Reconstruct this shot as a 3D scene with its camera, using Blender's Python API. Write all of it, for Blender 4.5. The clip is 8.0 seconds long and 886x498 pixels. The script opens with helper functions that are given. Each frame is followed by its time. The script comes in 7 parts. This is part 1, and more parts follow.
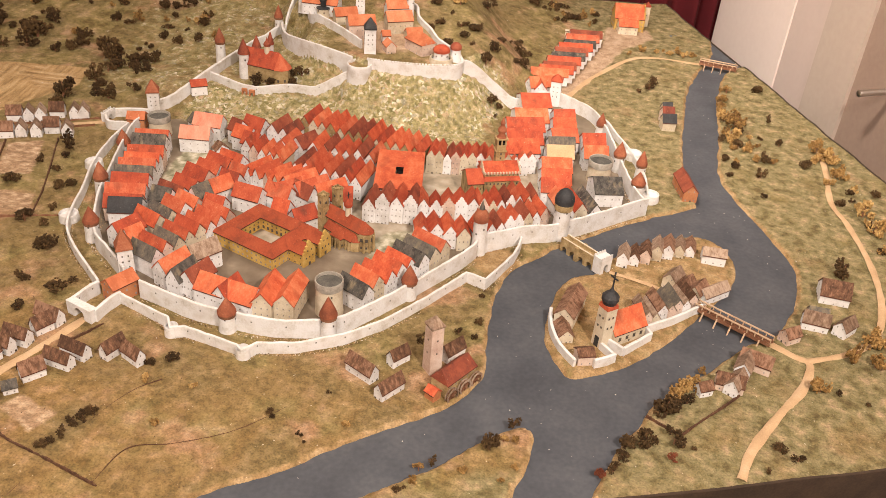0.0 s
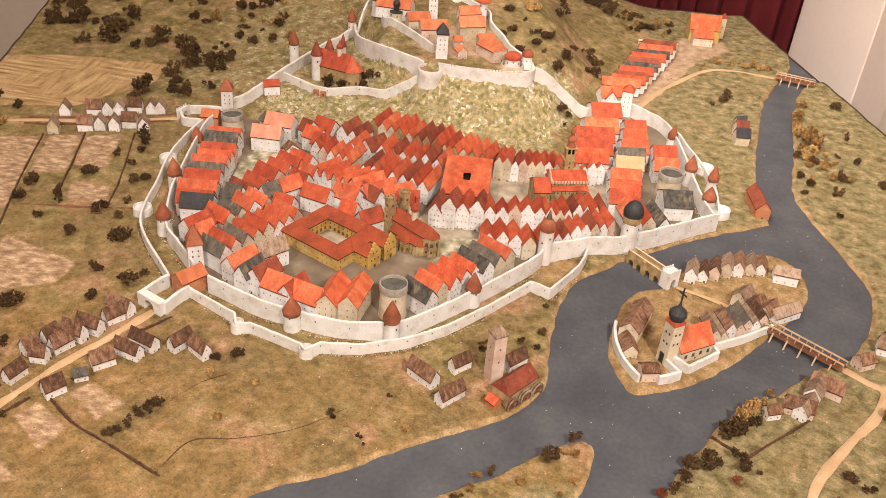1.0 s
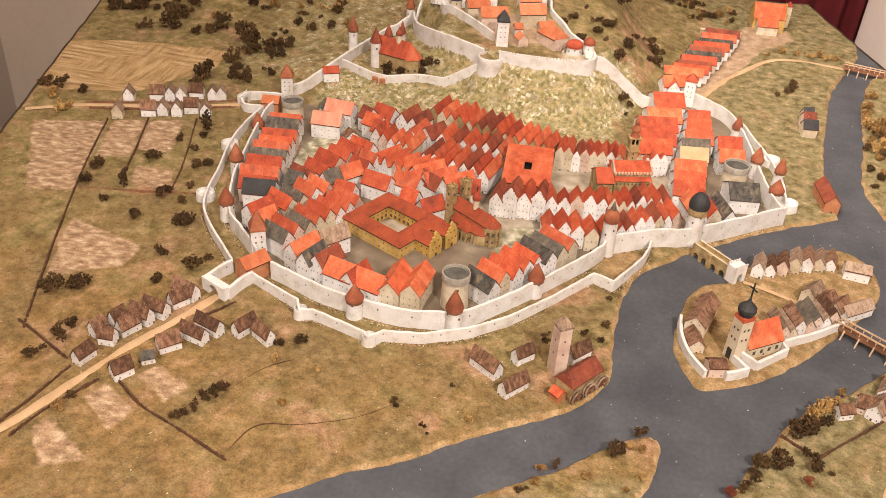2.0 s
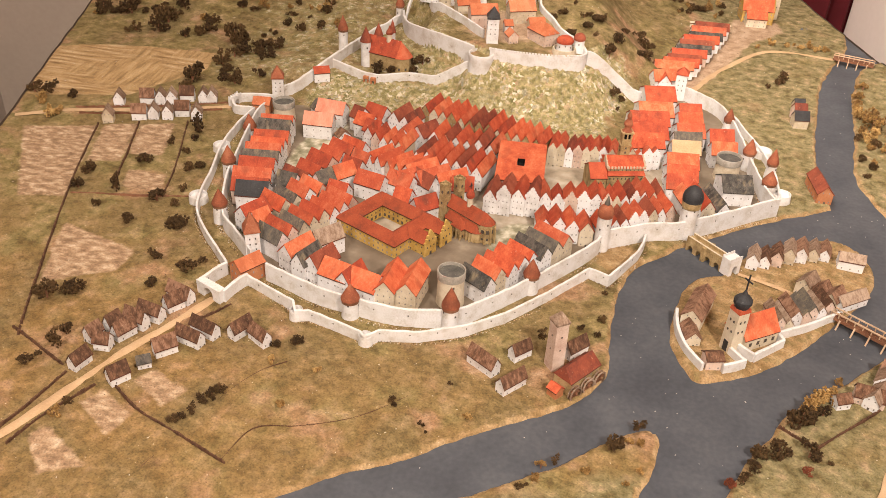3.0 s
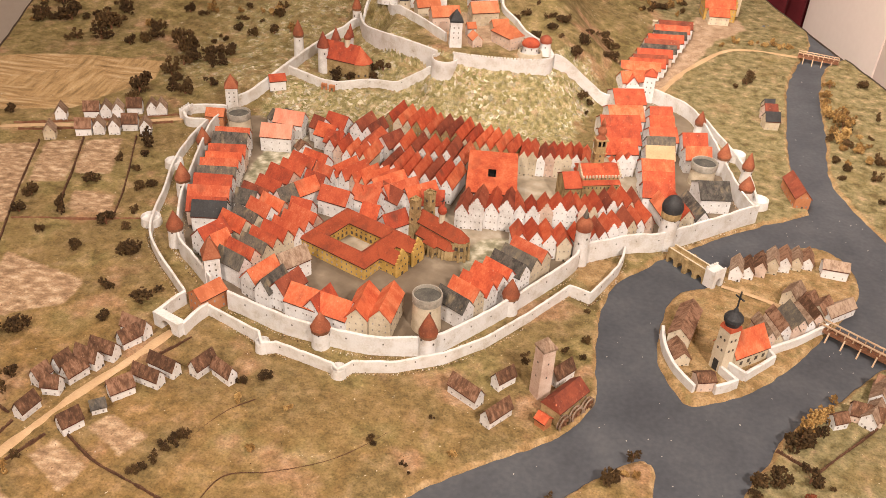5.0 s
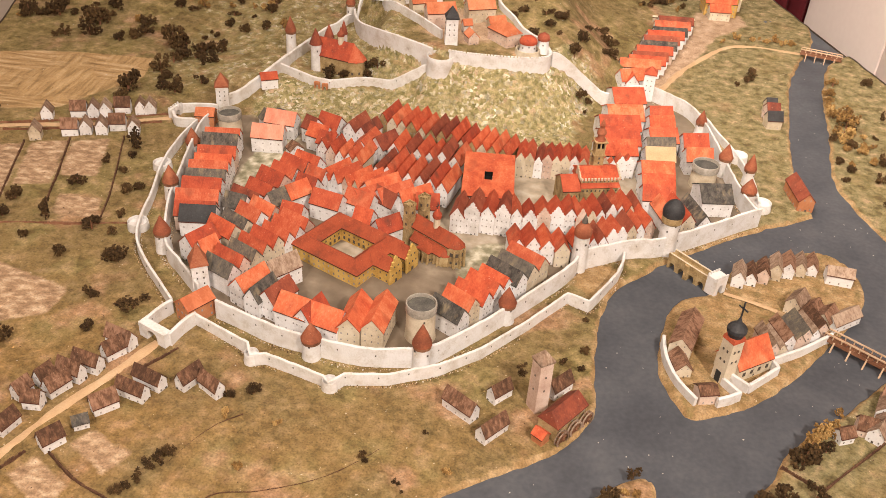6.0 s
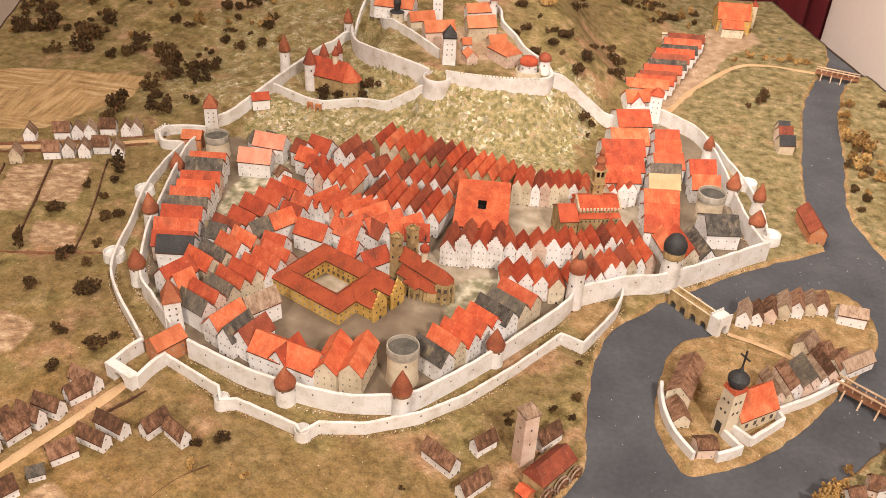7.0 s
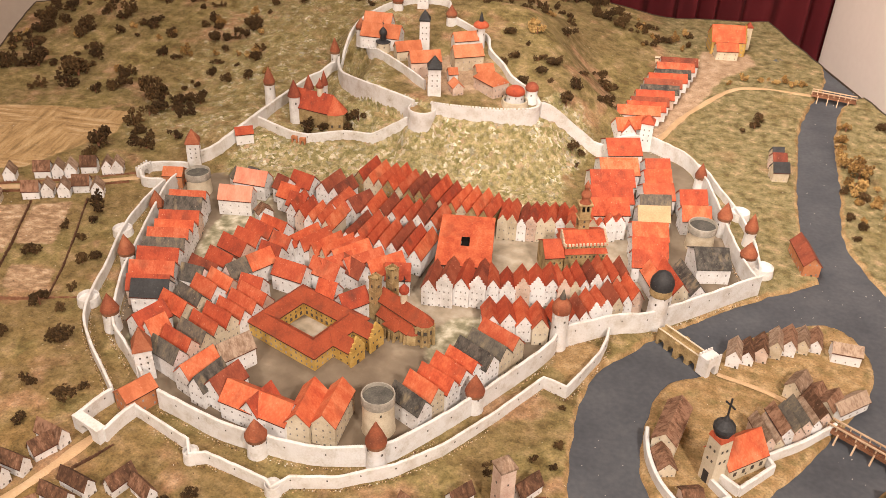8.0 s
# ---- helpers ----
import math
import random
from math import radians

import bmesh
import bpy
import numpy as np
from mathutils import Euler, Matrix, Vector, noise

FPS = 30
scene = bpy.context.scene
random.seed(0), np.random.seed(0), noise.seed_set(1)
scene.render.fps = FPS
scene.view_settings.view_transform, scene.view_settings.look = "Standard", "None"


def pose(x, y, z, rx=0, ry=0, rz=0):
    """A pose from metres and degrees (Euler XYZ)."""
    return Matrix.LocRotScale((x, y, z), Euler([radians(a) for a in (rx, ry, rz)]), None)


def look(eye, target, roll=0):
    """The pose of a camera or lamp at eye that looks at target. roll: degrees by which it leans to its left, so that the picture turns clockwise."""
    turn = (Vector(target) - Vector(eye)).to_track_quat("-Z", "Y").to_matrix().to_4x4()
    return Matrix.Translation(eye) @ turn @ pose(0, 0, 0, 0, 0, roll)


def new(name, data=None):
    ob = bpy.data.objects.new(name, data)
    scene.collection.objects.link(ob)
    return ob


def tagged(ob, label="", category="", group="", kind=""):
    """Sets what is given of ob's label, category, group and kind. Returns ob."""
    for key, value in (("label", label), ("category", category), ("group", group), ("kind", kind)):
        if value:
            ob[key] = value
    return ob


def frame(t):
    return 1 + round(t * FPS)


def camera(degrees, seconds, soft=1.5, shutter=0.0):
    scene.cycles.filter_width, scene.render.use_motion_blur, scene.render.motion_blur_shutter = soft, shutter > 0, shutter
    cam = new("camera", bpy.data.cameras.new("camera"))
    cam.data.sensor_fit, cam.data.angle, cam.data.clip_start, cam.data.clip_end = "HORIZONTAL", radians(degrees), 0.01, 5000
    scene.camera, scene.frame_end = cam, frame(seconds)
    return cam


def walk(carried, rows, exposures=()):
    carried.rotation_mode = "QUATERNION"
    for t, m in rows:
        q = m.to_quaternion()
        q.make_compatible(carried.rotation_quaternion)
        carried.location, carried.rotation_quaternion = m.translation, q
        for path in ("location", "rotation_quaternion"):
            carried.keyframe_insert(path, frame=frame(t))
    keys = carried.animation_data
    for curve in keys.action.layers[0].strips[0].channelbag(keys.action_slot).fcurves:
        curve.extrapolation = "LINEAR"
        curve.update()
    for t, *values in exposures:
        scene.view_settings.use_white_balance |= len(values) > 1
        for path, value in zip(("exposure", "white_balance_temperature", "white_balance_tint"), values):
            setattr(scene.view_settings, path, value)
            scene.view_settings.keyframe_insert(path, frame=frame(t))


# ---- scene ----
cam = camera(53.0, 8.0, 0.8)
PATH = [
    (0, (-0.138, 0.499, 0.774), (-0.195, 2.175, -0.316), 4.9),
    (0.5, (-0.142, 0.5, 0.773), (-0.263, 2.174, -0.314), 4.9),
    (1, (-0.149, 0.503, 0.773), (-0.337, 2.169, -0.317), 4.8),
    (1.5, (-0.167, 0.501, 0.77), (-0.423, 2.149, -0.334), 4.2),
    (1.7, (-0.176, 0.506, 0.768), (-0.451, 2.144, -0.346), 4.2),
    (3, (-0.18, 0.507, 0.765), (-0.444, 2.143, -0.354), 3.1),
    (3.5, (-0.186, 0.52, 0.766), (-0.41, 2.159, -0.358), 3.4),
    (4, (-0.205, 0.541, 0.763), (-0.395, 2.184, -0.361), 3.6),
    (4.5, (-0.219, 0.563, 0.756), (-0.385, 2.212, -0.364), 3.5),
    (6, (-0.224, 0.62, 0.753), (-0.372, 2.256, -0.388), 3.8),
    (6.5, (-0.205, 0.66, 0.751), (-0.374, 2.291, -0.393), 3.8),
    (7, (-0.192, 0.7, 0.752), (-0.383, 2.337, -0.38), 3.4),
    (7.5, (-0.173, 0.732, 0.76), (-0.385, 2.374, -0.362), 2.7),
    (8, (-0.157, 0.751, 0.765), (-0.377, 2.403, -0.341), 2.1),
]
walk(cam, [(t, look(eye, target, roll)) for t, eye, target, roll in PATH])

# ---- light ----
world = bpy.data.worlds.new("room_air")
world.use_nodes = True
world.node_tree.nodes["Background"].inputs[0].default_value = (1.0, 0.86, 0.72, 1)
world.node_tree.nodes["Background"].inputs[1].default_value = 0.014
scene.world = world
scene.view_settings.exposure = 0.04


def unseen_lamp(eye, target, size, watts, colour, spread=180):
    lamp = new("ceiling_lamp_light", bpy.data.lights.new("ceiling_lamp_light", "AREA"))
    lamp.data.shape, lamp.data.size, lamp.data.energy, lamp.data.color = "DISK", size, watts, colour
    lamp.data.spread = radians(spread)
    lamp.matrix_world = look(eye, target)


WARM = (1.0, 0.862, 0.725)
unseen_lamp((0.62, 0.10, 1.70), (-0.10, 1.75, 0), 0.20, 53, WARM)
unseen_lamp((-0.85, -0.05, 1.70), (-0.60, 2.20, 0), 0.32, 37, WARM)
# added fill to brighten the hill and west slope; no lamp known there
unseen_lamp((-0.65, 2.15, 1.74), (-0.70, 2.30, 0), 0.60, 15, WARM)
# added fill aimed at the door wall to brighten it
unseen_lamp((-0.30, 1.45, 1.74), (0.60, 2.75, 0.03), 0.30, 9, WARM, 62)

# ---- materials ----


def material(name, colours, scale=40, fine=400, rough=0.85, bump=0.3, depth=0.001, vary=0.0, spread=(0.3, 0.7), stretch=(1, 1, 1), streak=0.0, scuff=None, soot=None):
    """Several tones mixed by broad and fine noise, a shift of brightness from object to object, fine relief."""
    m = bpy.data.materials.new(name)
    m.use_nodes = True
    n, l = m.node_tree.nodes, m.node_tree.links
    bsdf = n["Principled BSDF"]
    bsdf.inputs["Roughness"].default_value = rough
    bsdf.inputs["Specular IOR Level"].default_value = 0.25
    geo = n.new("ShaderNodeNewGeometry")
    info = n.new("ShaderNodeObjectInfo")
    mapping = n.new("ShaderNodeMapping")
    mapping.inputs["Scale"].default_value = stretch
    if streak:
        # brush marks run down the slope, across the thing's own long axis, and differ from thing to thing
        own = n.new("ShaderNodeTexCoord")
        shift = n.new("ShaderNodeVectorMath")
        shift.operation = "MULTIPLY_ADD"
        l.new(info.outputs["Random"], shift.inputs[0])
        shift.inputs[1].default_value = (3, 5, 7)
        l.new(own.outputs["Object"], shift.inputs[2])
        mapping.inputs["Scale"].default_value = (1, streak, streak)
        l.new(shift.outputs[0], mapping.inputs[0])
    else:
        l.new(geo.outputs["Position"], mapping.inputs[0])
    a, b = n.new("ShaderNodeTexNoise"), n.new("ShaderNodeTexNoise")
    a.inputs["Scale"].default_value, a.inputs["Detail"].default_value = scale, 3
    b.inputs["Scale"].default_value, b.inputs["Detail"].default_value = fine, 2
    for t in (a, b):
        l.new(mapping.outputs[0], t.inputs["Vector"])
    mix = n.new("ShaderNodeMath")
    mix.operation = "MULTIPLY_ADD"
    mix.inputs[1].default_value = 0.35
    l.new(b.outputs["Fac"], mix.inputs[0])
    half = n.new("ShaderNodeMath")
    half.operation = "MULTIPLY_ADD"
    half.inputs[1].default_value, half.inputs[2].default_value = 0.65, 0.0
    l.new(a.outputs["Fac"], half.inputs[0])
    l.new(half.outputs[0], mix.inputs[2])
    drift = n.new("ShaderNodeMath")
    drift.operation = "MULTIPLY_ADD"
    drift.inputs[1].default_value, drift.inputs[2].default_value = vary, -vary / 2
    l.new(info.outputs["Random"], drift.inputs[0])
    total = n.new("ShaderNodeMath")
    l.new(mix.outputs[0], total.inputs[0])
    l.new(drift.outputs[0], total.inputs[1])
    ramp = n.new("ShaderNodeValToRGB")
    lo, hi = spread
    count = len(colours)
    els = ramp.color_ramp.elements
    while len(els) < count:
        els.new(0.5)
    for i, c in enumerate(colours):
        els[i].position = lo + (hi - lo) * i / max(count - 1, 1)
        els[i].color = (*c, 1)
    l.new(total.outputs[0], ramp.inputs[0])
    colour = ramp.outputs[0]
    # patches of dark soot and small pale scuffs, each with its own noise
    for tint, size, lo_, hi_, most in ((soot, scale * 0.6, 0.56, 0.74, 0.6), (scuff, fine * 0.9, 0.66, 0.76, 0.6)):
        if tint:
            spot = n.new("ShaderNodeTexNoise")
            spot.inputs["Scale"].default_value, spot.inputs["Detail"].default_value = size, 4
            l.new(mapping.outputs[0], spot.inputs["Vector"])
            cut = n.new("ShaderNodeMapRange")
            cut.inputs[1].default_value, cut.inputs[2].default_value, cut.inputs[4].default_value = lo_, hi_, most
            l.new(spot.outputs["Fac"], cut.inputs[0])
            lay = n.new("ShaderNodeMix")
            lay.data_type = "RGBA"
            lay.inputs[7].default_value = (*tint, 1)
            l.new(cut.outputs[0], lay.inputs[0])
            l.new(colour, lay.inputs[6])
            colour = lay.outputs[2]
    l.new(colour, bsdf.inputs["Base Color"])
    if bump:
        bp = n.new("ShaderNodeBump")
        bp.inputs["Strength"].default_value, bp.inputs["Distance"].default_value = bump, depth
        l.new(b.outputs["Fac"], bp.inputs["Height"])
        l.new(bp.outputs[0], bsdf.inputs["Normal"])
    return m


SOOT, SCUFF = (0.10, 0.045, 0.032), (0.66, 0.40, 0.28)
RED = material("painted_red_roof", [(0.22, 0.045, 0.026), (0.34, 0.060, 0.030), (0.44, 0.092, 0.043), (0.52, 0.15, 0.078)], 75, 480, 0.8, 0.4, 0.0006, 0.30, (0.24, 0.76), streak=0.7, scuff=SCUFF, soot=SOOT)
BRIGHT = material("bright_orange_roof", [(0.33, 0.055, 0.026), (0.47, 0.090, 0.040), (0.54, 0.13, 0.058), (0.60, 0.20, 0.10)], 70, 420, 0.8, 0.35, 0.0006, 0.26, streak=0.7, scuff=SCUFF, soot=(0.22, 0.06, 0.034))
DARKRED = material("dull_red_roof", [(0.13, 0.036, 0.024), (0.24, 0.060, 0.034), (0.32, 0.095, 0.054)], 70, 500, 0.85, 0.35, 0.0006, 0.2, streak=0.6, scuff=SCUFF, soot=SOOT)
TILE = material("pale_orange_roof", [(0.40, 0.115, 0.052), (0.51, 0.17, 0.082), (0.57, 0.23, 0.125)], 70, 420, 0.85, 0.35, 0.0006, 0.26, streak=0.7, scuff=SCUFF, soot=(0.30, 0.09, 0.045))
MINSTERRED = material("deep_red_roof", [(0.20, 0.045, 0.022), (0.30, 0.062, 0.028), (0.36, 0.085, 0.038)], 60, 480, 0.8, 0.35, 0.0006, 0.1, streak=0.8, scuff=(0.45, 0.22, 0.13), soot=SOOT)
BROWN = material("brown_thatch_roof", [(0.070, 0.036, 0.022), (0.15, 0.076, 0.046), (0.29, 0.165, 0.11)], 190, 620, 0.9, 0.5, 0.0008, 0.25, (0.34, 0.66), streak=0.5, scuff=(0.46, 0.32, 0.23), soot=(0.04, 0.022, 0.015))
TAN = material("pale_thatch_roof", [(0.14, 0.085, 0.056), (0.26, 0.175, 0.125), (0.40, 0.30, 0.23)], 190, 620, 0.9, 0.5, 0.0008, 0.25, (0.32, 0.68), streak=0.5, scuff=(0.55, 0.45, 0.36), soot=(0.09, 0.055, 0.04))
GREY = material("weathered_grey_roof", [(0.040, 0.036, 0.034), (0.075, 0.068, 0.062), (0.12, 0.105, 0.09), (0.17, 0.14, 0.105)], 130, 500, 0.9, 0.5, 0.0008, 0.2, (0.3, 0.7), streak=0.6, scuff=(0.40, 0.33, 0.22), soot=(0.36, 0.28, 0.17))
SALMON = material("faded_salmon_roof", [(0.52, 0.17, 0.11), (0.62, 0.25, 0.17), (0.68, 0.33, 0.24)], 70, 420, 0.85, 0.35, 0.0006, 0.2, streak=0.5)
TERRACOTTA = material("brown_red_cone", [(0.18, 0.055, 0.030), (0.28, 0.088, 0.046), (0.37, 0.14, 0.075)], 60, 500, 0.85, 0.35, 0.0006, 0.2, scuff=(0.5, 0.3, 0.2), soot=(0.11, 0.04, 0.026))
SLATE = material("grey_tower_top", [(0.05, 0.048, 0.046), (0.09, 0.085, 0.078), (0.15, 0.14, 0.12)], 60, 500, 0.9, 0.4, 0.0008, 0.1, scuff=(0.36, 0.33, 0.28))
BLACK = material("dark_slate", [(0.02, 0.02, 0.022), (0.05, 0.05, 0.055)], 60, 400, 0.6, 0.2, 0.0005, 0.1, scuff=(0.14, 0.14, 0.14))
# near-black tone that stands in for the darkness inside openings
PIT = material("painted_dark_opening", [(0.004, 0.003, 0.003), (0.008, 0.006, 0.005)], 60, 400, 0.95, 0)
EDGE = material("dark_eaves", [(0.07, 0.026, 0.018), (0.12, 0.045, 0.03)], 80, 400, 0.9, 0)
WHITE = material("whitewashed_wall", [(0.55, 0.525, 0.52), (0.71, 0.695, 0.705), (0.79, 0.785, 0.805)], 60, 500, 0.9, 0.25, 0.0005, 0.2)
CREAM = material("cream_wall", [(0.44, 0.36, 0.26), (0.58, 0.50, 0.385), (0.65, 0.58, 0.47)], 60, 500, 0.9, 0.25, 0.0005, 0.2, soot=(0.34, 0.26, 0.18))
PINKISH = material("rosy_wall", [(0.46, 0.32, 0.26), (0.60, 0.46, 0.385), (0.68, 0.56, 0.50)], 60, 500, 0.9, 0.25, 0.0005, 0.2, soot=(0.36, 0.25, 0.19))
YELLOW = material("ochre_yellow_wall", [(0.34, 0.20, 0.05), (0.50, 0.32, 0.09), (0.58, 0.40, 0.14)], 60, 500, 0.9, 0.25, 0.0005, 0.1, soot=(0.27, 0.16, 0.055))
STONE = material("brown_stone_wall", [(0.20, 0.135, 0.062), (0.36, 0.255, 0.125), (0.49, 0.375, 0.21)], 80, 450, 0.9, 0.4, 0.0008, 0.1, scuff=(0.58, 0.46, 0.3), soot=(0.15, 0.10, 0.055))
RIMSTONE = material("grey_stone_parapet", [(0.22, 0.195, 0.165), (0.33, 0.30, 0.26), (0.44, 0.41, 0.37)], 80, 420, 0.9, 0.5, 0.001, 0.0, scuff=(0.6, 0.56, 0.5), soot=(0.14, 0.12, 0.10))
ORANGE = material("orange_plaster_wall", [(0.34, 0.13, 0.058), (0.45, 0.185, 0.088), (0.52, 0.25, 0.13)], 60, 450, 0.9, 0.3, 0.0006, soot=(0.24, 0.10, 0.05))
WALLWHITE = material("town_wall_lime", [(0.34, 0.29, 0.25), (0.55, 0.515, 0.485), (0.64, 0.62, 0.615), (0.69, 0.68, 0.69)], 55, 350, 0.92, 0.5, 0.0012, 0.0, (0.24, 0.58), soot=(0.47, 0.41, 0.36), scuff=(0.42, 0.36, 0.29))
GLASS = material("dark_window", [(0.05, 0.04, 0.035), (0.11, 0.09, 0.075)], 60, 300, 0.6, 0)
WINDOWSOFT = material("painted_window", [(0.17, 0.15, 0.145), (0.34, 0.31, 0.31)], 60, 300, 0.7, 0, 0.001, 0.6)
WOOD = material("brown_timber", [(0.10, 0.045, 0.025), (0.20, 0.09, 0.05), (0.28, 0.15, 0.09)], 60, 500, 0.8, 0.4)
PALEWOOD = material("pale_timber", [(0.42, 0.28, 0.18), (0.56, 0.42, 0.30)], 60, 500, 0.8, 0.3)
SAND = material("sandy_road", [(0.40, 0.26, 0.15), (0.50, 0.34, 0.20), (0.56, 0.41, 0.27)], 30, 420, 0.95, 0.5, 0.0008)
LEAFDARK = material("dark_brown_foliage", [(0.022, 0.013, 0.006), (0.06, 0.034, 0.014), (0.13, 0.075, 0.03)], 160, 700, 0.95, 0.5, 0.001, 0.15)
LEAFGOLD = material("golden_foliage", [(0.09, 0.050, 0.018), (0.29, 0.165, 0.055), (0.56, 0.385, 0.16)], 160, 700, 0.95, 0.5, 0.001, 0.2)
LEAFRED = material("reddish_foliage", [(0.07, 0.018, 0.01), (0.16, 0.045, 0.022), (0.26, 0.08, 0.04)], 160, 700, 0.95, 0.5, 0.001, 0.1)
HEDGE = material("dark_hedge", [(0.04, 0.02, 0.012), (0.10, 0.05, 0.03), (0.17, 0.09, 0.05)], 150, 700, 0.95, 0.6)
CURTAIN = material("dark_red_curtain", [(0.050, 0.0035, 0.006), (0.085, 0.006, 0.009)], 6, 600, 0.9, 0.2)
FRAMEPAINT = material("grey_rose_paint", [(0.50, 0.405, 0.365), (0.55, 0.45, 0.41)], 2, 60, 0.8, 0.1)
PLASTER = material("pale_plaster", [(0.70, 0.595, 0.55), (0.76, 0.655, 0.61)], 2, 60, 0.85, 0.1)
GREIGE = material("greige_paint", [(0.42, 0.34, 0.29), (0.48, 0.40, 0.34)], 2, 60, 0.75, 0.1)
TAUPE = material("taupe_door", [(0.27, 0.19, 0.155), (0.33, 0.24, 0.195)], 3, 80, 0.5, 0.1)
PALEWHITE = material("pale_dust", [(0.55, 0.50, 0.44), (0.74, 0.70, 0.64)], 80, 400, 0.9, 0)
FLOOR = material("dark_floor", [(0.05, 0.035, 0.028), (0.085, 0.06, 0.045)], 4, 90, 0.5, 0.1)
RIM = material("dark_table_edge", [(0.03, 0.02, 0.015), (0.07, 0.045, 0.03)], 30, 300, 0.7, 0.2)
CHROME = bpy.data.materials.new("brushed_steel")
CHROME.use_nodes = True
CHROME.node_tree.nodes["Principled BSDF"].inputs["Metallic"].default_value = 1
CHROME.node_tree.nodes["Principled BSDF"].inputs["Roughness"].default_value = 0.3
CHROME.node_tree.nodes["Principled BSDF"].inputs["Base Color"].default_value = (0.62, 0.6, 0.58, 1)
WATER = material("slate_blue_painted_water", [(0.054, 0.058, 0.070), (0.074, 0.079, 0.093), (0.100, 0.105, 0.119)], 14, 160, 0.55, 0.12, 0.001, 0.0)
WATER.node_tree.nodes["Principled BSDF"].inputs["Specular IOR Level"].default_value = 0.18


def ground_material():
    """Flocked ground: green and brown patches; attributes lay sand, rock, soil, paving and stubble over it."""
    m = bpy.data.materials.new("flocked_ground")
    m.use_nodes = True
    n, l = m.node_tree.nodes, m.node_tree.links
    bsdf = n["Principled BSDF"]
    bsdf.inputs["Roughness"].default_value = 0.95
    bsdf.inputs["Specular IOR Level"].default_value = 0.15
    geo = n.new("ShaderNodeNewGeometry")

    def noise_at(scale, detail, stretch=(1, 1, 1)):
        mp = n.new("ShaderNodeMapping")
        mp.inputs["Scale"].default_value = stretch
        mp.inputs["Rotation"].default_value = (0, 0, 0.3)
        l.new(geo.outputs["Position"], mp.inputs[0])
        t = n.new("ShaderNodeTexNoise")
        t.inputs["Scale"].default_value, t.inputs["Detail"].default_value = scale, detail
        l.new(mp.outputs[0], t.inputs["Vector"])
        return t.outputs["Fac"]

    def ramp(fac, stops):
        r = n.new("ShaderNodeValToRGB")
        while len(r.color_ramp.elements) < len(stops):
            r.color_ramp.elements.new(0.5)
        for e, (p, c) in zip(r.color_ramp.elements, stops):
            e.position, e.color = p, (*c, 1)
        l.new(fac, r.inputs[0])
        return r.outputs[0]

    def blend(fac, a, b):
        x = n.new("ShaderNodeMix")
        x.data_type = "RGBA"
        l.new(fac, x.inputs[0])
        l.new(a, x.inputs[6])
        l.new(b, x.inputs[7])
        return x.outputs[2]

    def zone(name, rag=0.5, scale=70):
        """The attribute, frayed by noise."""
        a = n.new("ShaderNodeAttribute")
        a.attribute_name = name
        k = n.new("ShaderNodeMath")
        k.operation = "MULTIPLY_ADD"
        k.inputs[1].default_value, k.inputs[2].default_value = rag * 2, -rag
        l.new(noise_at(scale, 4), k.inputs[0])
        s = n.new("ShaderNodeMath")
        l.new(a.outputs["Fac"], s.inputs[0])
        l.new(k.outputs[0], s.inputs[1])
        r = n.new("ShaderNodeMapRange")
        r.inputs[1].default_value, r.inputs[2].default_value = 0.35, 0.65
        l.new(s.outputs[0], r.inputs[0])
        return r.outputs[0]

    fine = noise_at(420, 3)
    def flat(c):
        x = n.new("ShaderNodeRGB")
        x.outputs[0].default_value = (*c, 1)
        return x.outputs[0]

    def dabs(scale, stops):
        """Small brush dabs of paint, each of one tone."""
        wob = n.new("ShaderNodeTexNoise")
        wob.inputs["Scale"].default_value, wob.inputs["Detail"].default_value = scale * 0.8, 3
        l.new(geo.outputs["Position"], wob.inputs["Vector"])
        move = n.new("ShaderNodeVectorMath")
        move.operation = "MULTIPLY_ADD"
        l.new(wob.outputs["Color"], move.inputs[0])
        move.inputs[1].default_value = (2.2 / scale, 2.2 / scale, 2.2 / scale)
        l.new(geo.outputs["Position"], move.inputs[2])
        cell = n.new("ShaderNodeTexVoronoi")
        cell.inputs["Scale"].default_value = scale
        l.new(move.outputs[0], cell.inputs["Vector"])
        split = n.new("ShaderNodeSeparateColor")
        l.new(cell.outputs["Color"], split.inputs[0])
        return ramp(split.outputs[0], stops)

    grass = ramp(noise_at(34, 9), [(0.32, (0.125, 0.088, 0.036)), (0.43, (0.185, 0.144, 0.060)), (0.53, (0.245, 0.190, 0.086)), (0.62, (0.32, 0.235, 0.122)), (0.72, (0.41, 0.30, 0.19))])
    warm = ramp(noise_at(38, 9), [(0.30, (0.150, 0.094, 0.036)), (0.45, (0.220, 0.138, 0.055)), (0.58, (0.285, 0.180, 0.080)), (0.70, (0.37, 0.235, 0.13))])
    col = blend(zone("warm", 0.9, 9), grass, warm)
    lush = ramp(noise_at(9, 9), [(0.43, (0, 0, 0)), (0.60, (0.75, 0.75, 0.75))])
    turf = ramp(noise_at(60, 8), [(0.3, (0.104, 0.076, 0.034)), (0.5, (0.188, 0.142, 0.066)), (0.7, (0.29, 0.212, 0.118))])
    col = blend(lush, col, turf)
    bare = ramp(noise_at(10, 9), [(0.56, (0, 0, 0)), (0.64, (0.8, 0.8, 0.8))])
    clay = ramp(noise_at(60, 7), [(0.3, (0.26, 0.145, 0.08)), (0.5, (0.36, 0.215, 0.13)), (0.7, (0.46, 0.31, 0.21))])
    col = blend(bare, col, clay)
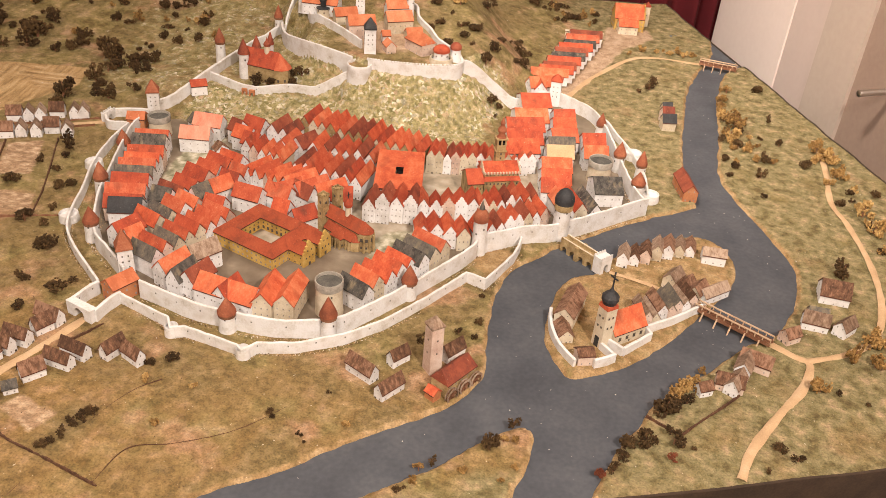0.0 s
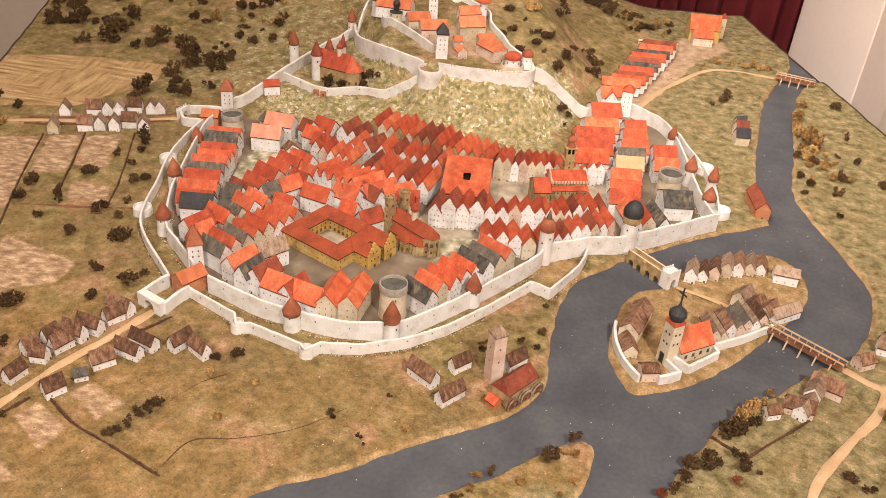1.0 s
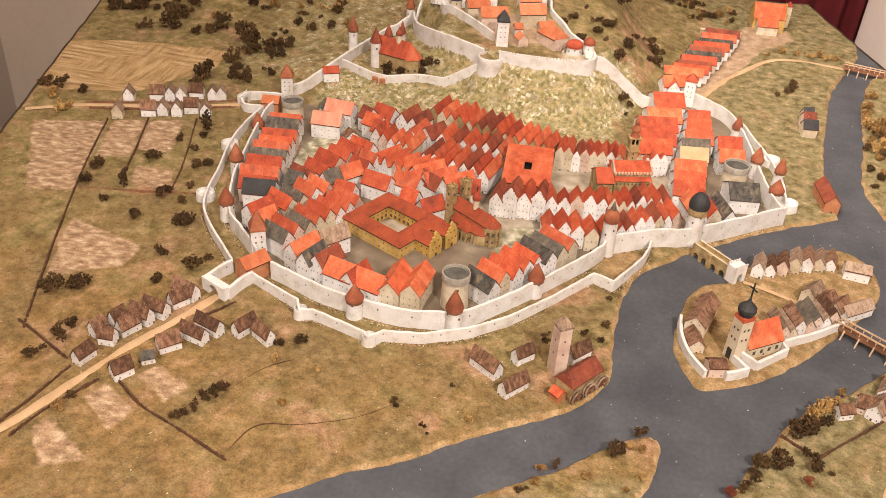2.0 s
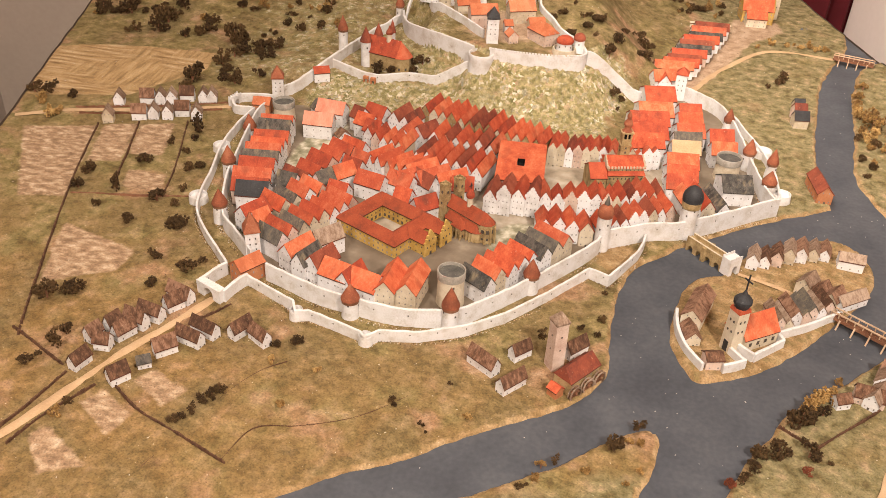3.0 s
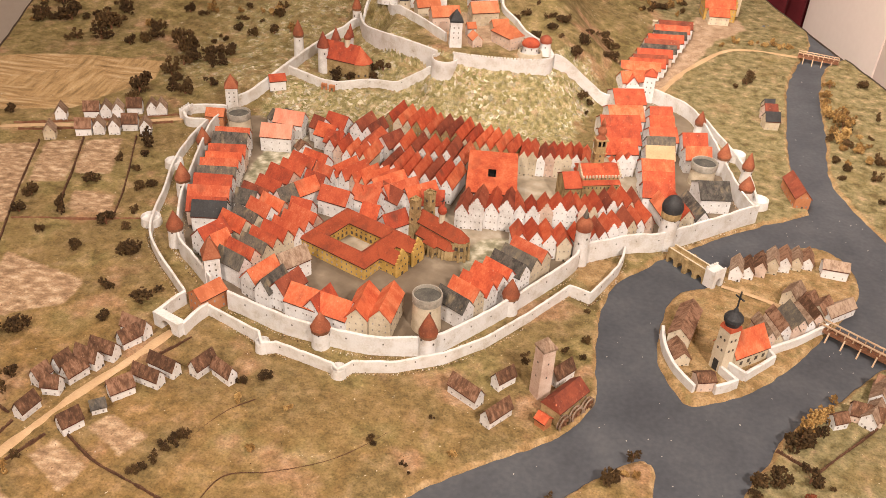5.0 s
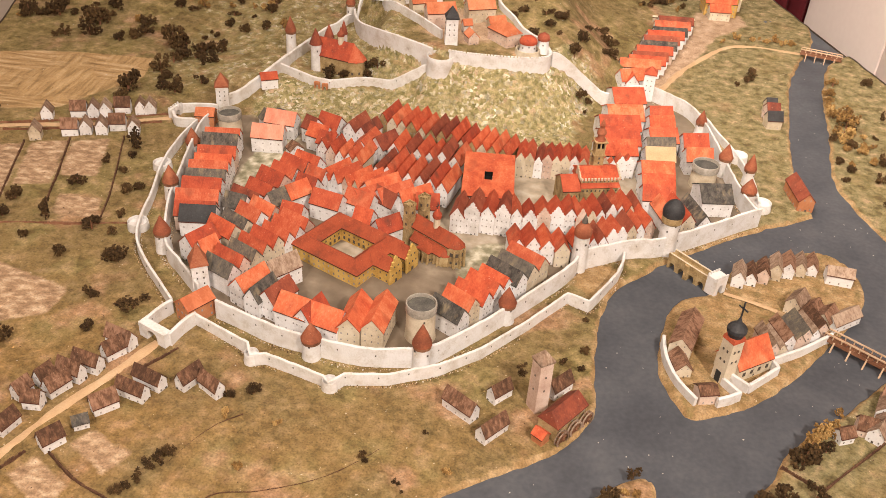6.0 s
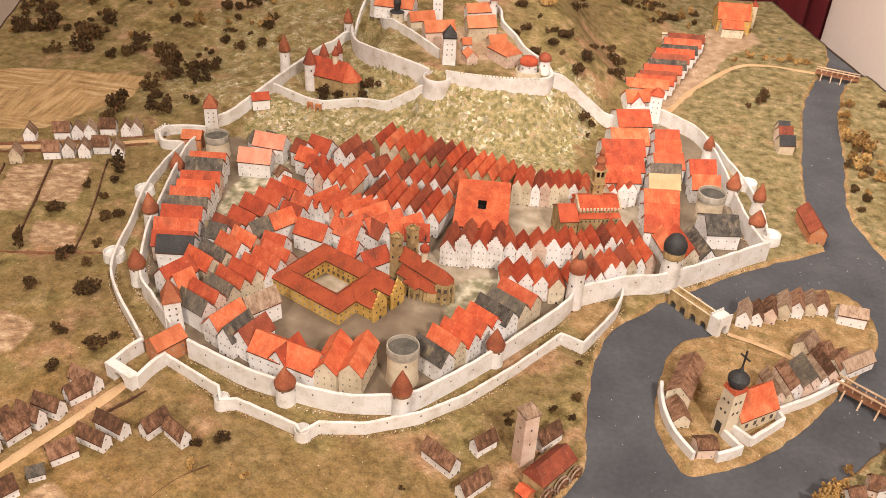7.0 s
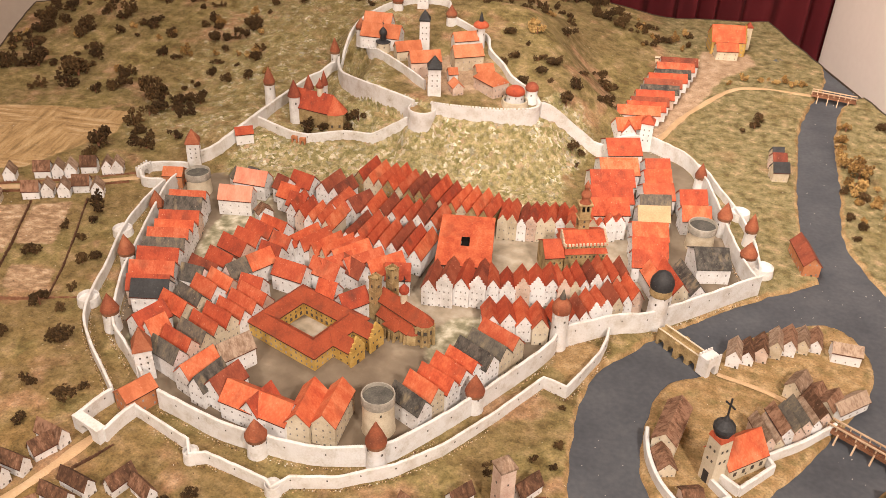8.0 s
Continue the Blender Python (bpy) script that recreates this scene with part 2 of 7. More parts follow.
    umber = ramp(noise_at(26, 9), [(0.62, (0, 0, 0)), (0.72, (0.5, 0.5, 0.5))])
    col = blend(umber, col, flat((0.115, 0.070, 0.034)))
    meadow = ramp(noise_at(48, 10), [(0.32, (0.118, 0.090, 0.042)), (0.42, (0.176, 0.145, 0.070)), (0.52, (0.232, 0.196, 0.104)), (0.60, (0.285, 0.226, 0.125)), (0.68, (0.38, 0.278, 0.175))])
    col = blend(zone("green", 0.5, 14), col, meadow)
    tuft = ramp(noise_at(125, 6), [(0.34, (0.55, 0.55, 0.5)), (0.46, (0.92, 0.92, 0.9)), (0.56, (1.06, 1.06, 1.04)), (0.68, (1.38, 1.34, 1.28))])
    mott = n.new("ShaderNodeMix")
    mott.data_type, mott.blend_type = "RGBA", "MULTIPLY"
    mott.inputs[0].default_value = 0.5
    l.new(col, mott.inputs[6])
    l.new(tuft, mott.inputs[7])
    col = mott.outputs[2]
    rocky = dabs(165, [(0.0, (0.142, 0.128, 0.052)), (0.2, (0.246, 0.218, 0.094)), (0.4, (0.350, 0.302, 0.151)), (0.55, (0.434, 0.369, 0.208)), (0.68, (0.443, 0.302, 0.208)), (0.78, (0.321, 0.312, 0.256)), (0.88, (0.623, 0.548, 0.416)), (1.0, (0.699, 0.651, 0.548))])
    rocky = blend(ramp(noise_at(26, 8), [(0.42, (0.850, 0.850, 0.850)), (0.60, (0.100, 0.100, 0.100))]), rocky, ramp(noise_at(95, 8), [(0.34, (0.132, 0.113, 0.048)), (0.5, (0.256, 0.222, 0.103)), (0.62, (0.378, 0.302, 0.161)), (0.72, (0.472, 0.359, 0.236))]))
    col = blend(zone("rocky", 0.6, 45), col, rocky)
    stubble = ramp(noise_at(15, 8, (0.8, 6, 1)), [(0.32, (0.20, 0.125, 0.06)), (0.43, (0.34, 0.22, 0.105)), (0.54, (0.42, 0.285, 0.15)), (0.66, (0.55, 0.41, 0.25))])
    stubble = blend(ramp(noise_at(8, 5), [(0.46, (0, 0, 0)), (0.54, (0.9, 0.9, 0.9))]), stubble, ramp(noise_at(15, 8, (6, 0.8, 1)), [(0.34, (0.23, 0.15, 0.07)), (0.5, (0.40, 0.265, 0.13)), (0.66, (0.50, 0.36, 0.20))]))
    col = blend(zone("stubble", 0.3), col, stubble)
    soil = ramp(noise_at(55, 7, (1, 1.7, 1)), [(0.32, (0.22, 0.14, 0.085)), (0.5, (0.36, 0.24, 0.15)), (0.62, (0.50, 0.37, 0.25)), (0.72, (0.60, 0.47, 0.35))])
    col = blend(zone("soil", 0.4, 60), col, soil)
    dirt = ramp(noise_at(45, 8), [(0.32, (0.30, 0.20, 0.13)), (0.5, (0.40, 0.28, 0.19)), (0.68, (0.50, 0.37, 0.27))])
    col = blend(zone("dirt", 0.4, 50), col, dirt)
    paved = ramp(noise_at(22, 8), [(0.3, (0.140, 0.108, 0.078)), (0.5, (0.185, 0.145, 0.108)), (0.62, (0.225, 0.18, 0.135)), (0.72, (0.30, 0.25, 0.19))])
    pale_pave = ramp(noise_at(40, 8), [(0.3, (0.25, 0.21, 0.155)), (0.5, (0.37, 0.31, 0.24)), (0.66, (0.47, 0.41, 0.34))])
    scree = ramp(noise_at(60, 9), [(0.3, (0.15, 0.145, 0.09)), (0.45, (0.27, 0.25, 0.17)), (0.56, (0.42, 0.385, 0.29)), (0.68, (0.60, 0.56, 0.46))])
    paved = blend(zone("worn", 0.35, 30), paved, pale_pave)
    paved = blend(zone("scree", 0.45, 30), paved, scree)
    court = zone("paved", 0.15, 90)
    sand = ramp(noise_at(50, 7), [(0.3, (0.22, 0.14, 0.062)), (0.5, (0.33, 0.215, 0.105)), (0.7, (0.46, 0.33, 0.19))])
    col = blend(zone("sandy", 0.5, 80), col, sand)
    speck = ramp(fine, [(0.30, (0.68, 0.68, 0.68)), (0.47, (0.96, 0.96, 0.96)), (0.60, (1.08, 1.07, 1.06)), (0.72, (1.25, 1.23, 1.2))])
    x = n.new("ShaderNodeMix")
    x.data_type, x.blend_type = "RGBA", "MULTIPLY"
    x.inputs[0].default_value = 1
    l.new(col, x.inputs[6])
    l.new(speck, x.inputs[7])
    crumbs = ramp(noise_at(210, 2), [(0.735, (0, 0, 0)), (0.76, (0.8, 0.8, 0.8))])
    pale = n.new("ShaderNodeRGB")
    pale.outputs[0].default_value = (0.60, 0.53, 0.42, 1)
    l.new(blend(court, blend(crumbs, x.outputs[2], pale.outputs[0]), paved), bsdf.inputs["Base Color"])
    bp = n.new("ShaderNodeBump")
    bp.inputs["Distance"].default_value = 0.003
    even = n.new("ShaderNodeMath")
    even.operation = "MULTIPLY_ADD"
    even.inputs[1].default_value, even.inputs[2].default_value = -0.75, 0.9
    l.new(court, even.inputs[0])
    l.new(even.outputs[0], bp.inputs["Strength"])
    l.new(noise_at(190, 6), bp.inputs["Height"])
    l.new(bp.outputs[0], bsdf.inputs["Normal"])
    return m


GROUND = ground_material()

# ---- meshes ----


class Shape:
    """Gathers faces for one mesh; each face may take one of the mesh's materials."""

    def __init__(self):
        self.v, self.f, self.m = [], [], []

    def face(self, pts, slot=0):
        i = len(self.v)
        self.v += [tuple(p) for p in pts]
        self.f.append(tuple(range(i, i + len(pts))))
        self.m.append(slot)

    def box(self, x0, x1, y0, y1, z0, z1, slot=0):
        a = [(x0, y0), (x1, y0), (x1, y1), (x0, y1)]
        self.prism(a, z0, z1, slot)

    def prism(self, ring, z0, z1, slot=0, top=None):
        top = ring if top is None else top
        n = len(ring)
        for i in range(n):
            j = (i + 1) % n
            self.face([(*ring[i], z0), (*ring[j], z0), (*top[j], z1), (*top[i], z1)], slot)
        self.face([(*p, z1) for p in top], slot)
        self.face([(*p, z0) for p in reversed(ring)], slot)

    def lathe(self, profile, n=16, slot=0, cx=0.0, cy=0.0, wobble=0.0, rnd=None):
        """profile: radius and height from the foot up."""
        jit = [1 + (rnd.uniform(-wobble, wobble) if rnd else 0) for _ in range(n)]
        rings = [[(cx + r * j * math.cos(math.tau * k / n), cy + r * j * math.sin(math.tau * k / n), z) for k, j in enumerate(jit)] for r, z in profile]
        for a, b in zip(rings, rings[1:]):
            for k in range(n):
                q = (k + 1) % n
                self.face([a[k], a[q], b[q], b[k]], slot)
        self.face(rings[-1], slot)

    def data(self, name, mats, smooth=False):
        me = bpy.data.meshes.new(name)
        me.from_pydata(self.v, [], self.f)
        for m in mats if isinstance(mats, (list, tuple)) else [mats]:
            me.materials.append(m)
        me.polygons.foreach_set("material_index", self.m)
        if smooth:
            bm = bmesh.new()
            bm.from_mesh(me)
            bmesh.ops.remove_doubles(bm, verts=bm.verts, dist=0.00001)
            bm.to_mesh(me)
            bm.free()
            me.shade_smooth()
            me.set_sharp_from_angle(angle=radians(40))
        return me


def part(name, shape, mats, parent, label="", smooth=False):
    ob = new(name, shape.data(name, mats, smooth) if isinstance(shape, Shape) else shape)
    ob.parent = parent
    return tagged(ob, label)


def thing(name, x, y, z, turn, label, category, group=""):
    ob = new(name)
    ob.empty_display_size = 0.01
    ob.matrix_world = Matrix.Translation((x, y, z)) @ Matrix.Rotation(turn, 4, "Z")
    return tagged(ob, label, category, group)


# ---- land ----


def ss(a, b, v):
    k = np.clip((v - a) / (b - a), 0, 1)
    return k * k * (3 - 2 * k)


def land(x, y):
    """Height of the land: the valley is at 0, the castle hill stands behind the town."""
    wide = np.where(x > -0.37, 0.22 - 0.28 * np.clip(y - 2.4, 0, 0.2), 0.17 + 0.07 * ss(2.38, 2.5, y))
    r = (np.abs((x + 0.37) / wide) ** 4 + np.abs((y - 2.43) / 0.25) ** 4) ** (1 / 4)
    # the castle wall on the court side stands on a steep bank
    s = ((x + 0.612) * 0.64 - (y - 2.44) * 0.768) / 0.3125
    q = -(x + 0.612) * 0.768 - (y - 2.44) * 0.64 - 0.18 * np.clip(s, 0, 1) * (1 - np.clip(s, 0, 1))
    bank = 1 - ss(-0.014, 0.008, q) * (1 - ss(1.04, 1.25, s)) * ss(-0.25, -0.05, s)
    hill = 0.105 * (1 - ss(0.85, 1.35 + 0.5 * ss(2.24, 2.4, y) * ss(-0.32, -0.16, x), r)) * bank
    ridge = 0.072 * ss(2.3, 2.9, y) * (1 - ss(-0.25, 0.15, x)) * ss(-1.5, -1.2, x)
    court = 0.022 * ss(2.1, 2.2, y) * (1 - ss(0.14, 0.32, np.abs(x + 0.60)))
    foot = 0.060 * (1 - ss(0.006, 0.075, q)) * (1 - ss(1.10, 1.35, s)) * ss(-0.25, 0.15, s) * ss(-0.02, -0.012, q)
    knoll = 0.064 * (1 - ss(0.022, 0.065, np.hypot(x + 0.397, y - 2.187)))
    court = np.maximum(np.maximum(court, foot), knoll)
    return np.maximum(hill, court) + ridge + 0.004 * np.sin(9 * x + 1) * np.sin(7 * y) * ss(2.2, 2.6, y)


def at(x, y):
    return float(land(np.float64(x), np.float64(y)))


CORNER, ALONG, AWAY, BREADTH, LENGTH = Vector((-0.976, 0.919)), Vector((0.963, 0.27)), Vector((-0.27, 0.963)), 1.884, 1.98
WEST_BANK = [(-0.60, 0.98), (-0.50, 1.07), (-0.417, 1.136), (-0.375, 1.167), (-0.318, 1.199), (-0.271, 1.239), (-0.200, 1.288), (-0.161, 1.315), (-0.135, 1.336), (-0.112, 1.370),
             (-0.097, 1.416), (-0.098, 1.462), (-0.097, 1.512), (-0.091, 1.566), (-0.079, 1.618), (-0.062, 1.659), (-0.023, 1.700), (0.005, 1.729), (0.098, 1.806), (0.171, 1.859),
             (0.253, 1.909), (0.264, 1.938), (0.261, 2.047), (0.278, 2.19), (0.304, 2.335), (0.330, 2.469), (0.371, 2.584), (0.393, 2.635), (0.434, 2.737), (0.46, 2.86)]
EAST_BANK = [(0.53, 2.72), (0.473, 2.641), (0.432, 2.582), (0.395, 2.452), (0.375, 2.352), (0.358, 2.233), (0.341, 2.150), (0.326, 2.050), (0.333, 1.984), (0.350, 1.915),
             (0.368, 1.860), (0.383, 1.799), (0.393, 1.749), (0.385, 1.692), (0.373, 1.651), (0.350, 1.604), (0.309, 1.544), (0.273, 1.525), (0.206, 1.456), (0.125, 1.382),
             (0.107, 1.350), (0.064, 1.284), (0.040, 1.232), (0.032, 1.205), (0.02, 1.10), (0.0, 0.9), (-0.6, 0.85)]
SPIT = [(-0.36, 1.0), (-0.30, 1.12), (-0.239, 1.166), (-0.199, 1.194), (-0.157, 1.224), (-0.131, 1.245), (-0.100, 1.276), (-0.073, 1.299), (-0.049, 1.311), (-0.036, 1.303), (-0.033, 1.291),
        (-0.038, 1.258), (-0.048, 1.225), (-0.061, 1.192), (-0.075, 1.1), (-0.09, 0.95)]
ISLAND = [(0.012, 1.411), (-0.005, 1.440), (-0.019, 1.492), (-0.010, 1.565), (0.015, 1.639), (0.049, 1.661), (0.070, 1.676), (0.101, 1.728), (0.143, 1.765), (0.194, 1.793), (0.245, 1.812), (0.272, 1.805),
          (0.290, 1.775), (0.297, 1.723), (0.284, 1.681), (0.259, 1.638), (0.218, 1.587), (0.162, 1.514), (0.102, 1.454), (0.048, 1.422)]
OUTER_WEST = [(-0.655, 1.490), (-0.690, 1.530), (-0.723, 1.568), (-0.755, 1.615), (-0.772, 1.668), (-0.783, 1.737), (-0.802, 1.825), (-0.807, 1.912), (-0.802, 1.980), (-0.798, 2.010)]
INNER_WEST = [(-0.625, 1.512), (-0.673, 1.565), (-0.708, 1.606), (-0.742, 1.703), (-0.758, 1.788), (-0.771, 1.867), (-0.784, 1.960), (-0.779, 2.010)]
OUTER_SOUTH = [(-0.621, 1.469), (-0.532, 1.425), (-0.522, 1.404), (-0.505, 1.410), (-0.426, 1.384), (-0.418, 1.374), (-0.402, 1.392), (-0.350, 1.401), (-0.292, 1.430), (-0.244, 1.469),
               (-0.188, 1.536), (-0.137, 1.606), (-0.108, 1.593), (-0.085, 1.634), (-0.067, 1.669), (-0.058, 1.70), (-0.055, 1.722)]
INNER_SOUTH = [(-0.592, 1.484), (-0.553, 1.468), (-0.505, 1.449), (-0.453, 1.437), (-0.383, 1.429), (-0.317, 1.443), (-0.286, 1.466), (-0.218, 1.543), (-0.140, 1.650), (-0.123, 1.688),
               (-0.052, 1.730), (-0.005, 1.745), (0.064, 1.793), (0.137, 1.848), (0.163, 1.866)]
EAST_WALL = [(0.158, 1.866), (0.146, 1.905), (0.133, 1.985), (0.125, 2.055), (0.111, 2.160), (0.086, 2.243), (0.025, 2.305)]
EAST_OUTER = [(0.172, 1.915), (0.173, 1.994), (0.158, 2.085), (0.136, 2.158), (0.118, 2.220), (0.080, 2.268)]
TOWN = INNER_WEST[::-1] + INNER_SOUTH + EAST_WALL[1:] + [(-0.05, 2.26), (-0.14, 2.14), (-0.3, 2.09), (-0.45, 2.12), (-0.62, 2.09), (-0.74, 2.06)]


def away_from(px, py, ring):
    """Signed distance to a closed line, positive inside."""
    best = np.full(px.shape, 9.0)
    inside = np.zeros(px.shape, bool)
    for (ax, ay), (bx, by) in zip(ring, ring[1:] + ring[:1]):
        dx, dy = bx - ax, by - ay
        k = np.clip(((px - ax) * dx + (py - ay) * dy) / (dx * dx + dy * dy + 1e-12), 0, 1)
        best = np.minimum(best, np.hypot(px - ax - k * dx, py - ay - k * dy))
        if ay != by:
            inside ^= ((ay > py) != (by > py)) & (px < ax + (py - ay) * dx / (by - ay))
    return np.where(inside, best, -best)


def smooth_line(pts, step=0.006, closed=False):
    """A rounded line through the points."""
    p = [Vector(q) for q in pts]
    if closed:
        p = [p[-1]] + p + p[:2]
    else:
        p = [2 * p[0] - p[1]] + p + [2 * p[-1] - p[-2]]
    out = []
    for a, b, c, d in zip(p, p[1:], p[2:], p[3:]):
        n = max(1, round((c - b).length / step))
        for i in range(n):
            t = i / n
            out.append(0.5 * (2 * b + (c - a) * t + (2 * a - 5 * b + 4 * c - d) * t * t + (3 * b - a - 3 * c + d) * t ** 3))
    if not closed:
        out.append(p[-2])
    return out


def build_ground():
    nu, nv = 344, 350
    u, v = np.meshgrid(np.linspace(0, BREADTH, nu), np.linspace(0, LENGTH, nv))
    v = v * (1 - 0.111 * u / BREADTH)  # the far side runs a little askew
    x = CORNER.x + u * ALONG.x + v * AWAY.x
    y = CORNER.y + u * ALONG.y + v * AWAY.y
    jig = 0.0008 * np.sin(x * 61 + 3 * np.sin(y * 47)) + 0.0007 * np.sin(y * 83 + 2 * np.sin(x * 71)) + 0.0006 * np.sin(173 * x + 2 * np.sin(131 * y))
    rings = [[tuple(q) for q in smooth_line(r, 0.012, True)] for r in (WEST_BANK + EAST_BANK, ISLAND, SPIT)]
    river = -away_from(x, y, rings[0])
    isle = away_from(x, y, rings[1])
    shore = np.maximum(np.maximum(river, isle), away_from(x, y, rings[2])) + jig
    h = land(x, y)
    rough = 0.0016 * np.sin(31 * x + 2 * np.sin(23 * y)) * np.sin(27 * y + np.sin(19 * x))
    z = -0.014 + (h + rough + 0.014) * ss(-0.006, 0.005, shore)
    me = bpy.data.meshes.new("ground")
    i = np.arange(nu * nv).reshape(nv, nu)
    quads = np.stack([i[:-1, :-1], i[:-1, 1:], i[1:, 1:], i[1:, :-1]], -1).reshape(-1, 4)
    me.from_pydata(np.stack([x, y, z], -1).reshape(-1, 3).tolist(), [], quads.tolist())
    me.materials.append(GROUND)
    me.shade_smooth()
    town = away_from(x, y, TOWN)
    fields = [[(-1.19, 1.827), (-1.063, 1.868), (-0.987, 1.620), (-1.06, 1.603)], [(-1.053, 1.871), (-0.996, 1.894), (-0.959, 1.752), (-1.013, 1.738)],
              [(-0.986, 1.890), (-0.930, 1.912), (-0.899, 1.789), (-0.959, 1.783)], [(-0.932, 1.729), (-0.862, 1.727), (-0.847, 1.674), (-0.914, 1.675)],
              [(-0.948, 1.552), (-0.803, 1.502), (-0.807, 1.450), (-0.898, 1.401)], [(-0.677, 1.247), (-0.661, 1.269), (-0.606, 1.243), (-0.623, 1.210)],
              [(-0.720, 1.194), (-0.703, 1.221), (-0.651, 1.188), (-0.663, 1.152)], [(-0.750, 1.132), (-0.733, 1.149), (-0.664, 1.105), (-0.707, 1.084)]]
    soil = np.max([away_from(x, y, f) for f in fields], 0)
    mown = away_from(x, y, [(-1.261, 1.953), (-1.30, 2.033), (-1.36, 2.186), (-1.237, 2.24), (-0.996, 2.262), (-0.976, 2.165), (-1.072, 2.006)])
    slope = ss(0.25, 0.7, np.hypot(*np.gradient(h, 0.0055)))
    front = slope * (1 - ss(2.25, 2.4, y)) * (1 - ss(-0.12, -0.06, x))
    west_slope = 0.47 * ss(2.05, 2.2, y) * (1 - ss(2.8, 3.0, y)) * ss(-1.15, -0.85, x) * (1 - ss(-0.5, -0.45, x))
    foot = ss(2.02, 2.07, y) * (1 - ss(2.16, 2.2, y)) * ss(-0.76, -0.7, x) * (1 - ss(-0.16, -0.1, x))
    zones = dict(paved=ss(-0.002, 0.004, town) * (1 - np.maximum(foot * 0.9, ss(1.99, 2.04, y) * (1 - ss(-0.10, -0.07, x)) * ss(-0.3, -0.25, x))), sandy=0.68 * (1 - ss(0.001, 0.016, shore)) + 0.60 * ss(0, 0.02, isle),
                 soil=ss(-0.012, 0.012, soil), stubble=ss(-0.012, 0.012, mown), rocky=np.clip(np.maximum(np.maximum(front, west_slope), foot), 0, 1),
                 warm=ss(-0.15, 0.3, 1.52 - y) * 0.42 + 0.22)

    def spot(cx, cy, rx, ry):
        return 1 - ss(0.55, 1.25, np.hypot((x - cx) / rx, (y - cy) / ry))

    suburb = away_from(x, y, [(0.045, 2.35), (0.09, 2.44), (0.16, 2.60), (0.20, 2.70), (0.29, 2.80), (0.28, 2.87), (0.17, 2.86), (0.15, 2.74), (0.08, 2.52), (0.02, 2.38)])
    zones["warm"] = zones["warm"] + 0.22 * (1 - ss(-0.75, -0.45, x)) * (1 - ss(2.0, 2.2, y))
    zones["green"] = 0.66 * (1 - ss(-0.01, 0.01, isle)) * np.maximum(ss(0.0, 0.12, x), ss(-0.30, -0.2, x) * (1 - ss(1.24, 1.34, y - 0.5 * x)))
    zones["dirt"] = np.maximum(ss(-0.02, 0.02, suburb), 0.8 * spot(-0.36, 2.33, 0.11, 0.10))
    zones["worn"] = np.maximum(ss(1.74, 1.82, y) * ss(-0.30, -0.22, x) * (1 - ss(-0.03, 0.02, x)) * (1 - ss(2.0, 2.06, y)), np.maximum(spot(-0.33, 1.74, 0.1, 0.05), spot(-0.455, 1.655, 0.04, 0.04)))
    zones["sandy"] = np.maximum(zones["sandy"], 0.9 * spot(-0.092, 1.668, 0.04, 0.05))
    zones["scree"] = np.max([spot(-0.235, 1.665, 0.065, 0.07), spot(-0.64, 1.87, 0.045, 0.14), spot(-0.67, 1.58, 0.03, 0.05)], 0) * 1.25
    grain = np.random.RandomState(3).uniform(-1, 1, x.shape)
    z = z + (0.0004 + 0.0022 * zones["rocky"]) * grain * ss(0.004, 0.02, shore) * (1 - zones["paved"])
    me.vertices.foreach_set("co", np.stack([x, y, z], -1).reshape(-1).astype(np.float32))
    for key, a in zones.items():
        layer = me.attributes.new(key, "FLOAT", "POINT")
        layer.data.foreach_set("value", a.reshape(-1).astype(np.float32))
    ob = tagged(new("ground", me), "flocked model landscape in olive and brown with a hill", "ground", kind="structure")
    # the dark cut edge of the board
    s = Shape()
    border = [(0, k) for k in range(nu)] + [(k, nu - 1) for k in range(nv)] + [(nv - 1, k) for k in range(nu - 1, -1, -1)] + [(k, 0) for k in range(nv - 1, -1, -1)]
    mid = CORNER + ALONG * BREADTH / 2 + AWAY * LENGTH / 2
    for a, b in zip(border, border[1:]):
        ring = []
        for q in (a, b):
            p = Vector((x[q], y[q]))
            d = (p - mid).normalized() * 0.004
            ring.append((p, p + d, max(z[q], -0.004) + 0.001))
        (p, po, pz), (q, qo, qz) = ring
        s.face([(*p, pz), (*q, qz), (*qo, qz), (*po, pz)])
        s.face([(*po, pz), (*qo, qz), (*qo, -0.06), (*po, -0.06)])
        s.face([(*p, pz), (*q, qz), (*q, -0.06), (*p, -0.06)])
    table = thing("display_table", mid.x, mid.y, -0.85, math.atan2(ALONG.y, ALONG.x), "dark wooden museum display table carrying the town model", "table")
    hx, hy = BREADTH / 2, LENGTH / 2
    skew = LENGTH * 0.111
    top = Shape()
    top.prism([(-hx, -hy), (hx, -hy), (hx, hy - skew), (-hx, hy)], 0.79, 0.83)
    part("tabletop", top, RIM, table)
    base = Shape()
    base.prism([(-hx + 0.06, -hy + 0.06), (hx - 0.06, -hy + 0.06), (hx - 0.06, hy - skew - 0.06), (-hx + 0.06, hy - 0.06)], 0.08, 0.788)
    part("plinth", base, RIM, table)
    foot_board = Shape()
    foot_board.prism([(-hx + 0.1, -hy + 0.1), (hx - 0.1, -hy + 0.1), (hx - 0.1, hy - skew - 0.1), (-hx + 0.1, hy - 0.1)], 0.0, 0.079)
    part("kick_board", foot_board, RIM, table)
    edge = part("edge_strip", s, RIM, table)
    edge.matrix_parent_inverse = table.matrix_world.inverted()
    water = Shape()
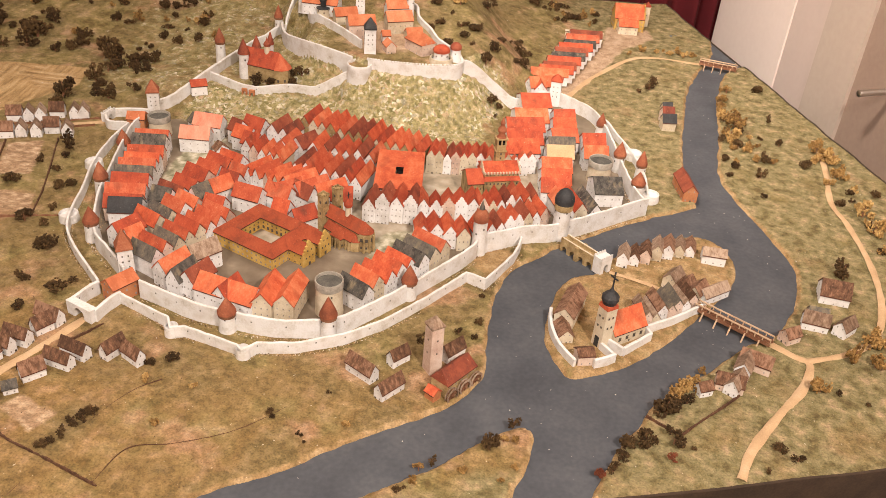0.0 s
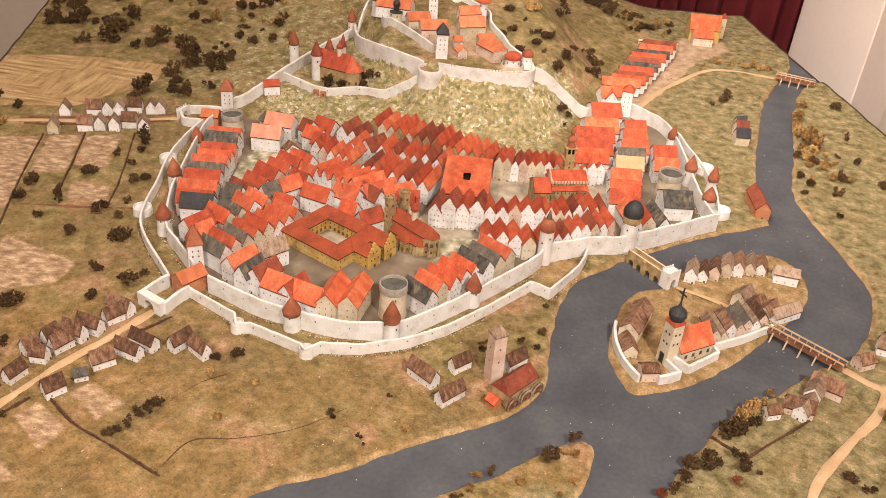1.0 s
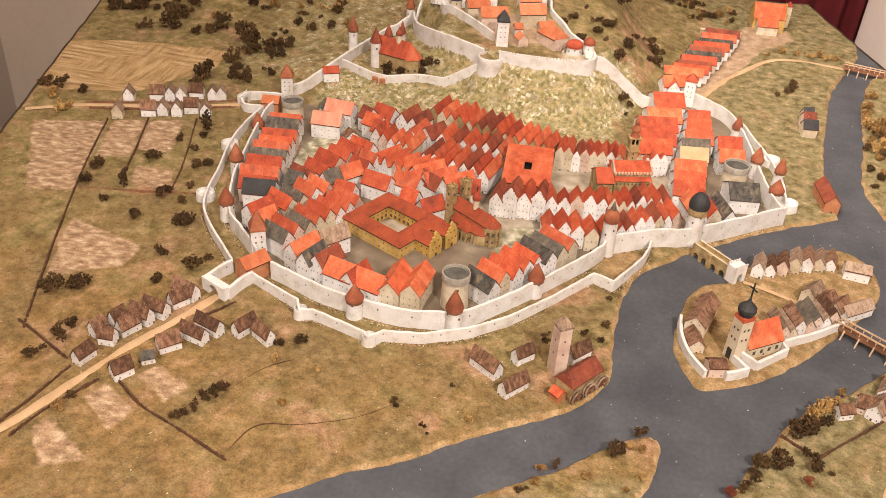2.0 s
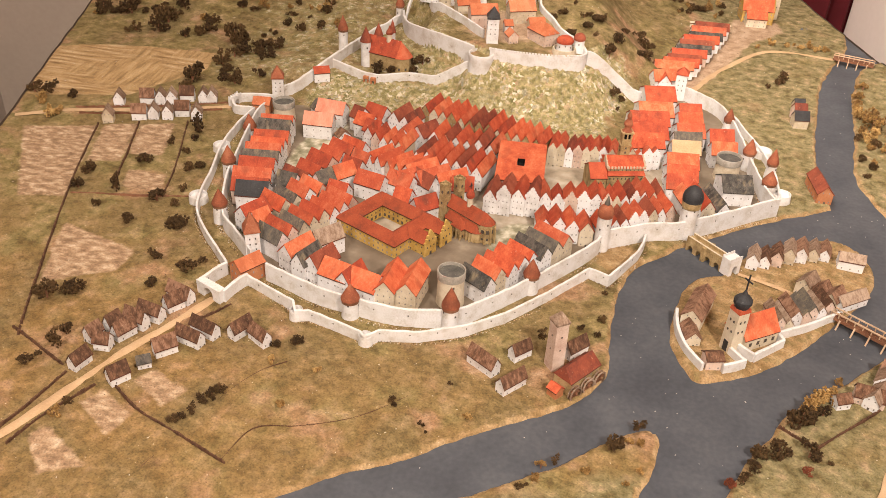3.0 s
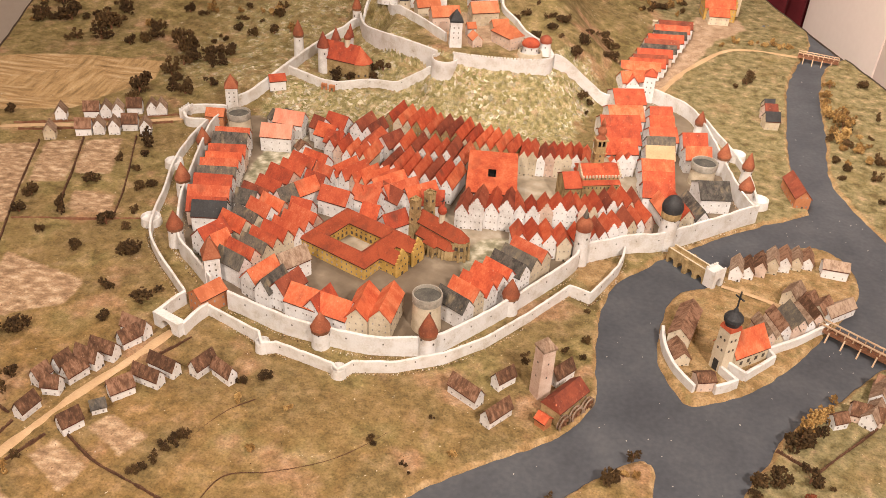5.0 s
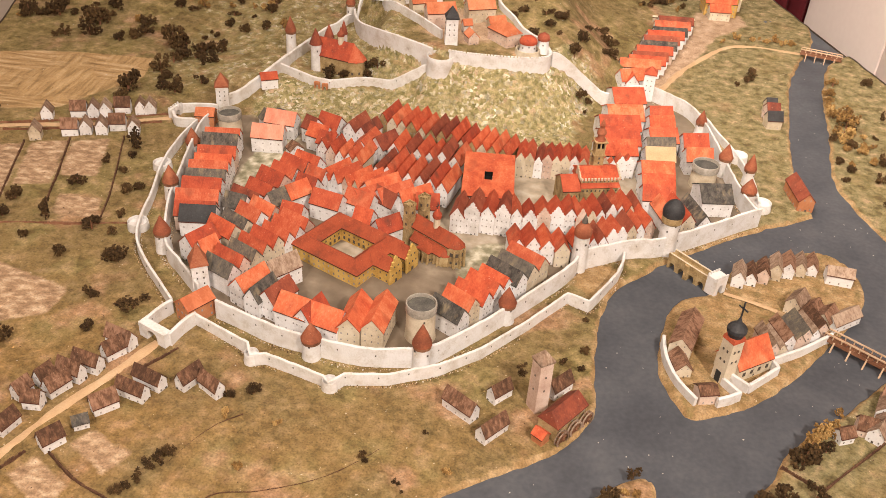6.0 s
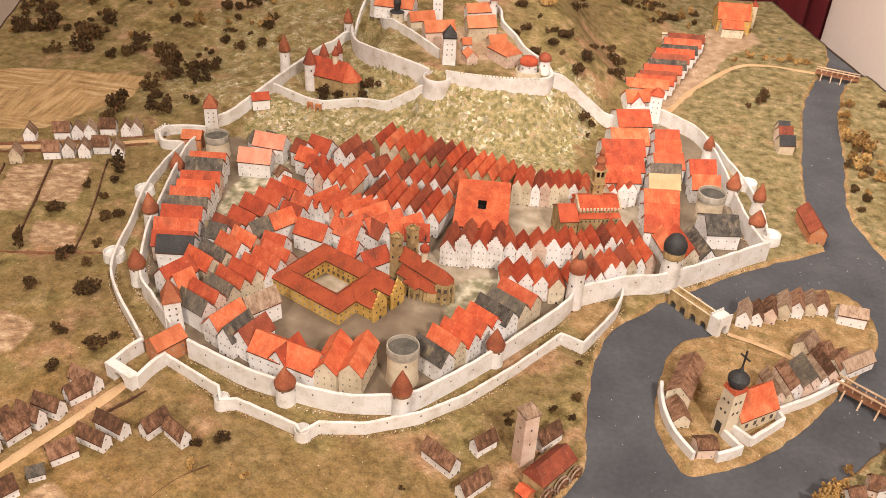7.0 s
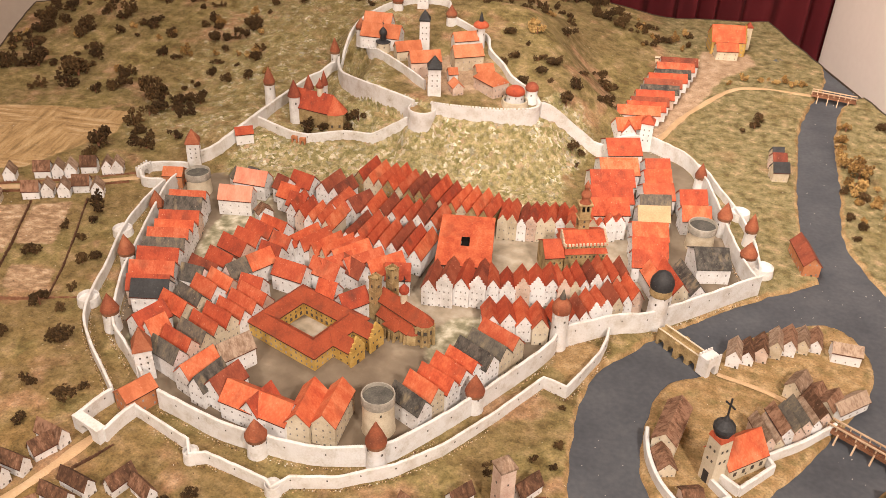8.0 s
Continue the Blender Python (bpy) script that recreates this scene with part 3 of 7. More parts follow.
    c = [CORNER + ALONG * a + AWAY * b for a, b in ((0.001, 0.001), (BREADTH - 0.001, 0.001), (BREADTH - 0.001, LENGTH * 0.889 - 0.001), (0.001, LENGTH - 0.001))]
    water.prism([tuple(p) for p in c], -0.018, -0.0045)
    tagged(new("water", water.data("water", WATER)), "slate-blue painted river surface flecked with dust", "river", kind="structure")


build_ground()


def ribbon(name, pts, width, label, lift=0.0016, mat=SAND):
    line = smooth_line(pts, 0.006)
    s = Shape()
    rows = []
    for k, p in enumerate(line):
        d = (line[min(k + 1, len(line) - 1)] - line[max(k - 1, 0)]).normalized()
        side = Vector((-d.y, d.x)) * width / 2 * (1 + 0.06 * math.sin(k * 0.9) + 0.1 * math.sin(k * 0.31 + len(pts)))
        rows.append([(*(p + side * f), at(*(p + side * f)) + lift + (0.0004 if abs(f) < 0.6 else -0.0012)) for f in (1, 0.5, 0, -0.5, -1)])
    for a, b in zip(rows, rows[1:]):
        for i in range(4):
            s.face([a[i], a[i + 1], b[i + 1], b[i]])
    tagged(new(name, s.data(name, mat, True)), label, "road", kind="structure")


ribbon("road", [(-0.80, 1.085), (-0.775, 1.135), (-0.759, 1.173), (-0.743, 1.216), (-0.725, 1.259), (-0.706, 1.304), (-0.680, 1.353), (-0.662, 1.391), (-0.648, 1.422)], 0.0135, "pale sandy road between the cottages to the town gate")
ribbon("road", [(0.035, 2.335), (0.060, 2.39), (0.087, 2.450), (0.133, 2.530), (0.208, 2.630), (0.271, 2.657), (0.386, 2.640)], 0.013, "winding sandy track to the far bridge")
ribbon("road", [(0.300, 1.534), (0.334, 1.506), (0.352, 1.490), (0.328, 1.436), (0.284, 1.380), (0.233, 1.308), (0.2105, 1.258)], 0.0125, "sandy road from the timber bridge")
ribbon("road", [(0.350, 1.497), (0.414, 1.524), (0.469, 1.570), (0.507, 1.660), (0.526, 1.774), (0.527, 1.901), (0.520, 1.980), (0.548, 2.122), (0.56, 2.25)], 0.011, "sandy track along the eastern meadow", 0.0022)
ribbon("road", [(0.086, 1.672), (0.147, 1.648), (0.183, 1.620), (0.214, 1.592)], 0.008, "narrow sandy lane across the island")
ribbon("road", [(-1.23, 1.865), (-1.129, 1.917), (-0.983, 1.958), (-0.846, 2.017)], 0.014, "sandy road through the far hamlet")

# ---- buildings ----
PANE = Shape()
PANE.box(-0.0004, 0.0004, -0.0010, 0.0010, 0, 0.0027)
PANE = {m.name: PANE.data("window", m) for m in (GLASS, WINDOWSOFT)}
rng = random.Random(7)


def pane(parent, x, y, z, turn=0.0, size=1.0, mat=WINDOWSOFT, name="window"):
    ob = new(name, PANE[mat.name])
    ob.parent = parent
    ob.matrix_local = Matrix.Translation((x, y, z)) @ Matrix.Rotation(turn, 4, "Z") @ Matrix.Diagonal((1, size, size, 1))
    return ob


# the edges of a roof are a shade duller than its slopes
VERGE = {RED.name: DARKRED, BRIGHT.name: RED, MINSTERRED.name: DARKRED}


def house_shapes(L, W, eave, ridge, over=0.0016, hip=0.0):
    """Walls and roof of a gabled house; the ridge runs along x."""
    a, b = L / 2, W / 2
    body = Shape()
    prof = [(-b, 0), (b, 0), (b, eave), (0, ridge - 0.0008), (-b, eave)] if not hip else [(-b, 0), (b, 0), (b, eave), (-b, eave)]
    body.face([(a, y, z) for y, z in prof])
    body.face([(-a, y, z) for y, z in reversed(prof)])
    for (y0, z0), (y1, z1) in zip(prof, prof[1:] + prof[:1]):
        body.face([(-a, y0, z0), (-a, y1, z1), (a, y1, z1), (a, y0, z0)])
    roof = Shape()
    fall = (ridge - eave) / b
    t = 0.0016
    yo, zo = b + over, eave - fall * over
    e = a + over * 0.7
    h = hip * W / 2
    for s in (1, -1):
        low = [(-e, s * yo, zo), (e, s * yo, zo)]
        high = [(e - h, 0, ridge), (-e + h, 0, ridge)]
        up = [(x, y, z + t) for x, y, z in low + high]
        base = low + high
        roof.face(up)
        roof.face(base[::-1])
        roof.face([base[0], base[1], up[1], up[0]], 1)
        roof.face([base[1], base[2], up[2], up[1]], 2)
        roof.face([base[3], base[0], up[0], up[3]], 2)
    if h:
        for s in (1, -1):
            roof.face([(s * e, -s * yo, zo + t), (s * e, s * yo, zo + t), (s * (e - h), 0, ridge + t)])
    return body, roof


def house(x, y, turn, L, W, eave, ridge, wall=WHITE, top=RED, label="", group="", windows="front", hip=0.0, name="town_house", z=None, over=0.0016, size=1.0, crest=False):
    z = at(x, y) if z is None else z
    ob = thing(name, x, y, z - 0.001, turn, label or "narrow white plastered town house with red gable roof", "house", group)
    body, roof = house_shapes(L, W, eave, ridge, over, hip)
    part("wall", body, wall, ob)
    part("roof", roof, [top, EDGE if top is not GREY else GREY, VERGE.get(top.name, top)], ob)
    a, b = L / 2, W / 2
    lift = 0.0018 if crest else 0.0
    cols = 1 if W < 0.010 else 2 if W < 0.0175 else 3 if W < 0.030 else 4
    size *= 0.82
    floors = max(1, int(eave / 0.0105))
    ends = {"front": [1], "both": [1, -1], "all": [1, -1], "sides": [], "none": []}[windows]
    for s in ends:
        for f in range(floors):
            for c in range(cols):
                if f == 0 and c == cols // 2:
                    pane(ob, s * (a + lift), 0.001 + (c - (cols - 1) / 2) * W / cols * 0.9, 0.0005, 0, 1.5 * size, GLASS, "door")
                else:
                    pane(ob, s * (a + lift), (c - (cols - 1) / 2) * W / cols * 0.9, 0.0035 + f * (eave - 0.002) / floors, 0, size)
        if ridge - eave > 0.008:
            for c in ((-0.2, 0.2) if W > 0.018 else (0,)):
                pane(ob, s * (a + lift), c * W, eave + 0.0012, 0, 0.85 * size)
    if windows in ("all", "sides"):
        k = max(2, int(L / 0.011))
        for s in (1, -1):
            for f in range(floors):
                for c in range(k):
                    pane(ob, (c - (k - 1) / 2) * L / k, s * b, 0.0035 + f * (eave - 0.002) / floors, math.pi / 2, size)
    if crest:
        s, k = Shape(), 4
        half = [(b * (1 - i / k) + 0.0008, eave + (ridge - eave) * (i + d) / k + 0.0015) for i in range(k) for d in (0.1, 1.0)]
        half = [(b + 0.0008, 0.0)] + half
        prof = half + [(0.0, ridge + 0.005)] + [(-y, z) for y, z in reversed(half)]
        x0, x1 = a - 0.0006, a + 0.0018
        s.face([(x1, y, z) for y, z in prof])
        s.face([(x0, y, z) for y, z in reversed(prof)])
        for (y0, z0), (y1, z1) in zip(prof, prof[1:] + prof[:1]):
            s.face([(x0, y0, z0), (x0, y1, z1), (x1, y1, z1), (x1, y0, z0)])
        part("stepped_gable", s, wall, ob)
    return ob


ROOFS = [(RED, "red"), (RED, "red"), (RED, "red"), (RED, "red"), (RED, "red"), (BRIGHT, "orange-red"), (BRIGHT, "orange-red"), (DARKRED, "dull red")]
WALLS = [(WHITE, "white"), (WHITE, "white"), (WHITE, "white"), (CREAM, "cream"), (PINKISH, "rosy")]


def row(first, last, back, n, ridge, group, grey=(), roofs=ROOFS, walls=WALLS, windows="front", drop=0.0155, crest=(), name="town_house", wide=1.0, hang=0.0016, noun="narrow town house"):
    """A terrace of gabled houses: gable tops from first to last, the ridges running back."""
    first, last, back = Vector(first), Vector(last), Vector(back)
    step = (last - first) / max(n - 1, 1)
    across = Vector((-back.y, back.x)).normalized()
    W = abs(step.dot(across)) * wide if n > 1 else 0.028
    for i in range(n):
        r, L = ridge + rng.uniform(-0.004, 0.004), back.length * rng.uniform(0.94, 1.06)
        d = -back.normalized()
        d = Matrix.Rotation(rng.uniform(-0.035, 0.035), 2) @ d
        c = first + step * i - d * (L / 2) + d * rng.uniform(-0.002, 0.002)
        top, tone = rng.choice(roofs)
        wall, paint = rng.choice(walls)
        if i in grey:
            top, tone = GREY, "weathered grey"
        w = W * rng.uniform(0.95, 1.03)
        house(c.x, c.y, math.atan2(d.y, d.x), L, w, max(0.012, r - drop - 0.1 * (w - 0.02)), r, wall, top, f"{paint} plastered {noun} with {tone} gable roof", group, windows, name=name, crest=i in crest, over=hang)


def by_ridge(a, b, W, eave, ridge, wall, top, label, group="", windows="all", hip=0.0, name="town_house", z=None, size=1.0, crest=False):
    """A house from the two ends of its ridge."""
    a, b = Vector(a), Vector(b)
    d, c = b - a, (a + b) / 2
    return house(c.x, c.y, math.atan2(d.y, d.x), d.length, W, eave, ridge, wall, top, label, group, windows, hip, name, z, size=size, crest=crest)


T = "terraces of the old town"
row((-0.697, 1.918), (-0.662, 1.690), (-0.060, -0.006), 9, 0.046, T, (1, 5), windows="both")
row((-0.585, 1.537), (-0.517, 1.673), (-0.043, 0.024), 8, 0.046, T, (0, 2))
row((-0.614, 1.631), (-0.575, 1.699), (-0.041, 0.024), 4, 0.046, T, (1,))
row((-0.608, 1.729), (-0.559, 1.835), (-0.043, 0.022), 5, 0.044, T)
row((-0.474, 2.027), (-0.254, 1.946), (0.018, 0.063), 13, 0.046, T, (), [(RED, "red"), (DARKRED, "dull red"), (BRIGHT, "orange-red")], [(STONE, "brown half-timbered"), (CREAM, "cream"), (STONE, "brown half-timbered")])
row((-0.523, 1.972), (-0.501, 1.965), (0.018, 0.048), 2, 0.052, T, walls=[(WHITE, "white")])
row((-0.553, 1.903), (-0.487, 1.867), (0.010, 0.045), 5, 0.046, T)
row((-0.436, 1.927), (-0.332, 1.908), (0.013, 0.055), 6, 0.046, T)
row((-0.452, 1.852), (-0.341, 1.818), (0.016, 0.064), 7, 0.046, T)
row((-0.527, 1.816), (-0.460, 1.797), (0.032, 0.047), 5, 0.044, T)
row((-0.308, 1.745), (-0.240, 1.755), (0.004, 0.050), 4, 0.050, T, wide=0.98, walls=[(WHITE, "white")], roofs=[(RED, "red"), (RED, "red"), (DARKRED, "dull red")], crest=(1, 3))
row((-0.219, 1.762), (-0.137, 1.779), (-0.006, 0.041), 5, 0.044, T, crest=(1, 2, 3))
row((-0.120, 1.778), (-0.031, 1.819), (-0.015, 0.045), 7, 0.044, T, crest=(0, 1, 3))
row((-0.212, 1.688), (-0.147, 1.690), (-0.009, 0.040), 4, 0.046, T, (), walls=[(CREAM, "cream"), (WHITE, "white"), (PINKISH, "rosy")])
row((-0.119, 1.699), (-0.017, 1.779), (-0.016, 0.038), 8, 0.044, T, crest=(3, 4))
row((0.022, 1.803), (0.069, 1.813), (-0.020, 0.061), 3, 0.042, T, (2,))
row((-0.223, 1.940), (-0.118, 1.947), (0.004, 0.058), 8, 0.040, T, (), [(RED, "red"), (RED, "red"), (DARKRED, "dull red")], crest=range(8), drop=0.011, walls=[(CREAM, "cream"), (CREAM, "cream"), (PINKISH, "rosy"), (WHITE, "white")])
row((-0.083, 1.951), (-0.039, 1.977), (-0.003, 0.020), 4, 0.040, T, (), walls=[(WHITE, "white"), (CREAM, "cream")], roofs=[(BRIGHT, "orange-red"), (RED, "red")], crest=range(4), drop=0.011)
row((-0.272, 1.506), (-0.219, 1.585), (-0.040, 0.026), 5, 0.046, T, (0,), windows="all")
row((-0.201, 1.598), (-0.172, 1.642), (-0.046, 0.033), 3, 0.046, T, (0, 1), windows="all")
row((-0.412, 1.457), (-0.382, 1.459), (0.006, 0.064), 2, 0.046, T, (), [(DARKRED, "dull red"), (BRIGHT, "orange-red")], [(WHITE, "white"), (CREAM, "cream")], windows="all")


def singles(rows_):
    """Free-standing houses inside the wall: ridge ends, width, roof."""
    tones = {RED: "red", GREY: "weathered grey", DARKRED: "dull red", BRIGHT: "orange-red", BROWN: "brown", TAN: "mottled tan", SALMON: "faded salmon", SAND: "pale ochre", BLACK: "black slate"}
    for a, b, w, top in rows_:
        by_ridge(a, b, w, 0.028, 0.046, WHITE, top, f"white plastered house with {tones[top]} roof inside the wall", T)


singles([
    ((-0.457, 1.789), (-0.414, 1.832), 0.032, BRIGHT),
    ((-0.435, 1.773), (-0.390, 1.814), 0.032, RED),
    ((-0.401, 1.772), (-0.359, 1.809), 0.032, BRIGHT),
    ((-0.467, 1.764), (-0.431, 1.795), 0.030, RED),
    ((-0.470, 1.939), (-0.444, 1.976), 0.036, DARKRED),
    ((-0.491, 1.920), (-0.478, 1.976), 0.040, RED)])
singles([
    ((-0.573, 1.512), (-0.549, 1.556), 0.030, BRIGHT),
    ((-0.549, 1.495), (-0.531, 1.536), 0.024, GREY),
    ((-0.529, 1.494), (-0.509, 1.535), 0.030, DARKRED),
    ((-0.508, 1.500), (-0.420, 1.472), 0.040, BRIGHT),
    ((-0.544, 1.556), (-0.514, 1.591), 0.026, TAN),
    ((-0.474, 1.467), (-0.458, 1.506), 0.026, RED),
    ((-0.672, 1.594), (-0.648, 1.633), 0.034, RED),
    ((-0.650, 1.584), (-0.634, 1.607), 0.026, BRIGHT),
    ((-0.708, 1.670), (-0.657, 1.676), 0.034, BLACK),
    ((-0.586, 1.869), (-0.544, 1.850), 0.028, BRIGHT),
    ((-0.556, 1.827), (-0.525, 1.811), 0.026, RED),
    ((-0.565, 1.798), (-0.532, 1.785), 0.026, RED),
    ((-0.574, 1.753), (-0.549, 1.783), 0.030, BRIGHT),
    ((-0.594, 1.726), (-0.576, 1.751), 0.026, GREY),
    ((-0.656, 1.720), (-0.622, 1.713), 0.026, GREY),
    ((-0.566, 1.712), (-0.533, 1.704), 0.028, RED),
    ((-0.581, 2.015), (-0.542, 1.998), 0.030, RED),
    ((-0.589, 1.971), (-0.554, 1.957), 0.032, BRIGHT),
    ((-0.566, 1.946), (-0.535, 1.933), 0.030, RED),
    ((-0.603, 1.996), (-0.581, 1.984), 0.030, DARKRED)])
singles([
    ((-0.457, 1.720), (-0.430, 1.713), 0.028, BRIGHT),
    ((-0.421, 1.687), (-0.392, 1.715), 0.028, RED),
    ((-0.437, 1.755), (-0.480, 1.772), 0.030, RED),
    ((-0.402, 1.763), (-0.439, 1.788), 0.028, DARKRED),
    ((-0.483, 1.744), (-0.530, 1.758), 0.032, RED),
    ((-0.375, 1.775), (-0.340, 1.780), 0.034, RED),
    ((-0.684, 1.942), (-0.630, 1.944), 0.032, SALMON),
    ((-0.676, 2.003), (-0.622, 1.997), 0.034, SALMON),
    ((-0.022, 1.960), (0.032, 1.966), 0.052, BRIGHT),
    ((-0.024, 1.880), (0.027, 1.884), 0.038, RED),
    ((-0.023, 1.916), (0.029, 1.921), 0.052, BRIGHT),
    ((0.068, 1.903), (0.118, 1.911), 0.060, GREY),
    ((-0.063, 2.246), (-0.003, 2.259), 0.068, RED)])
singles([
    ((-0.074, 2.166), (-0.009, 2.179), 0.063, BRIGHT),
    ((-0.090, 2.118), (-0.017, 2.132), 0.056, RED),
    ((-0.089, 2.064), (-0.021, 2.077), 0.063, RED),
    ((-0.095, 2.020), (-0.028, 2.034), 0.052, BRIGHT),
    ((0.005, 2.178), (0.047, 2.187), 0.041, RED),
    ((0.002, 2.137), (0.047, 2.146), 0.045, BRIGHT),
    ((-0.002, 2.086), (0.048, 2.097), 0.050, RED),
    ((-0.008, 2.048), (0.042, 2.057), 0.034, GREY),
    ((-0.012, 2.012), (0.038, 2.019), 0.040, SAND),
    ((0.058, 2.078), (0.102, 2.087), 0.036, RED),
    ((0.059, 2.026), (0.104, 2.032), 0.034, BRIGHT)])


# ---- walls and towers ----
SLIT = Shape()
SLIT.box(-0.0004, 0.0004, -0.0008, 0.0008, 0, 0.002)
SLIT = SLIT.data("loophole", GLASS)


def town_wall(name, pts, height, thick, label, slits=0.036, crenel=False, drop=0.0, closed=False, mat=WALLWHITE, step=0.012, side=-1, level=None):
    """A plastered wall that follows the line and the land; its loopholes lie in the outer face."""
    line = smooth_line(pts, step, closed)
    ob = tagged(new(name), label, "town wall")
    r = random.Random(len(pts) * 31 + 5)
    s = Shape()
    n = len(line)
    sec = []
    for k, p in enumerate(line):
        q0, q1 = line[max(k - 1, 0)], line[min(k + 1, n - 1)]
        if closed:
            q0, q1 = line[k - 1], line[(k + 1) % n]
        d = (q1 - q0).normalized()
        side_v = Vector((-d.y, d.x)) * thick / 2
        g, hh = at(*p) - 0.006 - drop, at(*p) + height * r.uniform(0.97, 1.03)
        hh = hh if level is None else level[0] + (level[1] - level[0]) * min(1, k / (n - 1) * 1.4)
        sec.append(((*(p + side_v * 1.12), g), (*(p + side_v), hh - 0.0008), (*(p + side_v * 0.55), hh), (*(p - side_v * 0.55), hh), (*(p - side_v), hh - 0.0008), (*(p - side_v * 1.12), g), d, p, hh))
    pairs = list(zip(sec, sec[1:])) + ([(sec[-1], sec[0])] if closed else [])
    for a, b in pairs:
        for i in range(5):
            s.face([a[i], b[i], b[i + 1], a[i + 1]])
    if not closed:
        s.face(sec[0][:6])
        s.face(tuple(reversed(sec[-1][:6])))
    part("wall_body", s, mat, ob, smooth=True)
    run = 0.0
    for a, b in pairs:
        run += (b[7] - a[7]).length
        if slits and run > slits:
            run = 0.0
            d, p, hh = a[6], a[7], a[8]
            out = Vector((-d.y, d.x)) * (side * thick / 2 * 1.03)
            w = new("loophole", SLIT)
            w.parent = ob
            w.matrix_local = Matrix.Translation((*(p + out), hh - height * 0.38)) @ Matrix.Rotation(math.atan2(out.y, out.x), 4, "Z")
    if crenel:
        c = Shape()
        for k, (a, b) in enumerate(pairs):
            p, d, hh = a[7], a[6], a[8]
            sv = Vector((-d.y, d.x)) * thick / 2
            dv = d * 0.0022
            c.prism([tuple(p + sv + dv), tuple(p - sv + dv), tuple(p - sv - dv), tuple(p + sv - dv)][::-1], hh - 0.001, hh + 0.0028)
        part("battlements", c, mat, ob)
    return ob


def round_tower(x, y, radius, height, roof_h, label, wall=WALLWHITE, top=TERRACOTTA, dome="cone", name="wall_tower", windows=4, flare=1.14, z=None, n=20, deck_mat=SLATE):
    ob = thing(name, x, y, (at(x, y) if z is None else z) - 0.004, rng.uniform(0, 6), label, "tower")
    s = Shape()
    body_top = height - 0.006 if dome == "flat" else height
    s.lathe([(radius * 1.1, 0), (radius * 1.02, 0.012), (radius * 0.98, height * 0.7), (radius, body_top)], n)
    part("tower_body", s, wall, ob, smooth=True)
    s = Shape()
    R = radius * flare
    if dome == "cone":
        s.lathe([(radius * 0.9, height - 0.001), (R, height), (R * 0.98, height + 0.002), (R * 0.58, height + roof_h * 0.5), (R * 0.04, height + roof_h)], 12)
        # dark band: gallery openings plus the cone's shadow put in as colour
        band = Shape()
        band.lathe([(radius * 0.99, height - 0.0052), (radius * 1.05, height - 0.0048), (radius * 1.05, height - 0.0006), (radius * 0.9, height - 0.0004)], n)
        part("gallery", band, WOOD, ob, "dark band for the gallery openings and the shadow under the roof", True)
    elif dome == "ball":
        s.lathe([(radius * 0.9, height - 0.001), (R, height), (R * 1.05, height + roof_h * 0.25), (R * 0.95, height + roof_h * 0.5), (R * 0.65, height + roof_h * 0.78), (R * 0.28, height + roof_h * 0.93), (R * 0.03, height + roof_h)], n)
    elif dome == "flat":
        s.lathe([(R * 0.99, height - 0.012), (R, height - 0.001), (R * 0.98, height), (R * 0.91, height), (R * 0.90, height - 0.007)], n)
        deck = Shape()
        deck.lathe([(R * 0.905, height - 0.0065), (R * 0.90, height - 0.005), (0.0005, height - 0.0045)], n)
        part("tower_deck", deck, deck_mat, ob)
    roof = part("roof" if dome != "flat" else "parapet", s, top, ob, smooth=True)
    for k in range(windows):
        a = math.tau * k / max(windows, 1) + 0.4
        pane(ob, radius * 1.0 * math.cos(a), radius * 1.0 * math.sin(a), height * (0.66 if k % 2 else 0.8), a, 1.1, GLASS)
    return ob, roof


def angular(pts, near=0.007):
    """The same line with its corners kept sharp."""
    out = [pts[0]]
    for a, b, c in zip(pts, pts[1:], pts[2:]):
        a, b, c = Vector(a), Vector(b), Vector(c)
        out += [tuple(b + (q - b).normalized() * near) if q is not b else tuple(b) for q in (a, b, c)]
    return out + [pts[-1]]


CONE = "round whitewashed wall tower with brown-red cone roof"
town_wall("outer_wall", OUTER_WEST, 0.018, 0.0037, "low white outer town wall on grass", 0.05, side=1)
town_wall("outer_wall", angular(OUTER_SOUTH), 0.018, 0.0037, "low white outer town wall on grass", 0.035, step=0.006)
town_wall("inner_wall", INNER_WEST, 0.028, 0.0037, "high whitewashed inner town wall", 0.05, side=1)
town_wall("inner_wall", INNER_SOUTH[:10], 0.030, 0.0042, "high whitewashed inner town wall with loopholes", 0.036)
town_wall("inner_wall", INNER_SOUTH[9:], 0.034, 0.0042, "high whitewashed river wall with loopholes", 0.034)
town_wall("inner_wall", EAST_WALL, 0.030, 0.0037, "whitewashed eastern town wall", 0.05)
town_wall("outer_wall", EAST_OUTER, 0.016, 0.0038, "low white outer wall on the meadow", 0.05)
town_wall("back_wall", [(0.012, 2.318), (-0.030, 2.305), (-0.060, 2.262), (-0.098, 2.265), (-0.138, 2.251), (-0.170, 2.236), (-0.187, 2.226)], 0.026, 0.006, "white wall climbing to the castle", 0.05)
town_wall("back_wall", [(-0.785, 2.075), (-0.766, 2.100), (-0.749, 2.134), (-0.722, 2.184), (-0.705, 2.251), (-0.685, 2.330), (-0.662, 2.400), (-0.622, 2.448)], 0.024, 0.006, "white wall climbing the hill beside the chapel", 0, side=1)
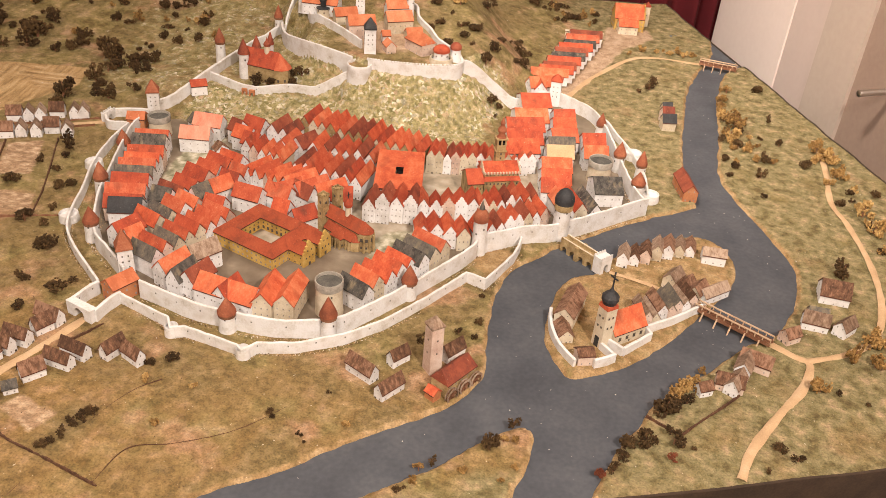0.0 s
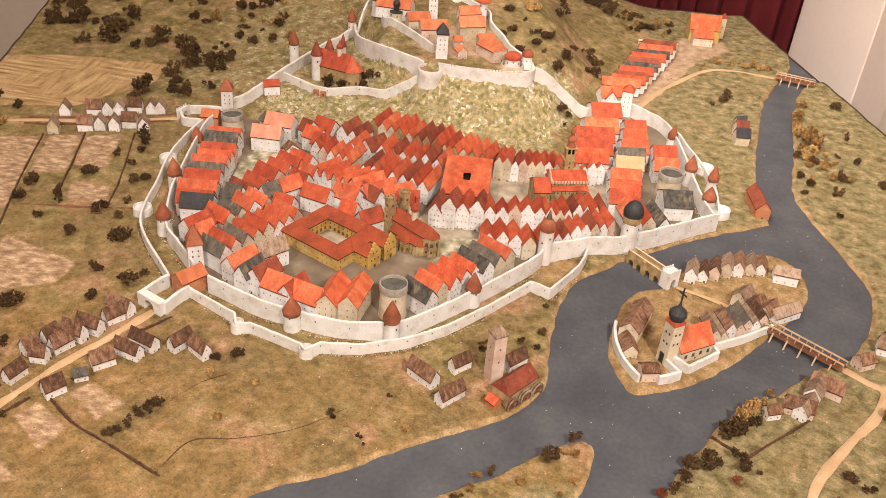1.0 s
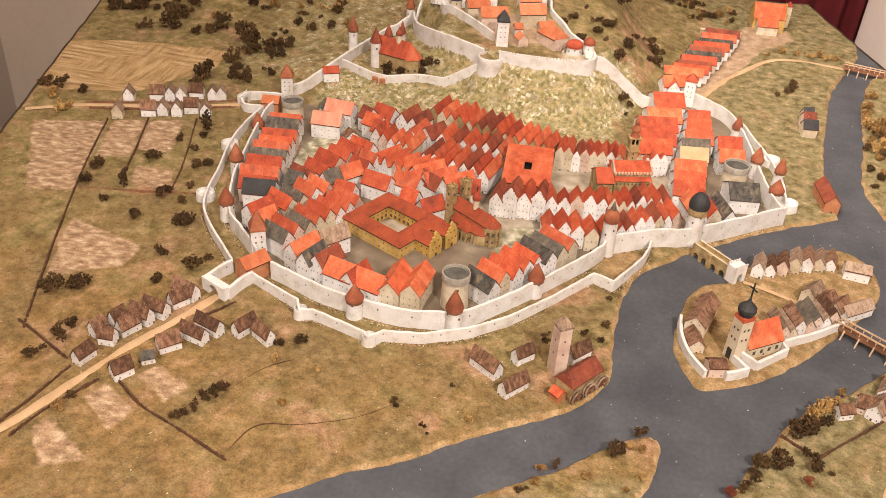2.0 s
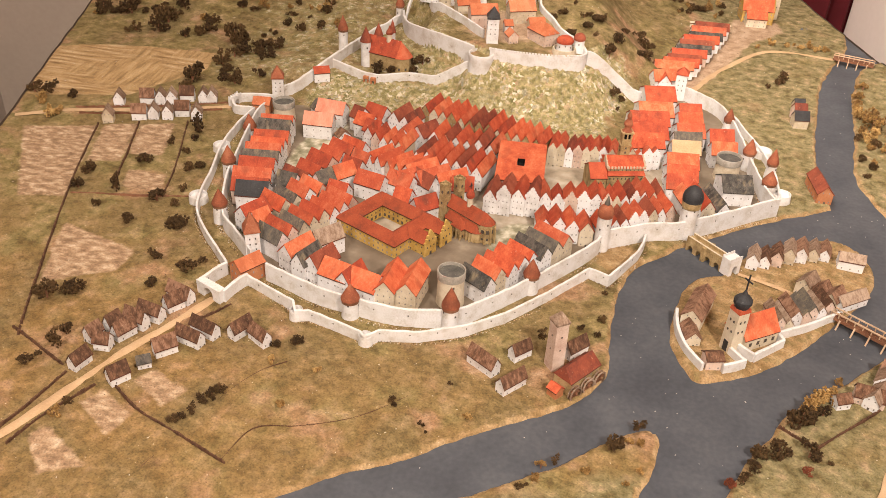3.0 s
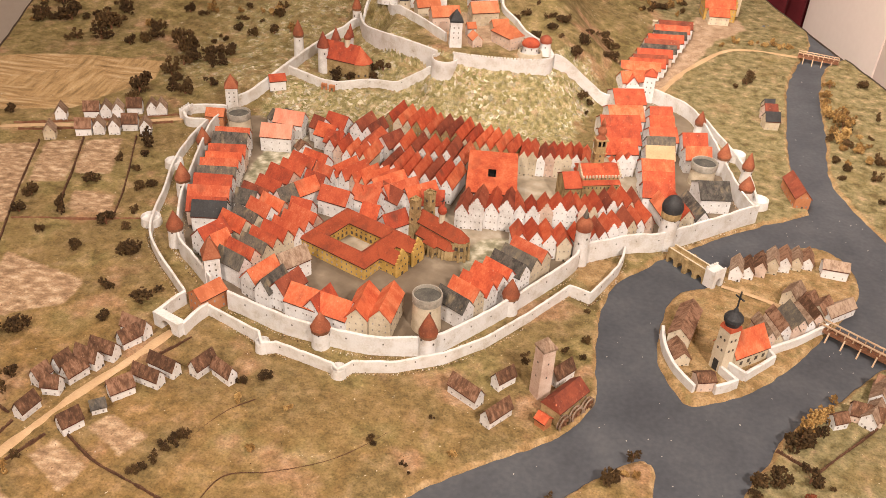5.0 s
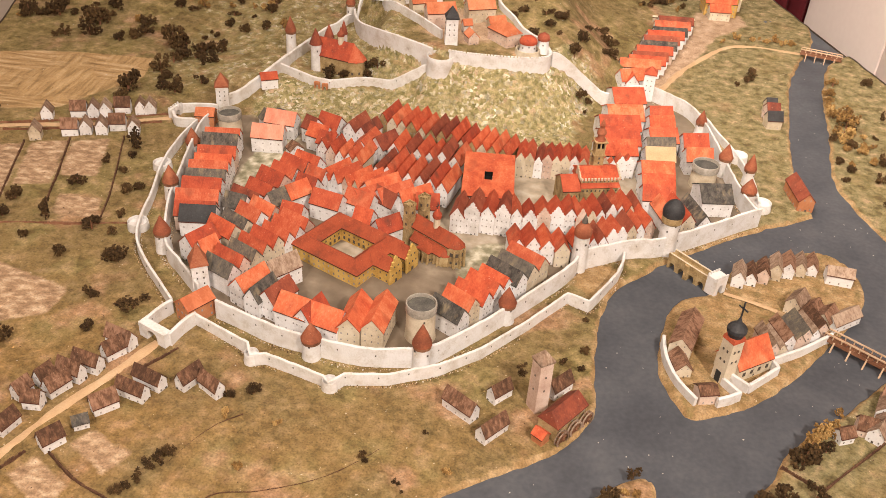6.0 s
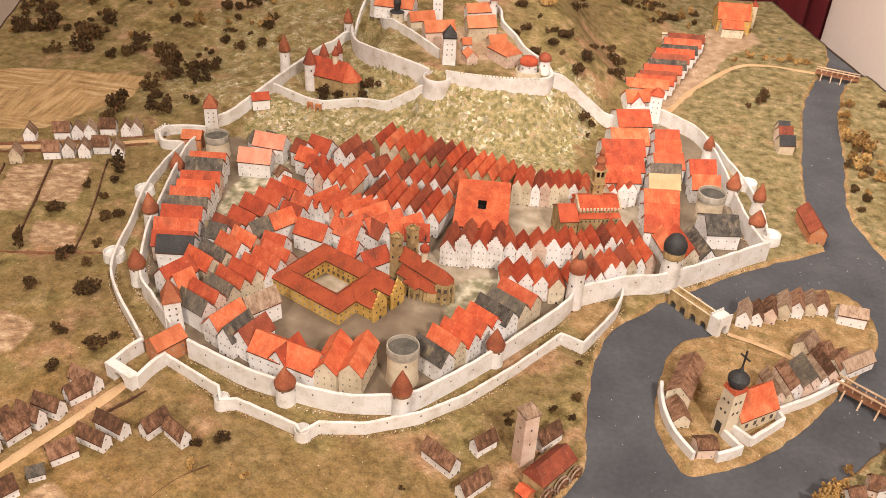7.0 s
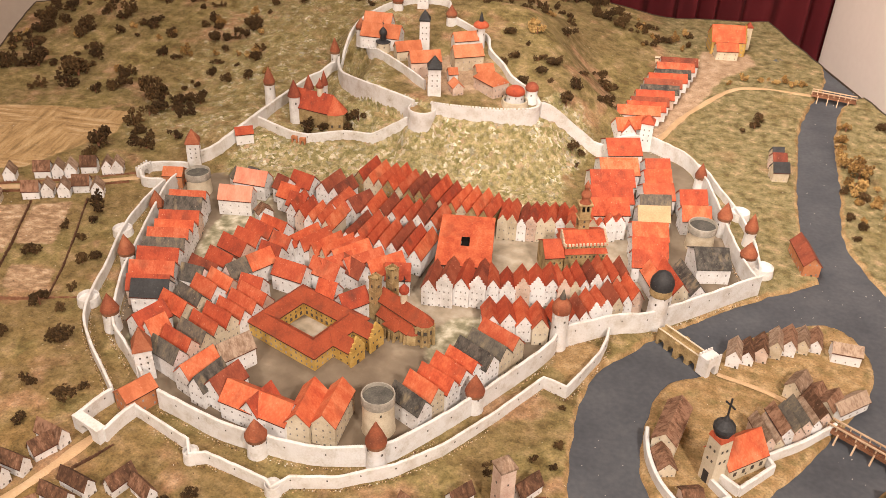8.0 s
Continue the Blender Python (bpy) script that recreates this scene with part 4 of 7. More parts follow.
town_wall("court_wall", [(-0.715, 2.215), (-0.656, 2.183), (-0.604, 2.171), (-0.541, 2.190), (-0.497, 2.188), (-0.465, 2.187), (-0.412, 2.190)], 0.017, 0.005, "low white wall round the chapel court", 0.06)
town_wall("castle_wall", [(-0.612, 2.440), (-0.598, 2.385), (-0.577, 2.332), (-0.545, 2.297), (-0.492, 2.251), (-0.439, 2.219), (-0.412, 2.200)], 0.026, 0.005, "tall white castle wall curving round a grass court", 0, drop=0.05, level=(0.080, 0.107))
town_wall("castle_wall", [(-0.378, 2.190), (-0.343, 2.186), (-0.292, 2.186), (-0.231, 2.192), (-0.196, 2.208), (-0.188, 2.236)], 0.018, 0.005, "white castle wall with battlements over the rocks", 0, True, 0.05, level=(0.108, 0.108), step=0.006)
town_wall("castle_wall", [(-0.188, 2.236), (-0.215, 2.275), (-0.247, 2.320), (-0.269, 2.371), (-0.300, 2.425), (-0.312, 2.477), (-0.36, 2.52), (-0.40, 2.56), (-0.41, 2.61), (-0.46, 2.62), (-0.52, 2.60), (-0.57, 2.54), (-0.60, 2.47), (-0.612, 2.440)], 0.014, 0.005, "white castle wall on the hilltop", 0)
town_wall("castle_wall", [(-0.548, 2.425), (-0.530, 2.392), (-0.470, 2.336), (-0.402, 2.255)], 0.019, 0.004, "low white wall inside the castle", 0)
for x, y, r, h, rh in [(-0.453, 1.433, 0.0130, 0.034, 0.024), (-0.316, 1.440, 0.0125, 0.042, 0.030), (-0.218, 1.548, 0.0122, 0.036, 0.026), (0.152, 1.922, 0.0130, 0.036, 0.022), (0.167, 2.002, 0.0105, 0.034, 0.028),
                       (0.127, 2.022, 0.0122, 0.040, 0.026), (0.104, 2.174, 0.0104, 0.030, 0.024), (-0.716, 1.616, 0.0125, 0.036, 0.026), (-0.756, 1.751, 0.0126, 0.036, 0.028), (-0.779, 1.905, 0.0126, 0.022, 0.026),
                       (-0.709, 2.282, 0.0112, 0.062, 0.030), (-0.624, 2.455, 0.0103, 0.052, 0.028)]:
    round_tower(x, y, r * 0.9, h, rh, CONE)
for x, y in ((-0.774, 1.662), (-0.806, 1.836)):
    round_tower(x, y, 0.015, 0.017, 0, "low round white bastion of the outer wall", WALLWHITE, WALLWHITE, "flat", "bastion", 0, 1.0, deck_mat=WALLWHITE)
for x, y in ((-0.418, 1.381), (-0.523, 1.411)):
    round_tower(x, y, 0.0092, 0.0188, 0, "small round white bastion of the outer wall", WALLWHITE, WALLWHITE, "flat", "bastion", 0, 1.0, deck_mat=WALLWHITE)
for x, y in ((0.177, 1.921), (0.163, 2.083)):
    round_tower(x, y, 0.016, 0.018, 0, "low round white bastion beside the meadow", WALLWHITE, WALLWHITE, "flat", "bastion", 0, 1.0, deck_mat=WALLWHITE)
round_tower(-0.395, 2.189, 0.0255, 0.051, 0, "round white castle bastion with grassy top", WALLWHITE, WALLWHITE, "flat", "bastion", 0, 1.0, z=0.052, n=28, deck_mat=GROUND)
round_tower(-0.326, 1.498, 0.0192, 0.059, 0, "large round stone tower with open grey top", CREAM, RIMSTONE, "flat", "round_tower", 5, 1.06)
round_tower(0.088, 1.981, 0.0215, 0.046, 0, "squat round tower with flat grey top", CREAM, RIMSTONE, "flat", "round_tower", 4, 1.06)
round_tower(-0.742, 1.990, 0.0200, 0.042, 0, "round cream tower with flat grey top", CREAM, RIMSTONE, "flat", "round_tower", 4, 1.06)
ob, roof = round_tower(-0.123, 1.690, 0.0112, 0.064, 0.022, "round wall tower with bulging red-brown dome", WALLWHITE, TERRACOTTA, "ball", "domed_tower", 6, 1.1)
s = Shape()
s.lathe([(0.004, 0.084), (0.0045, 0.086), (0.0001, 0.100)], 10)
part("spike", s, GREY, roof, "grey pointed cap")
ob, roof = round_tower(0.009, 1.762, 0.0138, 0.070, 0.027, "round river gate tower with black dome", WALLWHITE, BLACK, "ball", "gate_tower", 8, 1.14)
s = Shape()
s.lathe([(0.0142, 0.058), (0.0152, 0.060), (0.0156, 0.070), (0.0142, 0.0705)], 20)
part("gallery", s, STONE, ob, "brown stone gallery")


def square_tower(x, y, turn, w, d, height, roof_h, wall, top, label, name="tower", rows=3, z=None, merlons=False):
    ob = thing(name, x, y, (at(x, y) if z is None else z) - 0.002, turn, label, "tower")
    a, b = w / 2, d / 2
    ring = [(-a, -b), (a, -b), (a, b), (-a, b)]
    s = Shape()
    s.prism([(p * 1.06, q * 1.06) for p, q in ring], 0, height, 0, ring)
    part("tower_body", s, wall, ob)
    s = Shape()
    if roof_h:
        k = 1.16
        s.prism([(p * k, q * k) for p, q in ring], height - 0.001, height + 0.0015)
        s.prism([(p * k, q * k) for p, q in ring], height + 0.0016, height + roof_h, 0, [(p * 0.03, q * 0.03) for p, q in ring])
        part("roof", s, top, ob)
    if merlons:
        for i in range(12):
            u = (i % 3 - 1) * 0.7
            p, q = [(u * a, -b), (a, u * b), (-u * a, b), (-a, -u * b)][i // 3]
            s.box(p - a * 0.2, p + a * 0.2, q - b * 0.2, q + b * 0.2, height - 0.001, height + 0.004)
        part("battlements", s, wall, ob)
    for r in range(rows):
        zz = height * (0.3 + 0.55 * (r + 0.5) / rows)
        for turn_w, dist, wid in ((0, a, b), (math.pi / 2, b, a), (math.pi, a, b), (-math.pi / 2, b, a)):
            for c in ((-0.4, 0.4) if wid > 0.009 else (0,)):
                off = Vector((dist * 1.02, c * wid))
                off.rotate(Matrix.Rotation(turn_w, 2))
                pane(ob, off.x, off.y, zz, turn_w, 0.95, GLASS)
    return ob


square_tower(-0.170, 1.396, 0.62, 0.0175, 0.0175, 0.077, 0.015, PINKISH, TAN, "tall pale square watchtower with grey-brown pyramid roof", "watchtower", 2)
square_tower(-0.632, 1.535, 0.5, 0.021, 0.021, 0.050, 0.030, WALLWHITE, TERRACOTTA, "square white corner tower with steep red roof", "corner_tower")
square_tower(-0.786, 2.080, 0.3, 0.022, 0.022, 0.046, 0.024, WALLWHITE, TERRACOTTA, "square white tower with orange-brown pointed roof", "corner_tower")
square_tower(0.014, 2.312, -0.15, 0.022, 0.022, 0.058, 0.014, WHITE, RED, "white gate tower with small red roof", "gate_tower")

# ---- great buildings of the town ----


def wing(parent, a, b, W, eave, ridge, wall, top, name="wing", size=1.0, over=0.0018, rows=2, gap=0.009, faces=(1, -1), hip=0.0):
    """One range of a larger building, from ridge end to ridge end in the building's own axes."""
    a, b = Vector(a), Vector(b)
    d, c = b - a, (a + b) / 2
    L, turn = d.length, math.atan2(d.y, d.x)
    body, roof = house_shapes(L, W, eave, ridge, over, hip)
    m = Matrix.Translation((c.x, c.y, 0)) @ Matrix.Rotation(turn, 4, "Z")
    w = part(name, body, wall, parent)
    w.matrix_local = m
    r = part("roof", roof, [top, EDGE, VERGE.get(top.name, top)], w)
    k = max(1, int(L / gap))
    for s in faces:
        for f in range(rows):
            for i in range(k):
                pane(w, (i - (k - 1) / 2) * L / k, s * W / 2, 0.003 + f * eave / rows * 0.92, math.pi / 2, size, GLASS)
    return w


# monastery round a square court; x runs along its long front, y into the building
abbey = thing("monastery", -0.427, 1.581, 0.0, math.atan2(0.471, -0.882) + math.pi, "ochre-yellow monastery with red roofs round a square court", "monastery")
AW, AE, AR = 0.027, 0.022, 0.036
LX, LY = -0.121, 0.104
for name, x0, x1, y0, y1 in (("front_range", LX, 0, 0, AW), ("back_range", LX, 0, LY - AW, LY), ("side_range", LX, LX + AW, AW + 0.0001, LY - AW - 0.0001), ("side_range", -AW, 0, AW + 0.0001, LY - AW - 0.0001)):
    s = Shape()
    s.box(x0, x1, y0, y1, 0, AE)
    part(name, s, YELLOW, abbey)
rings = []
for inset, z in ((-0.0022, AE - 0.0012), (-0.0022, AE + 0.0006), (AW / 2, AR), (AW + 0.0022, AE + 0.0006), (AW + 0.0022, AE - 0.0012)):
    rings.append([(LX + inset, inset, z), (-inset, inset, z), (-inset, LY - inset, z), (LX + inset, LY - inset, z)])
s = Shape()
for k, (a, b) in enumerate(zip(rings, rings[1:])):
    for i in range(4):
        q = (i + 1) % 4
        s.face([a[i], a[q], b[q], b[i]], 1 if k in (0, 3) else 0)
part("roof", s, [MINSTERRED, EDGE], abbey)
for z in (0.0035, 0.0128):
    for k in range(13):
        x = LX + 0.005 + k * (-LX - 0.010) / 12
        pane(abbey, x, 0, z, math.pi / 2, 1.15, WINDOWSOFT)
        if AW < x - LX < -LX - AW:
            pane(abbey, x, LY - AW, z, math.pi / 2, 1.9 if z < 0.01 else 1.0, GLASS)
    for k in range(11):
        y = 0.005 + k * (LY - 0.010) / 10
        pane(abbey, 0, y, z, 0, 1.15, WINDOWSOFT)
        pane(abbey, LX, y, z, 0, 1.15, WINDOWSOFT)
        if AW < y < LY - AW:
            pane(abbey, LX + AW, y, z, 0, 1.9 if z < 0.01 else 1.0, GLASS)
for yy in (0.046, 0.084):
    w = wing(abbey, (-AW / 2, yy), (0.030, yy), 0.023, AE + 0.001, AR + 0.0006, YELLOW, MINSTERRED, "gabled_wing", 0.9)
    s = Shape()
    prof = [(-0.0135, 0.0), (0.0135, 0.0), (0.0135, 0.026), (0.0105, 0.026), (0.0105, 0.031), (0.0075, 0.031), (0.0075, 0.036), (0.0035, 0.036), (0.0035, 0.041), (0, 0.045),
            (-0.0035, 0.041), (-0.0035, 0.036), (-0.0075, 0.036), (-0.0075, 0.031), (-0.0105, 0.031), (-0.0105, 0.026), (-0.0135, 0.026)]
    x0, x1 = 0.0215, 0.0245
    s.face([(x1, y, z) for y, z in prof])
    s.face([(x0, y, z) for y, z in reversed(prof)])
    for (y0, z0), (y1, z1) in zip(prof, prof[1:] + prof[:1]):
        s.face([(x0, y0, z0), (x0, y1, z1), (x1, y1, z1), (x1, y0, z0)])
    part("stepped_gable", s, YELLOW, w)
    for y, z, k in ((0, 0.0005, 2.2), (-0.0075, 0.014, 1), (0, 0.014, 1), (0.0075, 0.014, 1), (-0.004, 0.026, 1), (0.004, 0.026, 1)):
        pane(w, x1, y, z, 0, k, GLASS)

# minster: twin towers, long nave, lower aisle, apse with buttresses
ch = thing("minster", -0.324, 1.684, 0.0, math.atan2(-0.055, 0.076), "brown stone minster with twin towers and red roofs", "church")
wing(ch, (-0.050, 0), (0.027, 0), 0.025, 0.033, 0.047, STONE, MINSTERRED, "nave", 1.3, rows=1, gap=0.012)


def half_round(x, r, stretch=1.0, y=0.0):
    return [(x + r * stretch * math.sin(math.pi * k / 5), y - r * math.cos(math.pi * k / 5)) for k in range(6)]


s = Shape()
s.prism(half_round(0.0271, 0.0123, 1.15), 0, 0.033)
apse = part("apse", s, STONE, ch)
s = Shape()
s.prism(half_round(0.027, 0.0143, 1.15), 0.033, 0.0485, 0, half_round(0.0272, 0.0005))
part("apse_roof", s, MINSTERRED, apse)
for k in range(5):
    a = math.pi * (k + 0.5) / 5
    for z, size in ((0.006, 1.3), (0.018, 2.2)):
        pane(apse, 0.0271 + 0.0138 * math.sin(a), -0.0120 * math.cos(a), z, math.atan2(-math.cos(a), math.sin(a)), size, GLASS)
wing(ch, (-0.040, -0.0115), (0.019, -0.0115), 0.021, 0.018, 0.028, STONE, MINSTERRED, "aisle", 1.4, rows=1, gap=0.0075)
s = Shape()
s.prism(half_round(0.0191, 0.0100, 1.0, -0.0116), 0, 0.0178)
side_apse = part("side_apse", s, STONE, ch)
s = Shape()
s.prism(half_round(0.0190, 0.0118, 1.0, -0.0116), 0.0178, 0.0285, 0, half_round(0.0192, 0.0005, 1.0, -0.0116))
part("side_apse_roof", s, MINSTERRED, side_apse)
wing(ch, (-0.008, -0.012), (-0.008, -0.030), 0.022, 0.018, 0.029, STONE, MINSTERRED, "side_chapel", 1.3, rows=1, gap=0.008, hip=0.9)
for x, y in ((-0.0385, -0.0225), (-0.030, -0.0225), (-0.0215, -0.0225), (-0.0195, -0.0305), (-0.012, -0.0325), (-0.004, -0.0325), (0.0035, -0.0305), (0.009, -0.0225), (0.016, -0.0225)):
    s = Shape()
    s.prism([(x - 0.0012, y - 0.003), (x + 0.0012, y - 0.003), (x + 0.0012, y), (x - 0.0012, y)], 0, 0.015, 0, [(x - 0.0012, y - 0.0008), (x + 0.0012, y - 0.0008), (x + 0.0012, y), (x - 0.0012, y)])
    part("buttress", s, STONE, ch)
for x, y in half_round(0.0275, 0.0137, 1.15):
    s = Shape()
    s.prism([(x - 0.0016, y - 0.0016), (x + 0.0016, y - 0.0016), (x + 0.0016, y + 0.0016), (x - 0.0016, y + 0.0016)], 0, 0.029, 0,
            [(x - 0.001, y - 0.001), (x + 0.001, y - 0.001), (x + 0.001, y + 0.001), (x - 0.001, y + 0.001)])
    part("buttress", s, STONE, ch)
for yy in (-0.0125, 0.0185):
    s = Shape()
    a, cx = 0.0064, -0.0535
    for z0, z1, k in ((0, 0.028, 1.03), (0.0281, 0.0295, 1.08), (0.0296, 0.047, 1.0), (0.0471, 0.0485, 1.06), (0.0486, 0.0655, 0.97), (0.0656, 0.067, 1.05)):
        s.box(cx - a * k, cx + a * k, yy - a * k, yy + a * k, z0, z1)
    for i in range(16):
        u = (i % 4 - 1.5) * 0.58
        p, q = [(u, -0.93), (0.93, u), (-u, 0.93), (-0.93, -u)][i // 4]
        s.box(cx + p * a - 0.0011, cx + p * a + 0.0011, yy + q * a - 0.0011, yy + q * a + 0.0011, 0.0668, 0.0705)
    tw = part("bell_tower", s, STONE, ch)
    for z in (0.034, 0.054):
        for turn in range(4):
            off = Vector((a * 1.01, 0))
            off.rotate(Matrix.Rotation(turn * math.pi / 2, 2))
            pane(tw, cx + off.x, yy + off.y, z, turn * math.pi / 2, 1.5, GLASS)
TX = -0.010
s = Shape()
s.lathe([(0.0048, 0.036), (0.0048, 0.058), (0.0058, 0.060)], 8, 0, TX)
turret = part("ridge_turret", s, CREAM, ch)
s = Shape()
s.lathe([(0.0058, 0.060), (0.0072, 0.063), (0.0068, 0.067), (0.0035, 0.071), (0.0005, 0.075)], 12, 0, TX)
part("cap", s, RED, turret, "red onion cap", True)
s = Shape()
s.box(TX - 0.0005, TX + 0.0005, -0.0005, 0.0005, 0.074, 0.086)
s.box(TX - 0.0005, TX + 0.0005, -0.0035, 0.0035, 0.080, 0.081)
part("cross", s, BLACK, turret)

# market hall with a roof opening
hall = thing("market_hall", -0.270, 1.852, 0.0, 0.05, "broad hall with flat orange-red roof and square roof opening", "hall")
s = Shape()
s.box(-0.038, 0.038, -0.056, 0.062, 0, 0.038)
part("wall", s, WHITE, hall)
s = Shape()
xs, ys = (-0.041, -0.007, 0.006, 0.041), (-0.058, -0.010, 0.012, 0.066)
for i in range(3):
    for j in range(3):
        if (i, j) == (1, 1):
            continue
        z = [0.0405 + 0.08 * (y + 0.058) for y in (ys[j], ys[j + 1])]
        q = [(xs[i], ys[j], z[0]), (xs[i + 1], ys[j], z[0]), (xs[i + 1], ys[j + 1], z[1]), (xs[i], ys[j + 1], z[1])]
        s.face(q)
# shallow hole; sides and floor are painted black in place of deep shade
z0, z1 = [0.0405 + 0.08 * (y + 0.058) for y in (ys[1], ys[2])]
hole = [(xs[1], ys[1], z0), (xs[2], ys[1], z0), (xs[2], ys[2], z1), (xs[1], ys[2], z1)]
for a, b in zip(hole, hole[1:] + hole[:1]):
    s.face([a, b, (b[0], b[1], 0.0385), (a[0], a[1], 0.0385)], 2)
rim = [(xs[0], ys[0], 0.0405), (xs[3], ys[0], 0.0405), (xs[3], ys[3], 0.0504), (xs[0], ys[3], 0.0504)]
for a, b in zip(rim, rim[1:] + rim[:1]):
    s.face([a, b, (b[0], b[1], 0.0375), (a[0], a[1], 0.0375)], 1)
part("roof", s, [BRIGHT, EDGE, PIT], hall)
s = Shape()
s.box(xs[1] + 0.0005, xs[2] - 0.0005, ys[1] + 0.0005, ys[2] - 0.0005, 0.0382, 0.0388)
part("shaft_floor", s, PIT, hall, "shallow floor painted black to darken the roof opening")
for k in range(9):
    for f in range(3):
        pane(hall, 0.038, -0.050 + k * 0.0132, 0.005 + f * 0.0115, 0, 1.0)

# town hall with its tower
th = thing("town_hall", -0.096, 1.890, 0.0, 0.27, "tall town hall with red roofs and stepped clock tower", "town hall")
s = Shape()
s.box(-0.034, 0.028, -0.024, 0.026, 0, 0.040)
part("wall", s, STONE, th)
for z, mat, grow in ((0.0402, RED, 0.004), ):
    s = Shape()
    s.prism([(-0.036, -0.029), (0.030, -0.029), (0.030, 0.028), (-0.036, 0.028)], 0.0402, 0.0455, 0, [(-0.034, -0.021), (0.028, -0.021), (0.028, 0.026), (-0.034, 0.026)])
    part("lower_roof", s, RED, th)
s = Shape()
s.box(-0.034, 0.028, -0.021, 0.026, 0.0456, 0.051)
part("upper_floor", s, STONE, th)
s = Shape()
s.prism([(-0.036, -0.023), (0.030, -0.023), (0.030, 0.028), (-0.036, 0.028)], 0.0512, 0.063, 0, [(-0.034, 0.002), (0.028, 0.002), (0.028, 0.004), (-0.034, 0.004)])
part("upper_roof", s, BRIGHT, th)
for k in range(12):
    s = Shape()
    x = -0.0335 + k * 0.0054
    s.box(x - 0.0014, x + 0.0014, -0.0236, -0.021, 0.0505, 0.0545)
    part("merlon", s, CREAM, th)
for x in (-0.0355, 0.0295):
    s = Shape()
    for k in range(5):
        y = -0.022 + k * 0.0052
        s.box(x - 0.0012, x + 0.0012, y, y + 0.0051, 0.050, 0.0555 + k * 0.0024)
    part("gable_edge", s, CREAM, th)
for k in range(9):
    pane(th, -0.030 + k * 0.0068, -0.0242, 0.031, math.pi / 2, 1.2, GLASS)
    pane(th, -0.030 + k * 0.0068, -0.0212, 0.0465, math.pi / 2, 0.8, GLASS)
wing(th, (-0.064, -0.004), (-0.0368, -0.004), 0.050, 0.036, 0.052, STONE, RED, "side_wing", 1.1, rows=3, gap=0.007)
s = Shape()
c = (-0.002, 0.012)
for z0, z1, a in ((0.045, 0.080, 0.0080), (0.0801, 0.0815, 0.0100), (0.0816, 0.092, 0.0078), (0.103, 0.105, 0.0104)):
    s.box(c[0] - a, c[0] + a, c[1] - a, c[1] + a, z0, z1)
tw = part("clock_tower", s, STONE, th)
# solid core whose near-black colour gives the shade behind the posts
s = Shape()
s.box(c[0] - 0.0055, c[0] + 0.0055, c[1] - 0.0055, c[1] + 0.0055, 0.0918, 0.1032)
part("bell_chamber", s, PIT, tw, "solid core painted black for the shade inside the arcade")
for i in range(12):
    u = (i % 3 - 1) * 0.95
    p, q = [(u, -1), (1, u), (-u, 1), (-1, -u)][i // 3]
    s = Shape()
    s.box(c[0] + p * 0.0073 - 0.0010, c[0] + p * 0.0073 + 0.0010, c[1] + q * 0.0073 - 0.0010, c[1] + q * 0.0073 + 0.0010, 0.0918, 0.1032)
    part("arcade_post", s, STONE, tw)
s = Shape()
s.lathe([(0.0090, 0.105), (0.0058, 0.109), (0.0058, 0.114), (0.0074, 0.1155), (0.0078, 0.119), (0.0058, 0.1235), (0.0036, 0.126), (0.0036, 0.130), (0.0044, 0.1315), (0.0030, 0.136), (0.0003, 0.142)], 12, 0, *c)
part("cupola", s, TERRACOTTA, tw, "brown onion cupola", True)
for z in (0.066, 0.074):
    for turn in range(4):
        off = Vector((0.0081, 0))
        off.rotate(Matrix.Rotation(turn * math.pi / 2, 2))
        pane(tw, c[0] + off.x, c[1] + off.y, z, turn * math.pi / 2, 1.3, GLASS)

# ---- gates ----
by_ridge((-0.631, 1.466), (-0.608, 1.500), 0.028, 0.026, 0.038, ORANGE, TILE, "orange plastered gatehouse with low orange-brown roof", "", "all", name="gatehouse", size=1.4)
town_wall("barbican", [(-0.652, 1.484), (-0.663, 1.462), (-0.671, 1.438)], 0.021, 0.005, "white wall of the barbican", 0.014, side=1)
town_wall("barbican", [(-0.614, 1.466), (-0.624, 1.442), (-0.630, 1.418)], 0.021, 0.005, "white wall of the barbican", 0.014, side=-1)


